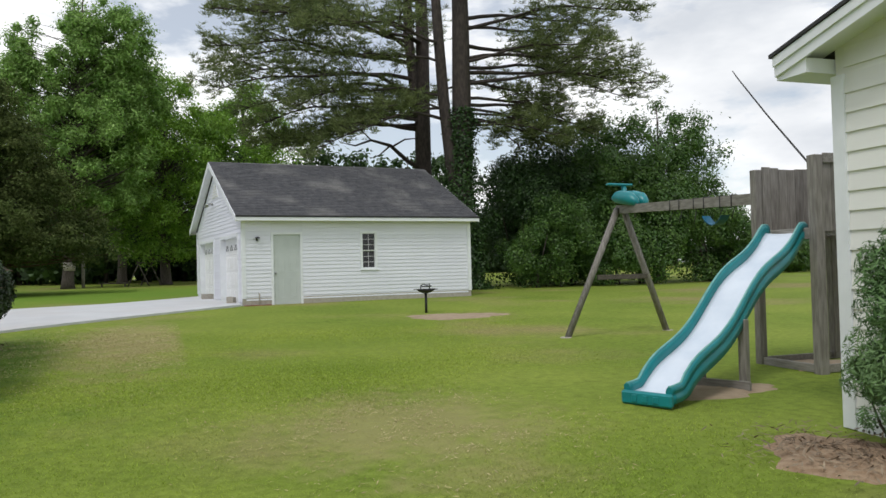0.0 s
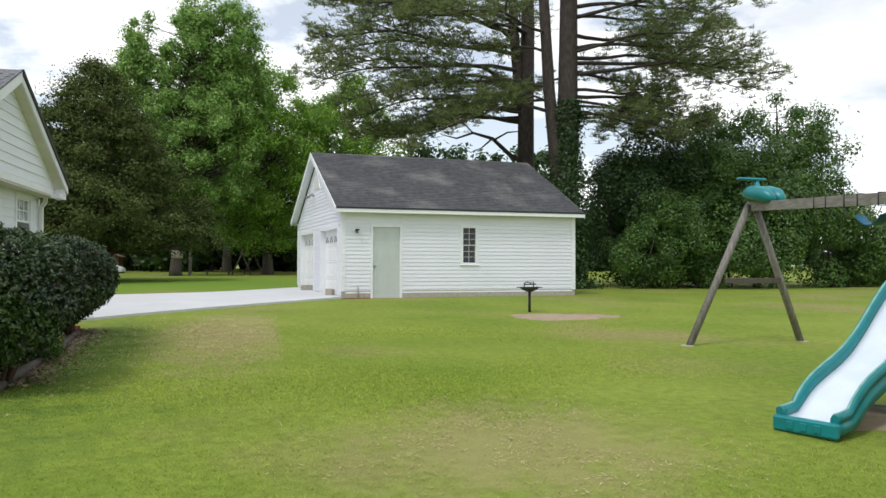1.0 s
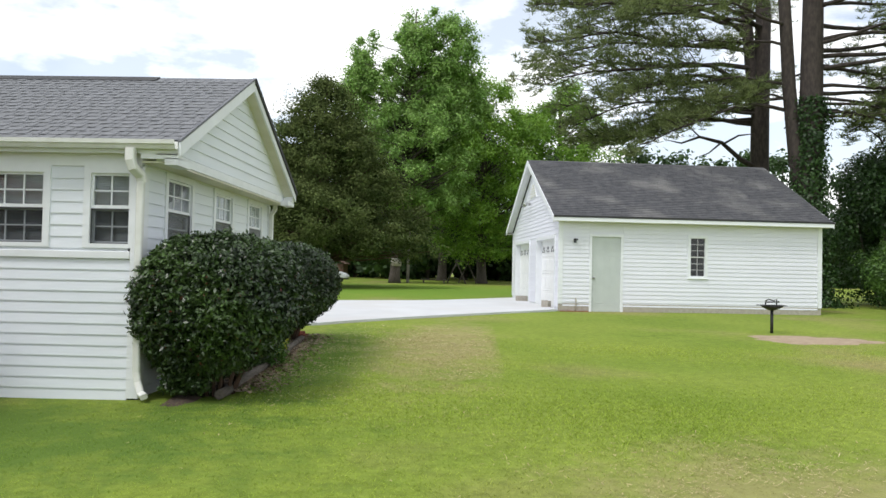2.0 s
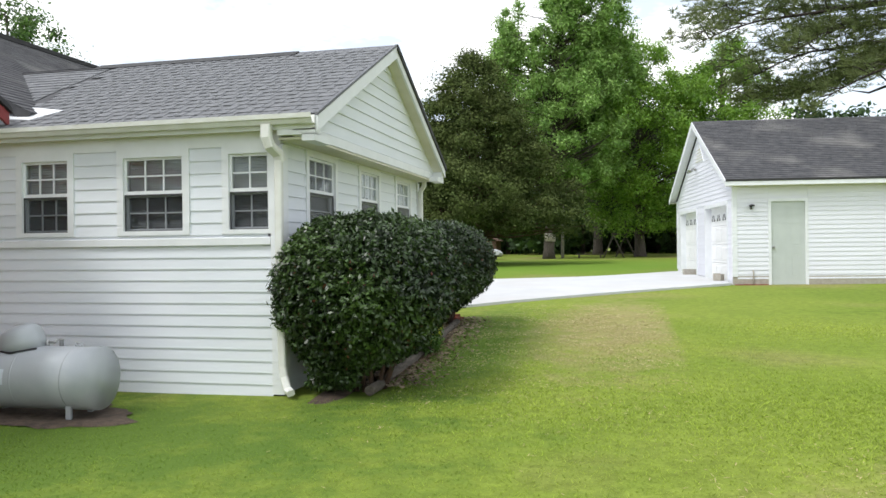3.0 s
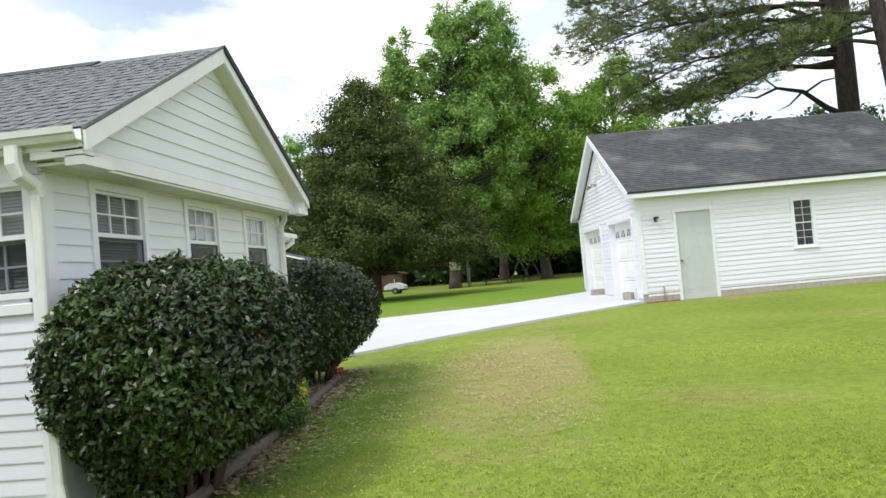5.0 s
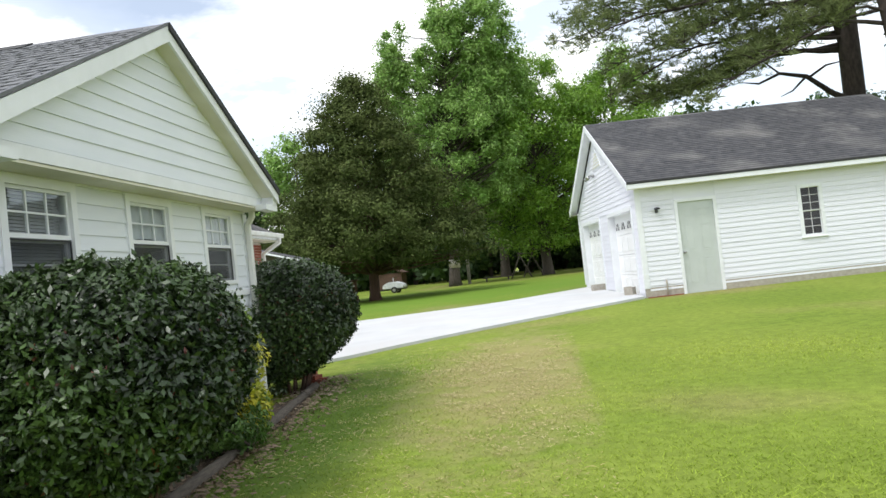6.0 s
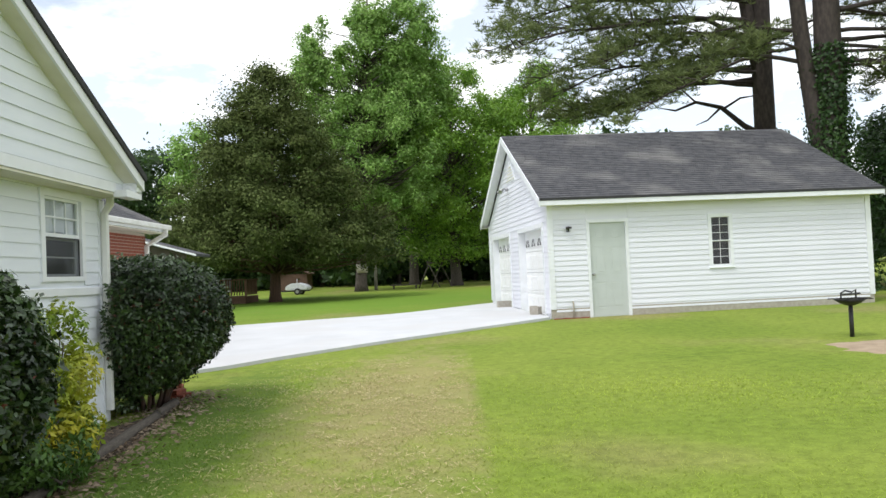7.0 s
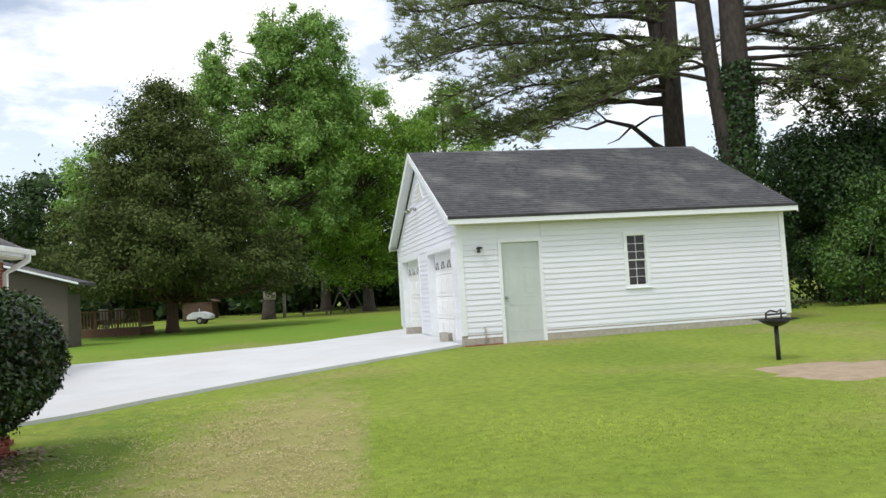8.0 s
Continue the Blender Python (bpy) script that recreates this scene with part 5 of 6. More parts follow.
pine_a = pine(12.3, 37.3, STEMS_A,
              [(1, 8.9, 186, 8.4, -0.17), (0, 8.3, 200, 6.6, -0.24), (1, 10.2, 174, 10.2, -0.02), (1, 10.9, 205, 10.6, -0.06), (1, 11.9, 190, 9.5, 0.04), (0, 8.7, 240, 5.0, -0.1), (0, 9.5, 330, 5.0, -0.05),
               (0, 7.9, 178, 7.6, -0.16), (0, 8.1, 195, 6.6, -0.22), (0, 8.0, 207, 5.4, -0.2), (1, 8.5, 168, 7.8, -0.20), (1, 9.2, 212, 8.4, -0.18), (0, 8.6, 184, 5.2, -0.28), (1, 9.6, 197, 10.8, -0.12),
               (1, 9.9, 160, 9.0, -0.12), (1, 11.3, 170, 9.8, -0.02), (1, 12.2, 200, 10.2, -0.04), (0, 12.7, 184, 9.6, 0.0)]
              + level_limbs(31, 2, 11.5, 20.0, 15, 10.0, 190, 55), "tall forked dark pine with long level limbs behind the garage", 31)
pine(12.4, 32.5, STEMS_B,
     [(0, 8.2, 8, 7.8, -0.10), (0, 9.0, -20, 8.2, -0.02), (0, 7.6, 40, 6.0, -0.22), (0, 9.8, 15, 8.6, 0.06), (0, 10.0, -45, 6.5, 0.0), (1, 8.6, 150, 4.6, 0.05),
      (0, 7.4, 12, 5.4, -0.20), (0, 7.8, -15, 5.0, -0.26), (0, 8.0, 30, 5.6, -0.28), (0, 8.4, 0, 6.4, -0.2), (0, 7.2, -35, 4.4, -0.16), 
      (1, 7.6, 186, 6.3, -0.33), (1, 8.0, 178, 4.6, -0.25), (1, 7.9, 200, 3.6, -0.1),
      (0, 9.2, 30, 7.6, -0.12), (0, 10.2, -12, 8.6, -0.04), (0, 10.8, 10, 9.0, 0.0), (0, 11.4, -30, 8.0, 0.02), (1, 10.0, 175, 4.5, 0.0), (1, 10.8, 200, 5.5, 0.0),
      (0, 9.5, 4, 9.0, -0.06), (0, 12.0, 8, 8.6, 0.03)]
     + level_limbs(32, 2, 11.5, 19.5, 12, 8.8, 5, 60), "tall pine with an ivy-covered trunk beside the garage", 32, 8.0)
for pts, rad in (([(0, 0, 5.85), (-0.9, -0.3, 6.25), (-1.8, -0.5, 6.95), (-2.8, -0.7, 7.15), (-3.6, -0.8, 6.85), (-4.2, -0.9, 6.95)], [0.13, 0.11, 0.085, 0.06, 0.04, 0.015]),
                 ([(-1.8, -0.5, 6.95), (-2.4, -0.7, 6.45), (-2.9, -0.9, 6.25)], [0.05, 0.03, 0.012]), ([(-1.7, -0.5, 6.90), (-1.1, -0.6, 7.25), (-0.4, -0.5, 7.35)], [0.05, 0.04, 0.02]),
                 ([(-2.8, -0.7, 7.15), (-3.3, -0.7, 7.65), (-3.8, -0.8, 7.75)], [0.04, 0.025, 0.01])):
    part("bare_limb", new_tube(pts, rad, 7), BARK_DARK, pine_a, "bare dead limb")


def shrub(name, x, y, lobes, count, leaf, leaf_m, label, seed, aspect=0.55, category="shrub", stems=8, group="", lumps=26):
    """A shrub of leafy lobes (dx, dy, z, rx, ry, rz), with stems in it."""
    rng = np.random.default_rng(seed)
    r = root(name, pose(x, y, rise(y)), label, category, group)
    vol = np.array([l[3] * l[4] + l[5] * l[3] for l in lobes])
    pts, outs = [], []
    for l, share in zip(lobes, vol / vol.sum()):
        n = int(count * share)
        k = lumps
        c = rng.normal(size=(k, 3))
        c /= np.linalg.norm(c, axis=1, keepdims=True)
        cr = 0.20 + 0.26 * rng.random(k) ** 1.5
        c *= (0.55 + 0.5 * rng.random(k) - 0.3 * cr)[:, None]
        pick = rng.choice(k, n, p=cr ** 2 / (cr ** 2).sum())
        d = rng.normal(size=(n, 3))
        d /= np.linalg.norm(d, axis=1, keepdims=True)
        p = np.array(l[:3]) + (c[pick] + d * (cr[pick] * (0.55 + 0.5 * rng.random(n) ** 0.5))[:, None]) * np.array(l[3:])
        d = d + 0.5 * c[pick]
        keep = p[:, 2] > 0.05
        pts.append(p[keep])
        outs.append((d + np.array([0, 0, 0.35]))[keep])
    pts, outs = np.concatenate(pts), np.concatenate(outs)
    for k in range(stems):
        l = lobes[k % len(lobes)]
        e = Vector(l[:3]) + Vector((rng.uniform(-0.5, 0.5) * l[3], rng.uniform(-0.5, 0.5) * l[4], rng.uniform(0, 0.6) * l[5]))
        s = Vector((l[0] * 0.6 + rng.uniform(-0.15, 0.15), l[1] * 0.6 + rng.uniform(-0.15, 0.15), -0.05))
        w = max(0.012, 0.02 * l[5])
        part("stem", new_tube([s, s.lerp(e, 0.4) + Vector((rng.normal() * 0.06, rng.normal() * 0.06, 0)), e], [w * 1.4, w, w * 0.4], 6), BARK, r)
    obj("foliage", leaf_mesh("foliage", pts, leaf * (0.6 + 0.8 * rng.random(len(pts))), rng, aspect, out=outs), leaf_m, r)
    return r


# wild growth along the field edge
shrub("ivy_mound", 16.9, 34.6, [(0, 0, 2.9, 3.0, 2.6, 3.5), (-0.9, 0.4, 4.6, 1.7, 1.8, 1.9), (1.8, 0, 4.4, 2.4, 2.2, 2.4), (3.2, 0.6, 2.4, 2.6, 2.4, 2.6)], 72000, 0.11, L_IVY,
      "tall mound of dark ivy and vines", 41, 0.75)
shrub("thicket_bush", 21.2, 32.0, [(0, 0, 2.6, 3.0, 2.4, 2.8), (-2.4, 0.2, 2.2, 2.2, 2.0, 2.4), (1.5, 1, 4.8, 2.3, 2.0, 2.2), (-1.2, 1.5, 5.2, 1.8, 1.8, 1.6)], 56000, 0.135, L_SHRUB,
      "tangled bright green thicket bush", 42)
shrub("thicket_bush", 25.5, 32.5, [(0, 0, 2.0, 2.6, 2.2, 2.2), (2.0, 0.6, 1.4, 2.0, 1.8, 1.6), (-1.2, 0.6, 3.6, 2.0, 1.8, 1.8)], 36000, 0.14, L_SHRUB, "tangled bright green thicket bush", 43)
shrub("thicket_bush", 18.6, 36.5, [(0, 0, 3.6, 3.0, 2.4, 3.6), (2.2, 0, 5.4, 2.2, 2.0, 2.0)], 20000, 0.19, L_WOODS, "dark thicket behind the ivy", 44)
tree("broadleaf_tree", 25.0, 36.0, 9.6, 3.2, lambda f: 3.6 * dome(f), 90, 0.75, 210, 0.17, L_SHRUB, BARK, 0.2, "young leafy tree over the thicket", "tree", 45, shell=0.3)
tree("broadleaf_tree", 22.0, 37.0, 8.8, 3.0, lambda f: 2.8 * dome(f), 60, 0.75, 210, 0.17, L_SHRUB, BARK, 0.2, "young leafy tree over the thicket", "tree", 46, shell=0.3)
for k, (x, y, s) in enumerate(((33, 40, 1.0), (39, 43, 1.2), (47, 49, 1.3), (30, 37, 0.7))):
    shrub("field_bush", x, y, [(0, 0, 1.0 * s, 1.9 * s, 1.6 * s, 1.2 * s), (1.6 * s, 0.5, 0.8 * s, 1.4 * s, 1.4 * s, 0.9 * s)], 7000, 0.24, L_SHRUB, "low green bush on the field edge", 60 + k)


shrub("vine_thicket", 15.6, 31.6, [(0, 0, 1.5, 1.7, 1.5, 1.6), (2.0, 0.2, 2.3, 2.0, 1.6, 2.0), (3.8, 0, 1.5, 2.2, 1.6, 1.7), (1.0, 0.7, 3.2, 1.3, 1.0, 1.1)], 36000, 0.105, L_SHRUB,
      "mid-green vines tumbling before the ivy mound", 47)


# far woods and tree lines
def woods(name, spots, leaf, per, leaf_m, label, seed):
    rng = np.random.default_rng(seed)
    pts, outs, bm = [], [], bmesh.new()
    for x, y, h, r in spots:
        z0 = rise(y)
        k = 26
        f = rng.random(k)
        a = rng.uniform(0, math.tau, k)
        rad = r * np.array([dome(v) for v in f]) * (0.4 + 0.6 * rng.random(k))
        c = np.stack([x + rad * np.cos(a), y + rad * np.sin(a), z0 + h * (0.10 + 0.88 * f)], 1)
        p, d = clump_points(rng, c, r * 0.36 * (0.6 + 0.7 * rng.random(k)), per // k, 0.8)
        pts.append(p), outs.append(d)
        tube(bm, [(x, y, z0 - 0.2), (x + 0.2, y, z0 + h * 0.5), (x, y + 0.1, z0 + h * 0.9)], [0.25, 0.18, 0.04], 6)
    pts, outs = np.concatenate(pts), np.concatenate(outs) + np.array([0, 0, 0.4])
    r = root(name, Matrix(), label, "woods", kind="stuff")
    part("trunks", bm, BARK, r)
    obj("foliage", leaf_mesh("foliage", pts, leaf * (0.6 + 0.8 * rng.random(len(pts))), rng, 0.6, out=outs), leaf_m, r)


rg = random.Random(9)
woods("far_woods", [(-44 + i * 4.6 + rg.uniform(-1.5, 1.5), 84 + rg.uniform(-4, 7), rg.uniform(11, 15), rg.uniform(3.4, 4.6)) for i in range(22)], 0.55, 2300, L_WOODS,
      "dark edge of a wood beyond the lawn", 71)
woods("far_woods", [(-46 + i * 3.4 + rg.uniform(-1.5, 1.5), 79 + rg.uniform(-3, 4), rg.uniform(4, 7.0), rg.uniform(2.6, 3.8)) for i in range(32)], 0.68, 1900, L_WOODS,
      "dark undergrowth along the wood's edge", 72)
woods("far_woods", [(-50 + i * 4.2 + rg.uniform(-1.5, 1.5), 95 + rg.uniform(-3, 3), rg.uniform(6, 9), rg.uniform(3.4, 4.6)) for i in range(30)], 0.9, 1500, L_WOODS,
      "deep shade of the wood behind its edge", 74)
woods("far_woods", [(-42 + i * 3.0 + rg.uniform(-1, 1), 88 + rg.uniform(-2, 2), rg.uniform(5, 6.5), rg.uniform(3.0, 3.8)) for i in range(28)], 0.9, 1300, L_WOODS,
      "dense dark undergrowth inside the wood", 75)
woods("far_tree_line", [(70 + i * 9 + rg.uniform(-3, 3), 190 + rg.uniform(-10, 10) - i * 1.5, rg.uniform(9, 13), rg.uniform(5, 7)) for i in range(26)], 1.2, 900, L_WOODS,
      "distant tree line beyond the field", 73)


# ---- garden bushes beside the sunroom ----
L_NEW = leaf_mat("reddish_new_leaf", (0.16, 0.035, 0.025), (0.11, 0.05, 0.025), 0.4, 0.2, 0.3)


def hedge_bush(x, y, rx, ry, z_mid, rz, count, seed, label, pinch):
    """A clipped evergreen: a dense skin of glossy leaves over stems, drawn in towards its foot."""
    rng = np.random.default_rng(seed)
    r = root("hedge_bush", pose(x, y, rise(y)), label, "bush", "clipped bushes beside the sunroom")
    d = rng.normal(size=(count, 3))
    d /= np.linalg.norm(d, axis=1, keepdims=True)
    wob = np.array([0.055 * noise.noise((v[0] * 2.3 + seed, v[1] * 2.3, v[2] * 2.3)) + 0.035 * noise.noise((v[0] * 6, v[1] * 6 + seed, v[2] * 6)) + 0.075 * noise.noise((v[0] * 12, v[1] * 12 + seed, v[2] * 12)) for v in d])
    gap = np.array([noise.noise((v[0] * 19 + seed, v[1] * 19, v[2] * 19)) for v in d])
    sq = 1 / (np.abs(d) ** 2.6).sum(1) ** (1 / 2.6)
    depth = np.where(rng.random(count) < 0.70, rng.normal(0, 0.03, count), -rng.random(count) * 0.35)
    rad = sq * (1 + wob + depth)
    low = np.clip(-d[:, 2], 0, 1)
    p = d * rad[:, None] * np.array([rx, ry, rz])
    p[:, :2] *= (1 - pinch * low ** 1.5)[:, None]
    p[:, 0] -= 0.24 * low ** 1.5
    p[:, 1] -= 0.12 * low ** 1.5
    p[:, 2] += z_mid
    keep = (p[:, 2] > 0.16 + 0.4 * rng.random(count) ** 2) & ((gap > -0.22) | (depth < -0.06)) & ((p[:, 0] + x > -3.50) | ((p[:, 1] + y < 9.98) & (p[:, 0] + x > -3.64)) | (p[:, 1] + y > 15.26))
    for k in range(14):
        a = k * 2.4
        s = Vector((0.14 * math.cos(a), 0.2 * math.sin(a), -0.05))
        e = Vector((rx * 0.6 * math.cos(a), ry * 0.6 * math.sin(a), z_mid * (0.7 + 0.4 * rng.random())))
        m_ = s.lerp(e, 0.45) + Vector((0, 0, 0.08))
        part("stem", new_tube([s, m_, e], [0.026, 0.018, 0.007], 6), BARK_RED, r)
    # shaded growth about the foot
    k = count // 13
    a, q = rng.uniform(0, math.tau, k), rng.random(k) ** 0.6
    f = np.stack([rx * 0.3 * q * np.cos(a) - 0.24, ry * 0.48 * q * np.sin(a) - 0.38, 0.04 + 0.62 * rng.random(k)], 1)
    f = f[(f[:, 0] + x > -3.50) & (f[:, 1] + y > 9.98)]
    obj("low_foliage", leaf_mesh("low_foliage", f, 0.055 * (0.6 + 0.7 * rng.random(len(f))), rng, 0.48), L_HEDGE, r)
    k = 420
    pick = rng.choice(np.flatnonzero(keep & (np.abs(depth) < 0.06) & (d[:, 2] < 0.5)), k)
    obj("new_leaves", leaf_mesh("new_leaves", p[pick] * 1.004, 0.05 * (0.6 + 0.7 * rng.random(k)), rng, 0.45, out=d[pick]), L_NEW, r, label="small reddish new leaves")
    obj("foliage", leaf_mesh("foliage", p[keep], 0.058 * (0.6 + 0.7 * rng.random(keep.sum())), rng, 0.44, out=(0.55 * d + np.array([0, 0, 0.35]))[keep]), L_HEDGE, r)
    # a dark twiggy heart that keeps the bush from being seen through
    bm = bmesh.new()
    for k in range(260):
        v = rng.normal(size=3)
        v /= np.linalg.norm(v)
        s = Vector((0, 0, z_mid * 0.5))
        e = Vector((v[0] * rx * 0.86, v[1] * ry * 0.86, z_mid + v[2] * rz * 0.8))
        if (e.x + x < -3.48 and e.y + y < 15.3) or e.z < 0.25:
            continue
        tube(bm, [s.lerp(e, 0.35), s.lerp(e, 0.7) + Vector(rng.normal(size=3) * 0.04), e], [0.009, 0.006, 0.003], 4, False)
    tagged(part("twigwork", bm, BARK, r), kind="stuff")


hedge_bush(-2.84, 10.55, 0.85, 0.93, 0.91, 0.785, 98000, 81, "large rounded dark glossy evergreen bush by the sunroom corner", 0.60)
hedge_bush(-3.37, 15.85, 0.86, 0.86, 0.89, 0.79, 64000, 82, "rounded dark glossy evergreen bush at the bed's far end", 0.58)
shrub("golden_shrub", -3.0, 13.1, [(0, 0, 0.52, 0.38, 0.46, 0.46), (-0.1, 0.2, 0.98, 0.27, 0.3, 0.36), (0.08, -0.4, 0.46, 0.30, 0.34, 0.36)], 6600, 0.055, L_GOLD,
      "loose yellow-green variegated shrub between the dark bushes", 83, 0.45, stems=12)
shrub("green_shrub", -2.88, 12.3, [(0, 0, 0.34, 0.34, 0.46, 0.36), (0.02, 0.55, 0.30, 0.28, 0.36, 0.3)], 3600, 0.055, L_SHRUB, "loose bright green shrub inside the bed's edge", 84, 0.45, stems=6)
shrub("juniper", 5.17, 4.42, [(0, 0, 0.85, 0.28, 0.42, 0.70), (0.02, 0.05, 1.30, 0.22, 0.30, 0.44), (-0.02, 0.1, 0.5, 0.28, 0.38, 0.42)], 20000, 0.06, L_JUNIPER,
      "feathery blue-green juniper against the cream wall", 85, 0.2, stems=8)


def timber(x0, x1, y0, y1, seed):
    rng = random.Random(seed)
    bm = bmesh.new()
    n = 10
    pts = [(x0 + (x1 - x0) * i / n + rng.uniform(-0.008, 0.008), y0 + (y1 - y0) * i / n, rise(y0 + (y1 - y0) * i / n) + 0.045) for i in range(n + 1)]
    tube(bm, pts, [0.052 + rng.uniform(-0.004, 0.004) for _ in pts], 8)
    tagged(obj("landscape_timber", bm, TIMBER), "weathered rounded timber edging the mulch bed", "edging", "timbers edging the bed")


timber(-2.69, -2.82, 10.1, 12.75, 1)
timber(-2.83, -3.03, 12.80, 15.15, 2)
timber(-3.04, -3.10, 15.2, 15.9, 3)


def loose_brick(x, y, z, rz, rx=0):
    bm = new_box(-0.1, -0.048, 0, 0.1, 0.048, 0.058, bevel=0.005)
    tagged(obj("loose_brick", bm, BRICK, None, pose(x, y, rise(y) + z, rx, 0, rz)), "loose old red brick lying by the driveway edge", "brick", "loose bricks by the drive")


for i, (x, y, z, a) in enumerate(((-3.25, 16.35, 0.0, 10), (-3.22, 16.5, 0.0, 40), (-3.24, 16.42, 0.058, 75), (-3.55, 17.0, 0.0, 15), (-3.5, 17.2, 0.0, 100), (-3.54, 17.1, 0.058, 50))):
    loose_brick(x, y, z, a)

rng = np.random.default_rng(5)
n = 3600
c = np.stack([-2.62 + rng.normal(0, 0.24, n), rng.uniform(10.4, 16.8, n), np.zeros(n)], 1)
c[:, 0] -= 0.08 * (c[:, 1] - 10.4)
c[:, 2] = [rise(v) + 0.03 + 0.01 * rng.random() for v in c[:, 1]]
L_DEAD = leaf_mat("fallen_leaf", (0.16, 0.11, 0.07), (0.30, 0.24, 0.17), 0.8, 0.1, 0.4)
tagged(obj("leaf_litter", leaf_mesh("leaf_litter", c, 0.05 * (0.5 + rng.random(n)), rng, 0.55, out=np.tile([0, 0, 2.0], (n, 1))), L_DEAD), "dry fallen leaves along the timber edging", "leaves", kind="stuff")
n = 900
c = np.stack([4.7 + rng.normal(0, 0.33, n), 4.6 + rng.normal(0, 0.4, n), np.zeros(n)], 1)
c[:, 2] = [rise(v) + 0.06 for v in c[:, 1]]
tagged(obj("leaf_litter", leaf_mesh("leaf_litter", c, 0.08 * (0.5 + rng.random(n)), rng, 0.16, out=np.tile([0, 0, 2.0], (n, 1))), L_DEAD), "loose brown pine straw on the mulch", "straw", kind="stuff")


# ---- propane tank ----
def propane_tank():
    r = root("propane_tank", pose(-5.44, 8.98, rise(9.0) - 0.045, 0, 0, 2), "silver-grey horizontal propane tank on short legs", "tank")
    R, L, zc = 0.276, 1.30, 0.355
    bm = bmesh.new()
    pts, rad = [], []
    for t in np.linspace(0.02, math.pi / 2, 10):
        pts.append((-L / 2 + 0.22 * (1 - math.sin(t)), 0, zc)), rad.append(R * math.sqrt(max(0, 1 - (1 - math.sin(t)) ** 2 * 0.99)) if t > 0.03 else 0.06)
    ptsR = [(-p[0], 0, zc) for p in pts[::-1]]
    radR = rad[::-1]
    tube(bm, pts + [(-0.2, 0, zc), (0.2, 0, zc)] + ptsR, rad + [R, R] + radR, 32)
    part("vessel", bm, TANK, r)
    for x in (-0.06, 0.43):
        part("weld_seam", new_tube([(x - 0.012, 0, zc), (x - 0.006, 0, zc), (x + 0.006, 0, zc), (x + 0.012, 0, zc)], [R - 0.003, R + 0.0016, R + 0.0016, R - 0.003], 32, caps=False), TANK, r)
    for x in (-0.45, 0.43):
        for s in (-1, 1):
            bm = bmesh.new()
            box(bm, x - 0.025, s * 0.15 - 0.012, -0.0, x + 0.025, s * 0.15 + 0.012, 0.16)
            box(bm, x - 0.05, s * 0.15 - 0.05, -0.01, x + 0.05, s * 0.15 + 0.05, 0.012)
            part("leg", bm, TANK, r)
    bm = bmesh.new()
    # hinged dome over the valves
    tube(bm, [(-0.13, 0, zc + R - 0.06), (-0.13, 0, zc + R + 0.03), (-0.132, 0, zc + R + 0.09), (-0.136, 0, zc + R + 0.135), (-0.14, 0, zc + R + 0.165), (-0.142, 0, zc + R + 0.178), (-0.142, 0, zc + R + 0.18)], [0.20, 0.205, 0.198, 0.178, 0.135, 0.075, 0.015], 24)
    bmesh.ops.rotate(bm, verts=bm.verts[:], cent=(-0.13, 0, zc + R), matrix=Matrix.Rotation(radians(-9), 3, "Y"))
    for v in bm.verts:
        v.co.y *= 0.8
    part("valve_dome", bm, TANK, r, "rounded grey valve dome")
    part("dome_rim", new_tube([(-0.335 + 0.0, -0.12, zc + R - 0.03), (-0.13, -0.175, zc + R - 0.045), (0.08, -0.10, zc + R - 0.01)], 0.009, 6), DARK, r, "dark edge strip of the dome")
    bm = bmesh.new()
    tube(bm, [(0.1, 0.02, zc + R - 0.02), (0.1, 0.02, zc + R + 0.045)], 0.016, 8)
    tube(bm, [(0.1, 0.02, zc + R + 0.03), (0.17, 0.02, zc + R + 0.03), (0.2, 0.03, zc + R + 0.05)], 0.012, 8)
    tube(bm, [(0.24, 0.02, zc + R - 0.02), (0.24, 0.02, zc + R + 0.05), (0.24, 0.02, zc + R + 0.06)], [0.018, 0.018, 0.03], 8)
    part("valve", bm, STEEL, r)
    bm = bmesh.new()
    for a in (L / 2 - 0.25, L / 2 - 0.19):
        tube(bm, [(a, 0, zc + R - 0.01), (a, 0, zc + R + 0.03)], 0.01, 6)
    tube(bm, [(L / 2 - 0.25, 0, zc + R + 0.03), (L / 2 - 0.19, 0, zc + R + 0.03)], 0.01, 6)
    part("lifting_lug", bm, TANK, r)
    bm = bmesh.new()
    vs = []
    for x in (-0.32, -0.12):
        vs.append([bm.verts.new((x, (R + 0.003) * math.cos(a), zc + (R + 0.003) * math.sin(a))) for a in np.linspace(radians(158), radians(186), 6)])
    for i in range(5):
        bm.faces.new((vs[0][i], vs[1][i], vs[1][i + 1], vs[0][i + 1]))
    part("label_plate", bm, PAPER, r, "pale blue-white sticker")
    for x in (-0.45, 0.43):
        tagged(obj("concrete_pad", new_box(-0.11, -0.22, -0.06, 0.14, 0.22, 0.012, bevel=0.008), BLOCK, None, pose(-5.44 + x, 8.98, rise(9.0) - 0.045, 0, 0, 2)), "flat concrete pad under the tank legs", "pad", "pads under the tank")


propane_tank()


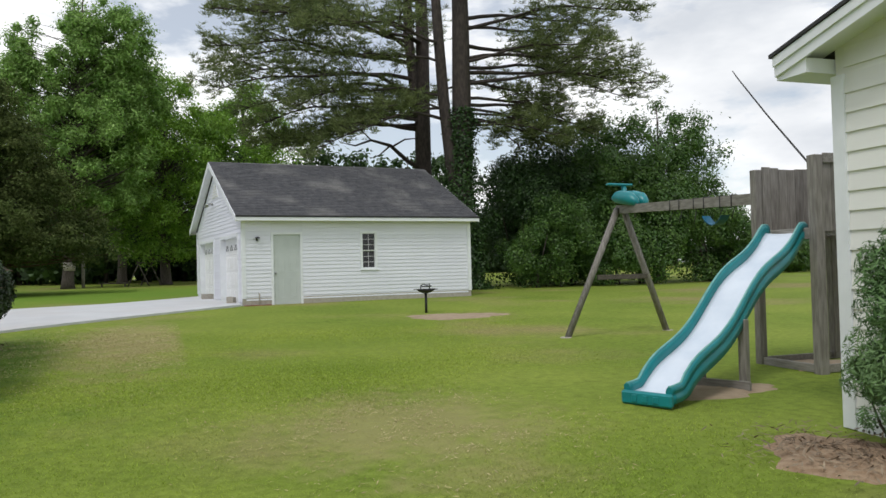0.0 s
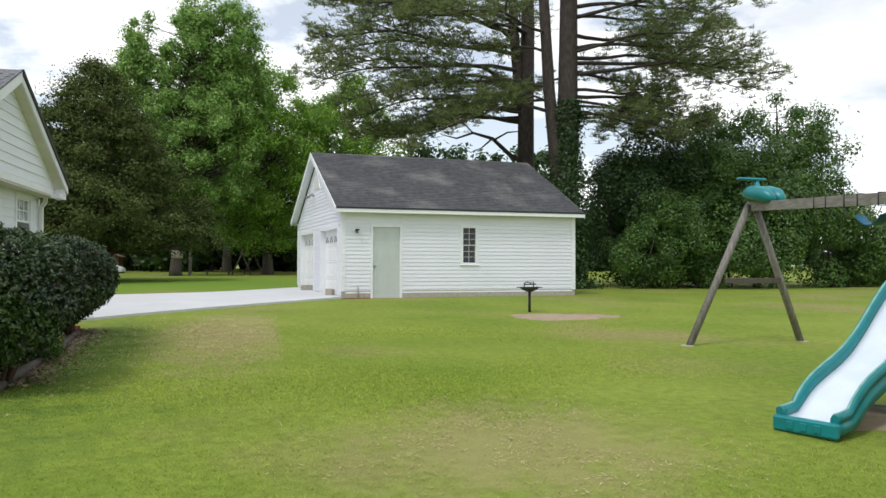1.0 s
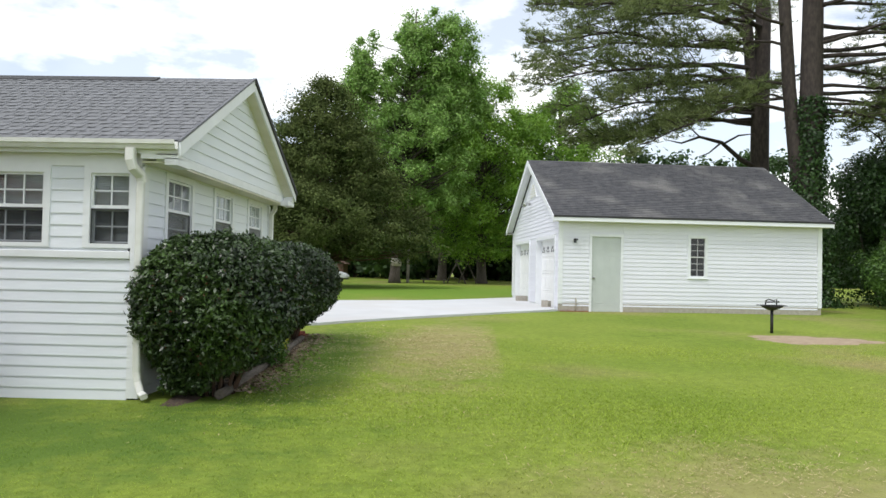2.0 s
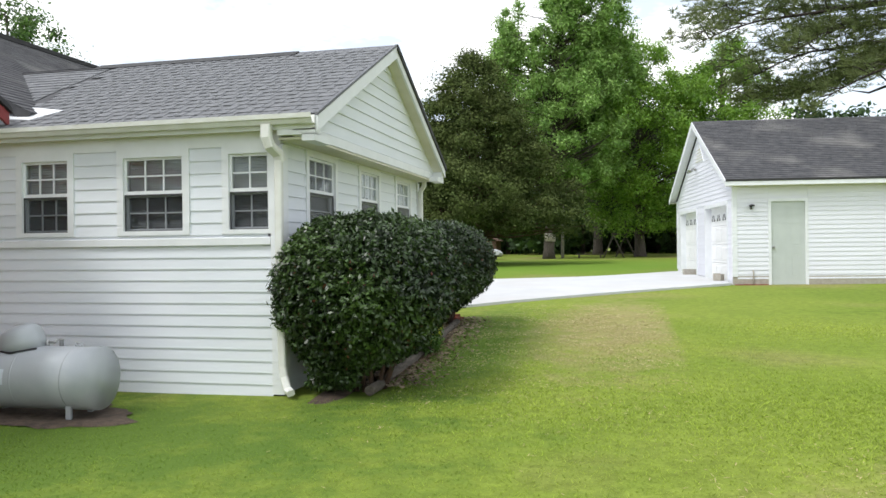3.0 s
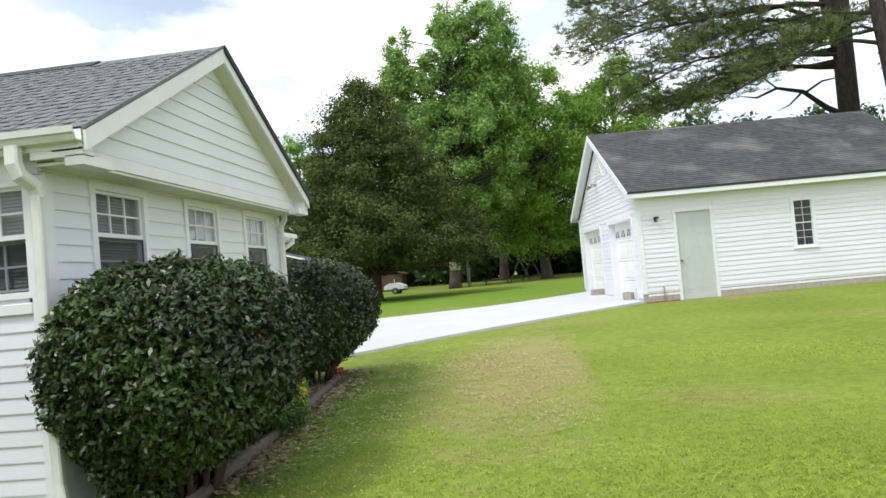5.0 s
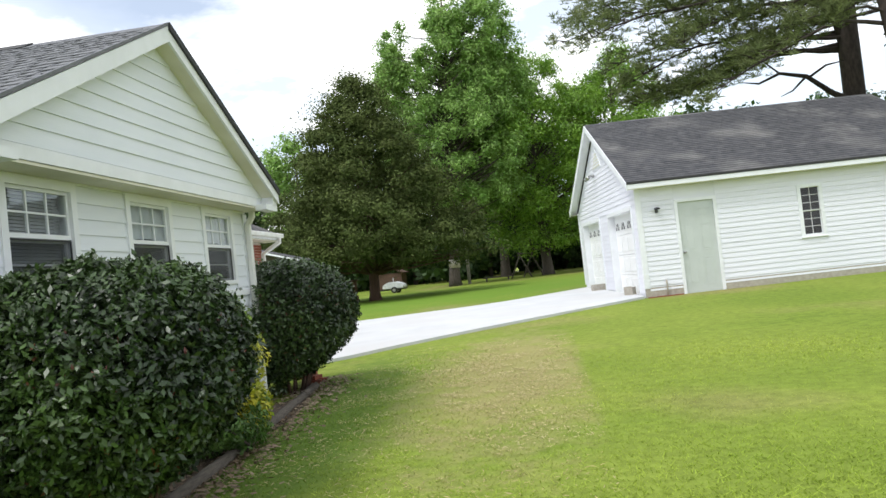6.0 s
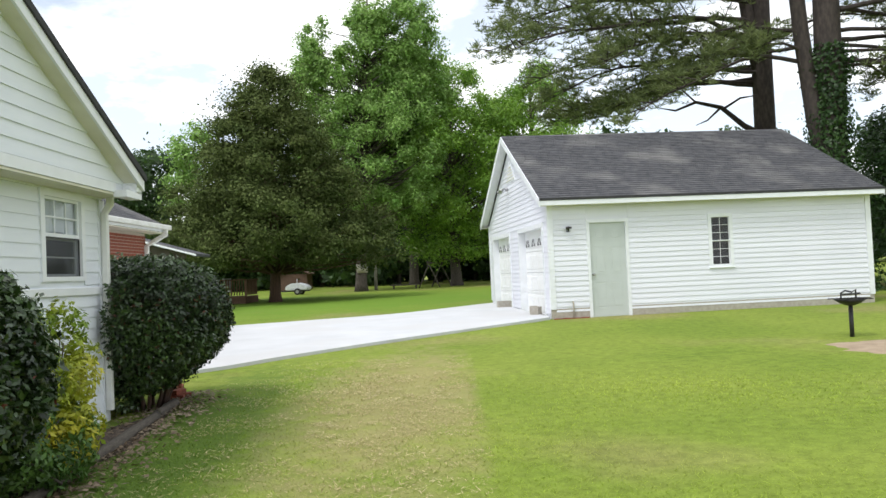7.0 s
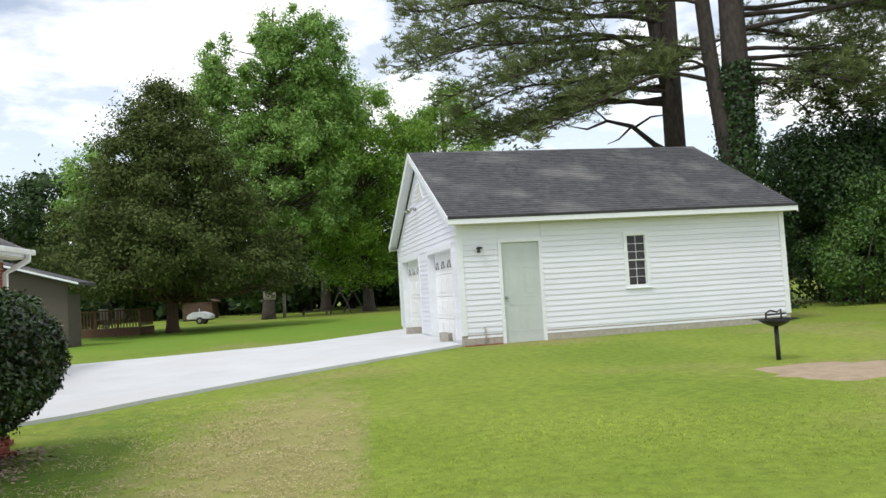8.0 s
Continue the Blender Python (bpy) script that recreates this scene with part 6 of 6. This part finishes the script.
# ---- park grill ----
def park_grill():
    r = root("park_grill", pose(6.48, 19.7, rise(19.7) - 0.02), "dark steel park grill on a single post", "grill")
    part("post", new_tube([(0, 0, -0.1), (0, 0, 0.56)], 0.036, 8), DARK, r)
    bm = bmesh.new()
    tube(bm, [(0, 0, 0.52), (0, 0, 0.56), (0, 0, 0.62)], [0.06, 0.16, 0.25], 12)
    part("fire_box", bm, DARK, r)
    bm = bmesh.new()
    for i in range(9):
        box(bm, -0.26 + i * 0.062, -0.2, 0.63, -0.25 + i * 0.062, 0.2, 0.64)
    for y in (-0.2, 0.19):
        box(bm, -0.27, y, 0.62, 0.27, y + 0.012, 0.632)
    part("grate", bm, DARK, r, "slatted cooking grate")
    bm = bmesh.new()
    tube(bm, [(-0.12, 0.05, 0.64), (-0.12, 0.05, 0.72), (-0.05, 0.05, 0.76), (0.06, 0.05, 0.73), (0.12, 0.05, 0.77), (0.12, 0.05, 0.64)], 0.014, 6)
    tube(bm, [(-0.16, -0.05, 0.70), (0.14, -0.05, 0.71)], 0.016, 6)
    part("handles", bm, DARK, r)


park_grill()


# ---- play set ----
def slide():
    B, T = Vector((4.50, 6.78, 0)), Vector((7.45, 8.05, 0))
    g = rise(7.2)
    d = (T - B).normalized()
    L = (T - B).length
    r = root("slide", pose(B.x, B.y, g, 0, 0, math.degrees(math.atan2(d.y, d.x))), "teal and pale blue wavy plastic slide", "slide")
    n = 44
    def z(s):
        base = 0.12 + (1.74 - 0.12) * max(0.0, (s - 0.07) / 0.88)
        if s > 0.95:
            base = 1.74
        return base + 0.055 * math.sin((s - 0.04) * math.tau * 2.05 + 0.6) * min(1, s * 7) * min(1, (1 - s) * 9)
    S = [i / n for i in range(n + 1)]
    hw = 0.20
    bm = bmesh.new()
    rows = [[bm.verts.new((s * L, y, z(s) + dz)) for y, dz in ((-hw, 0), (-hw * 0.7, -0.012), (0, -0.018), (hw * 0.7, -0.012), (hw, 0), (hw, -0.03), (-hw, -0.03))] for s in S]
    for a, b in zip(rows, rows[1:]):
        for k in range(7):
            f = bm.faces.new((a[k], b[k], b[(k + 1) % 7], a[(k + 1) % 7]))
            f.smooth = k < 4
    bm.faces.new(rows[0]), bm.faces.new(rows[-1][::-1])
    bmesh.ops.recalc_face_normals(bm, faces=bm.faces[:])
    part("bed", bm, CHUTE, r, "pale blue-white sliding bed")
    for s_ in (-1, 1):
        bm = bmesh.new()
        prof = [(hw, -0.06), (hw + 0.004, 0.06), (hw + 0.02, 0.10), (hw + 0.055, 0.105), (hw + 0.075, 0.085), (hw + 0.075, 0.03), (hw + 0.06, 0.015), (hw + 0.085, -0.01), (hw + 0.085, -0.11), (hw + 0.05, -0.12), (hw, -0.06)][:-1]
        rows = []
        for s in S:
            fade = 0.75 if s < 0.08 else 1.0
            rows.append([bm.verts.new((s * L, s_ * y, z(s) + dz * fade)) for y, dz in prof])
        m_ = len(prof)
        for a, b in zip(rows, rows[1:]):
            for k in range(m_):
                bm.faces.new((a[k], b[k], b[(k + 1) % m_], a[(k + 1) % m_])).smooth = True
        bm.faces.new(rows[0]), bm.faces.new(rows[-1][::-1])
        bmesh.ops.recalc_face_normals(bm, faces=bm.faces[:])
        side = part("side_wall", bm, TEAL, r, "teal moulded side wall")
        bm = bmesh.new()
        tube(bm, [(s * L, s_ * (hw + 0.038), z(s) + 0.108 * (0.75 if s < 0.08 else 1)) for s in S], 0.012, 6)
        part("rim", bm, TEAL_EDGE, side, "pale teal rim")
    bm = bmesh.new()
    box(bm, -0.05, -hw - 0.085, 0.0, 0.02, hw + 0.085, 0.135, bevel=0.02)
    for y in (-0.12, 0.0, 0.12):
        box(bm, -0.06, y - 0.03, 0.035, -0.045, y + 0.03, 0.10, bevel=0.004)
    part("toe", bm, TEAL, r, "teal moulded slide toe")
    s = 0.46
    for y in (-0.26, 0.26):
        part("leg", new_box(s * L - 0.04, y - 0.045, -0.05, s * L + 0.05, y + 0.045, z(s) - 0.06, bevel=0.006), WOOD, r, "weathered wooden prop")
    part("foot_plank", new_box(s * L - 0.09, -0.36, 0.0, s * L - 0.04, 0.36, 0.1, bevel=0.006), WOOD_H, r)


slide()


def play_tower():
    x0, x1, y0, y1 = 7.5, 8.75, 7.6, 8.62
    g = rise(8.2)
    r = root("play_tower", pose(0, 0, g), "weathered grey wooden play tower with plank rails", "play tower")
    for x, y, h, w in ((x0, y1, 2.58, 0.055), (x0, y0, 2.64, 0.065), (x1, y1, 2.55, 0.055), (x1, y0, 2.6, 0.055)):
        part("post", new_box(x - w, y - w, -0.1, x + w, y + w, h, bevel=0.008), WOOD, r)
    bm = new_box(x0 - 0.06, y0 + 0.07, 1.62, x0 - 0.02, y1 - 0.06, 1.76, bevel=0.005)
    part("joist", bm, WOOD_H, r)
    for i in range(9):
        a = x0 + 0.02 + i * 0.137
        part("deck_board", new_box(a, y0 + 0.07, 1.70, a + 0.13, y1 - 0.06, 1.735), WOOD_H, r)
    rng = random.Random(8)
    for y in (y1, y0):
        part("rail", new_box(x0 + 0.07, y - 0.02, 2.32, x1 - 0.06, y + 0.02, 2.42), WOOD_H, r)
        part("rail", new_box(x0 + 0.07, y - 0.02, 1.66, x1 - 0.06, y + 0.02, 1.76), WOOD_H, r)
        for i in range(8):
            a = x0 + 0.075 + i * 0.138
            yy = y - 0.042
            part("plank", new_box(a, yy, 1.72 + rng.uniform(-0.01, 0.01), a + 0.13, yy + 0.02, 2.60 + rng.uniform(-0.02, 0.02)), WOOD, r)
    for i in range(7):
        b = y0 + 0.09 + i * 0.135
        part("plank", new_box(x1 + 0.056, b, 1.72, x1 + 0.076, b + 0.128, 2.5 + rng.uniform(-0.02, 0.02)), WOOD, r)
    part("cap_rail", new_box(x0 + 0.07, y0 - 0.075, 2.54, x1, y0 - 0.045, 2.66, bevel=0.005), WOOD_H, r)
    part("base_board", new_box(x0 - 0.03, y0 + 0.07, 0.0, x0 + 0.02, y1 - 0.06, 0.10, bevel=0.006), WOOD_H, r)
    part("base_board", new_box(x0 + 0.07, y1 - 0.02, 0.0, x1 - 0.06, y1 + 0.02, 0.10, bevel=0.006), WOOD_H, r)
    part("base_board", new_box(x0 + 0.07, y0 - 0.02, 0.0, x1 - 0.06, y0 + 0.02, 0.10, bevel=0.006), WOOD_H, r)
    tagged(obj("flag_pole", new_tube([(7.86, 7.78, g + 2.2), (7.82, 8.0, g + 2.58), (7.6, 8.48, g + 3.3), (7.43, 8.83, g + 3.87), (7.4, 8.88, g + 3.97)], [0.016, 0.014, 0.011, 0.009, 0.006], 7), DARK),
           "thin bare leaning pole strapped to the play tower", "pole")


play_tower()


def swing_set():
    g = rise(12.8)
    apex = Vector((8.0, 12.75, 2.28))
    end = Vector((7.6, 8.66, 2.20 - 0.09))
    r = root("swing_set", pose(0, 0, g), "weathered wooden swing frame with hanging swings", "swing set")
    bm = bmesh.new()
    d = (end - apex).normalized()
    up, sd = Vector((0, 0, 1)), d.cross(Vector((0, 0, 1))).normalized()
    vs = [bm.verts.new(p + sd * a * 0.045 + up * b * 0.075) for p in (apex - d * 0.1, end) for a, b in ((-1, -1), (1, -1), (1, 1), (-1, 1))]
    for f in ((0, 1, 2, 3), (7, 6, 5, 4), (0, 4, 5, 1), (1, 5, 6, 2), (2, 6, 7, 3), (3, 7, 4, 0)):
        bm.faces.new([vs[i] for i in f])
    bmesh.ops.recalc_face_normals(bm, faces=bm.faces[:])
    part("beam", bm, WOOD_H, r, "heavy grey top beam")
    for fx, fy in ((6.75, 12.65), (9.05, 12.9)):
        s = Vector((fx, fy, -0.08))
        e = apex + Vector((0.06 if fx > 8 else -0.06, 0, 0.02))
        bm = bmesh.new()
        tube(bm, [s, e], 0.062, 4)
        part("leg", bm, WOOD, r)
        tagged(part("footing", new_tube([(fx, fy, -0.03), (fx, fy, 0.012)], [0.11, 0.10], 10), BLOCK, r), "")
    part("brace", new_box(7.45, 12.68, 1.0, 8.5, 12.72, 1.09, bevel=0.005), TIMBER, r, "dark weathered cross brace")
    for k in range(3):
        f = 0.45 + 0.17 * k
        p = apex.lerp(end, f)
        for q in (0, 0.28):
            bm = bmesh.new()
            c = p + d * q
            tube(bm, [c + up * 0.08 + sd * 0.05, c + up * 0.085 - sd * 0.05, c - up * 0.09 - sd * 0.052, c - up * 0.09 + sd * 0.052, c + up * 0.08 + sd * 0.05], 0.008, 5)
            tube(bm, [c - up * 0.09, c - up * (0.25 + 0.08 * math.sin(k * 2 + q * 9)) + sd * 0.05], 0.006, 5)
            part("chain", bm, DARK, r, "dark hanger and chain")
    p = apex.lerp(end, 0.70)
    bm = bmesh.new()
    pts = [p + d * t - up * (0.20 + 0.13 * (1 - (2 * t / 0.5 - 1) ** 2)) + sd * 0.05 for t in np.linspace(0, 0.5, 9)]
    rows = [[bm.verts.new(q + sd * a) for a in (-0.07, 0.07)] for q in pts]
    low = [[bm.verts.new(q + sd * a - up * 0.012) for a in (-0.07, 0.07)] for q in pts]
    for i in range(8):
        bm.faces.new((rows[i][0], rows[i][1], rows[i + 1][1], rows[i + 1][0])), bm.faces.new((low[i][0], low[i + 1][0], low[i + 1][1], low[i][1]))
        for a in (0, 1):
            bm.faces.new((rows[i][a], rows[i + 1][a], low[i + 1][a], low[i][a]))
    bmesh.ops.recalc_face_normals(bm, faces=bm.faces[:])
    part("swing_seat", bm, BLUE, r, "blue rubber strap swing seat tied up under the beam")
    # moulded glider slung over the beam's end
    t = root("toy_glider", pose(8.0, 12.6, g + 2.42, 0, 0, -84), "teal plastic glider seat thrown over the beam", "toy")
    for v, n_, w in ((-0.15, 0.02, 1.0), (0.14, -0.06, 1.12)):
        bm = bmesh.new()
        tube(bm, [(-0.16 + n_, v, 0.06), (-0.02 + n_, v, 0.07), (0.16 + n_, v, 0.05), (0.34 + n_, v, 0.01), (0.46 + n_, v * 0.9, -0.05), (0.52 + n_, v * 0.85, -0.08)],
             [0.04, 0.11 * w, 0.125 * w, 0.12 * w, 0.08 * w, 0.03], 14)
        for q in bm.faces:
            q.smooth = True
        part("seat_lobe", bm, TEAL, t, "rounded teal seat shell")
    part("saddle", new_box(-0.12, -0.1, -0.03, 0.3, 0.1, 0.05, bevel=0.03), TEAL, t)
    part("stem", new_tube([(-0.05, 0.06, 0.08), (-0.1, 0.08, 0.2), (-0.12, 0.08, 0.30)], [0.07, 0.05, 0.045], 10), TEAL, t)
    part("handle_bar", new_box(-0.16, -0.30, 0.29, -0.06, 0.26, 0.335, bevel=0.018), TEAL, t, "flat teal handle bar")
    part("foot_bar", new_box(-0.14, -0.05, 0.17, -0.07, 0.28, 0.205, bevel=0.014), TEAL, t)


swing_set()


# ---- far lawn ----
def far_pole():
    bm = new_tube([(0, 0, -0.2), (0.03, 0, 2.5), (0.08, 0, 5.0)], [0.11, 0.10, 0.085], 10)
    tagged(obj("wooden_pole", bm, WOOD, None, pose(-4.95, 59.5, rise(59.5))), "plain weathered wooden pole under the trees", "pole")


far_pole()


def yard_swing():
    y = 60.5
    r = root("yard_swing", pose(-2.0, y, rise(y)), "rustic dark timber swing frame on the far lawn", "swing")
    for x, v in ((0.55, 0.0), (1.35, 1.7)):
        for s in (-1, 1):
            part("leg", new_tube([(x + s * 0.72, v, -0.05), (x - s * 0.08, v, 1.75)], 0.045, 7), TIMBER, r)
    part("beam", new_tube([(0.45, -0.2, 1.66), (1.45, 1.9, 1.66)], 0.05, 8), TIMBER, r)
    part("bench", new_box(-2.1, -0.3, 0.22, -0.15, 0.2, 0.29, bevel=0.01), TIMBER, r, "low dark wooden bench seat")
    part("bench_foot", new_box(-1.9, -0.25, -0.05, -1.8, 0.15, 0.22), TIMBER, r)
    part("bench_foot", new_box(-0.4, -0.25, -0.05, -0.3, 0.15, 0.22), TIMBER, r)


yard_swing()


def trailer():
    y = 57.0
    WHITE = mat("white_cover", (0.62, 0.64, 0.66), (0.5, 0.52, 0.55), 6, 0.5, bump=0.2)
    r = root("trailer", pose(-9.6, y, rise(y), 0, 0, -6) @ Matrix.Scale(0.74, 4), "small white covered trailer parked under the trees", "trailer")
    bm = bmesh.new()
    prism(bm, [(-0.95, 0.4), (0.95, 0.4), (1.0, 0.62), (0.75, 0.82), (0.2, 1.0), (-0.45, 0.98), (-0.85, 0.8), (-1.0, 0.6)], -0.6, 0.6, 1)
    bmesh.ops.bevel(bm, geom=bm.edges[:], offset=0.05, segments=2, affect="EDGES")
    part("body", bm, WHITE, r)
    part("chassis", new_box(-1.3, -0.5, 0.28, 0.9, 0.5, 0.38), DARK, r)
    for s in (-0.62, 0.62):
        w = part("wheel", new_tube([(0.1, s - 0.08, 0.28), (0.1, s + 0.08, 0.28)], 0.28, 16), DARK, r)
        part("rim", new_tube([(0.1, s - 0.085, 0.28), (0.1, s + 0.085, 0.28)], 0.14, 12), STEEL, w)
    part("drawbar", new_tube([(-1.25, 0, 0.33), (-1.9, 0, 0.38)], 0.04, 6), DARK, r)
    part("mast", new_tube([(-0.1, 0, 0.95), (-0.1, 0, 1.35)], 0.03, 6), WHITE, r)


trailer()


def red_shed():
    y = 70.0
    r = root("red_shed", pose(-12.5, y, rise(y)), "low red-brown shed in the trees", "shed")
    part("wall", new_box(-1.1, 0, 0, 1.1, 2.4, 1.3), BARK_RED, r)
    bm = bmesh.new()
    prism(bm, [(-1.3, 1.25), (0, 1.8), (1.3, 1.25), (1.3, 1.33), (0, 1.88), (-1.3, 1.33)], -0.2, 2.6, 1)
    part("roof", bm, BARK_RED, r)


red_shed()


def deck():
    y = 45.0
    DECK = mat("brown_deck_wood", (0.20, 0.11, 0.07), (0.13, 0.075, 0.05), 6, 0.85, bump=0.3, stretched=(5, 5, 0.8), vary=0.2)
    r = root("deck", pose(-12.7, y, rise(y)), "brown wooden deck with a slatted railing", "deck")
    part("platform", new_box(0, 0, 0.0, 2.9, 2.4, 0.35), DECK, r)
    part("top_rail", new_box(-0.05, -0.05, 1.12, 2.95, 0.08, 1.18), DECK, r)
    for i in range(4):
        part("post", new_box(i * 0.95, -0.02, 0.35, i * 0.95 + 0.09, 0.07, 1.12), DECK, r)
    for i in range(22):
        part("baluster", new_box(0.1 + i * 0.13, 0.0, 0.4, 0.15 + i * 0.13, 0.04, 1.12), DECK, r)
    for i in range(10):
        part("baluster", new_box(2.86, 0.2 + i * 0.22, 0.4, 2.9, 0.25 + i * 0.22, 1.12), DECK, r)
    part("side_rail", new_box(2.84, 0.08, 1.12, 2.95, 2.4, 1.18), DECK, r)
    for x in (0.9, 1.6):
        c = root("deck_chair", pose(-12.7 + x, y + 1.2, rise(y) + 0.35), "pale metal chair standing on the deck", "chair", "chairs on the deck")
        part("seat", new_box(-0.22, -0.22, 0.4, 0.22, 0.22, 0.44, bevel=0.01), STEEL, c)
        part("backrest", new_box(-0.22, 0.2, 0.44, 0.22, 0.24, 0.9, bevel=0.01), STEEL, c)
        for a in (-0.2, 0.17):
            for b in (-0.2, 0.17):
                part("leg", new_box(a, b, 0, a + 0.03, b + 0.03, 0.4), STEEL, c)


deck()
shrub("evergreen_bush", -13.9, 50.5, [(0, 0, 1.1, 1.1, 1.0, 1.2), (-1.2, 0.3, 1.3, 1.2, 1.0, 1.4)], 9000, 0.13, L_IVY, "dark rounded evergreen bush beside the deck", 48)


def outbuilding():
    y = 36.5
    g = rise(y)
    r = root("outbuilding", pose(-9.3, y, g + 0.1), "low dark brown outbuilding with a white roof edge", "building")
    k = 0.30
    part("wall", new_box(-8.0, 0, -0.2, -0.5, 1.2, 1.75), TIMBER, r, "dark brown wall")
    bm = bmesh.new()
    prism(bm, [(-8.4, 2.02 + 8.4 * k), (0, 2.02), (0, 2.12), (-8.4, 2.12 + 8.4 * k)], -0.4, 1.4, 1)
    part("roof", bm, SHINGLE_OLD, r)
    bm = bmesh.new()
    prism(bm, [(-8.4, 2.03 + 8.4 * k), (0.02, 2.03), (0.02, 2.10), (-8.4, 2.10 + 8.4 * k)], -0.43, -0.4, 1)
    part("rake_board", bm, TRIM, r, "white roof edge")
    bm = bmesh.new()
    prism(bm, [(-8.0, 1.75), (-0.5, 1.75), (-0.5, 2.0 + 0.4 * k), (-8.0, 2.0 + 7.9 * k)], 0, 0.1, 1)
    part("gable", bm, TIMBER, r)


outbuilding()


# ---- grass blades on the near lawn ----
def grass():
    rng = np.random.default_rng(12)
    n = 480000
    # denser towards the walk
    y = 2.0 + 19.2 * rng.random(n) ** 1.4
    x = -7.0 + rng.random(n) * (10.8 + 0.34 * y)
    bare = ((x - 6.75) / 1.35) ** 2 + ((y - 18.25) / 0.85) ** 2 < 1
    bare |= ((x + 5.3) / 0.75) ** 2 + ((y - 9.0) / 0.42) ** 2 < 1
    bare |= ((x - 4.75) / 0.55) ** 2 + ((y - 4.55) / 0.65) ** 2 < 1
    bare |= (x < -2.6) & (y > 9.9)
    bare |= (x < -3.3) & (y > 10.0)
    bare |= (x > 5.2) & (y < 5.4)
    thin = np.array([noise.noise((a * 0.5, b * 0.5, 1.7)) for a, b in zip(x, y)])
    fade = np.clip((21.0 - y) / 9.0, 0, 1) * np.clip((y - 2.0) / 1.5, 0, 1) * np.clip((x + 7.2) / 1.2, 0, 1) * np.clip((3.5 + 0.34 * y - (x - 0.2)) / 3.0, 0, 1)
    keep = ~bare & (rng.random(n) < fade * (0.85 + 0.25 * thin))
    x, y, fade = x[keep], y[keep], fade[keep]
    n = len(x)
    z = 0.021 * np.clip(y, 0, 27) - 0.05 * np.exp(-((x + 5.2) / 2.4) ** 2 - ((y - 9.4) / 1.7) ** 2)
    h = 0.008 + 0.016 * rng.random(n) ** 2
    h *= 0.45 + 0.55 * fade
    a, w = rng.uniform(0, math.tau, n), 0.0026 + 0.002 * rng.random(n) + 0.00026 * y
    lx, ly = rng.normal(0, 2.0, n) * h, rng.normal(0, 2.0, n) * h
    v = np.empty((n, 3, 3))
    v[:, 0] = np.stack([x - w * np.cos(a), y - w * np.sin(a), z - 0.01], 1)
    v[:, 1] = np.stack([x + w * np.cos(a), y + w * np.sin(a), z - 0.01], 1)
    v[:, 2] = np.stack([x + lx, y + ly, z + h], 1)
    me = bpy.data.meshes.new("grass")
    me.vertices.add(3 * n)
    me.vertices.foreach_set("co", v.astype(np.float32).ravel())
    me.loops.add(3 * n)
    me.loops.foreach_set("vertex_index", np.arange(3 * n, dtype=np.int32))
    me.polygons.add(n)
    me.polygons.foreach_set("loop_start", np.arange(0, 3 * n, 3, dtype=np.int32))
    me.polygons.foreach_set("loop_total", np.full(n, 3, dtype=np.int32))
    me.update(calc_edges=True)
    tagged(obj("grass", me, BLADE), "short mown grass blades", "grass", kind="stuff")


grass()


def thatch():
    rng = np.random.default_rng(14)
    c = []
    for cx, cy, sx, sy, n in ((-0.7, 15.8, 0.85, 2.7, 26000), (2.1, 6.9, 0.8, 1.1, 5000), (-2.35, 14.0, 0.35, 2.2, 3000)):
        q = np.stack([cx + rng.normal(size=n) * sx, cy + rng.normal(size=n) * sy], 1)
        clot = np.array([noise.noise((a * 1.6, b * 1.6, 4.0)) + 0.6 * noise.noise((a * 5, b * 5, 9.0)) for a, b in q])
        c.append(q[(clot > -0.12) & ((q[:, 0] < 0.36) | (cy < 10)) & (q[:, 1] < 19.4)])
    c = np.concatenate(c)
    c = np.column_stack([c, 0.021 * c[:, 1] + 0.014 + 0.012 * rng.random(len(c))])
    L_STRAW = leaf_mat("dry_straw", (0.40, 0.33, 0.17), (0.56, 0.48, 0.29), 0.8, 0.2, 0.3, 0.1)
    me = leaf_mesh("thatch", c, 0.042 * (0.5 + rng.random(len(c))), rng, 0.13, out=np.tile([0, 0, 2.5], (len(c), 1)))
    tagged(obj("dry_thatch", me, L_STRAW), "pale dry straw lying in the worn lawn", "straw", kind="stuff")


thatch()

# ---- single bricks and shingles ----
brickwork(near_brick, 0.0, 1.42, 0.05, 2.6, True, 7)
shingle_slope(slope_s, pose(2.15, 0, 0), RX1 - RX0 - 2.15, run_s, PITCH_S, 0.15, 0.29, SHINGLE_ROW, True, 8)
shingle_slope(slope_s, Matrix(), 2.15, run_s, PITCH_S, 0.15, 0.13, SHINGLE_ROW, False, 9)
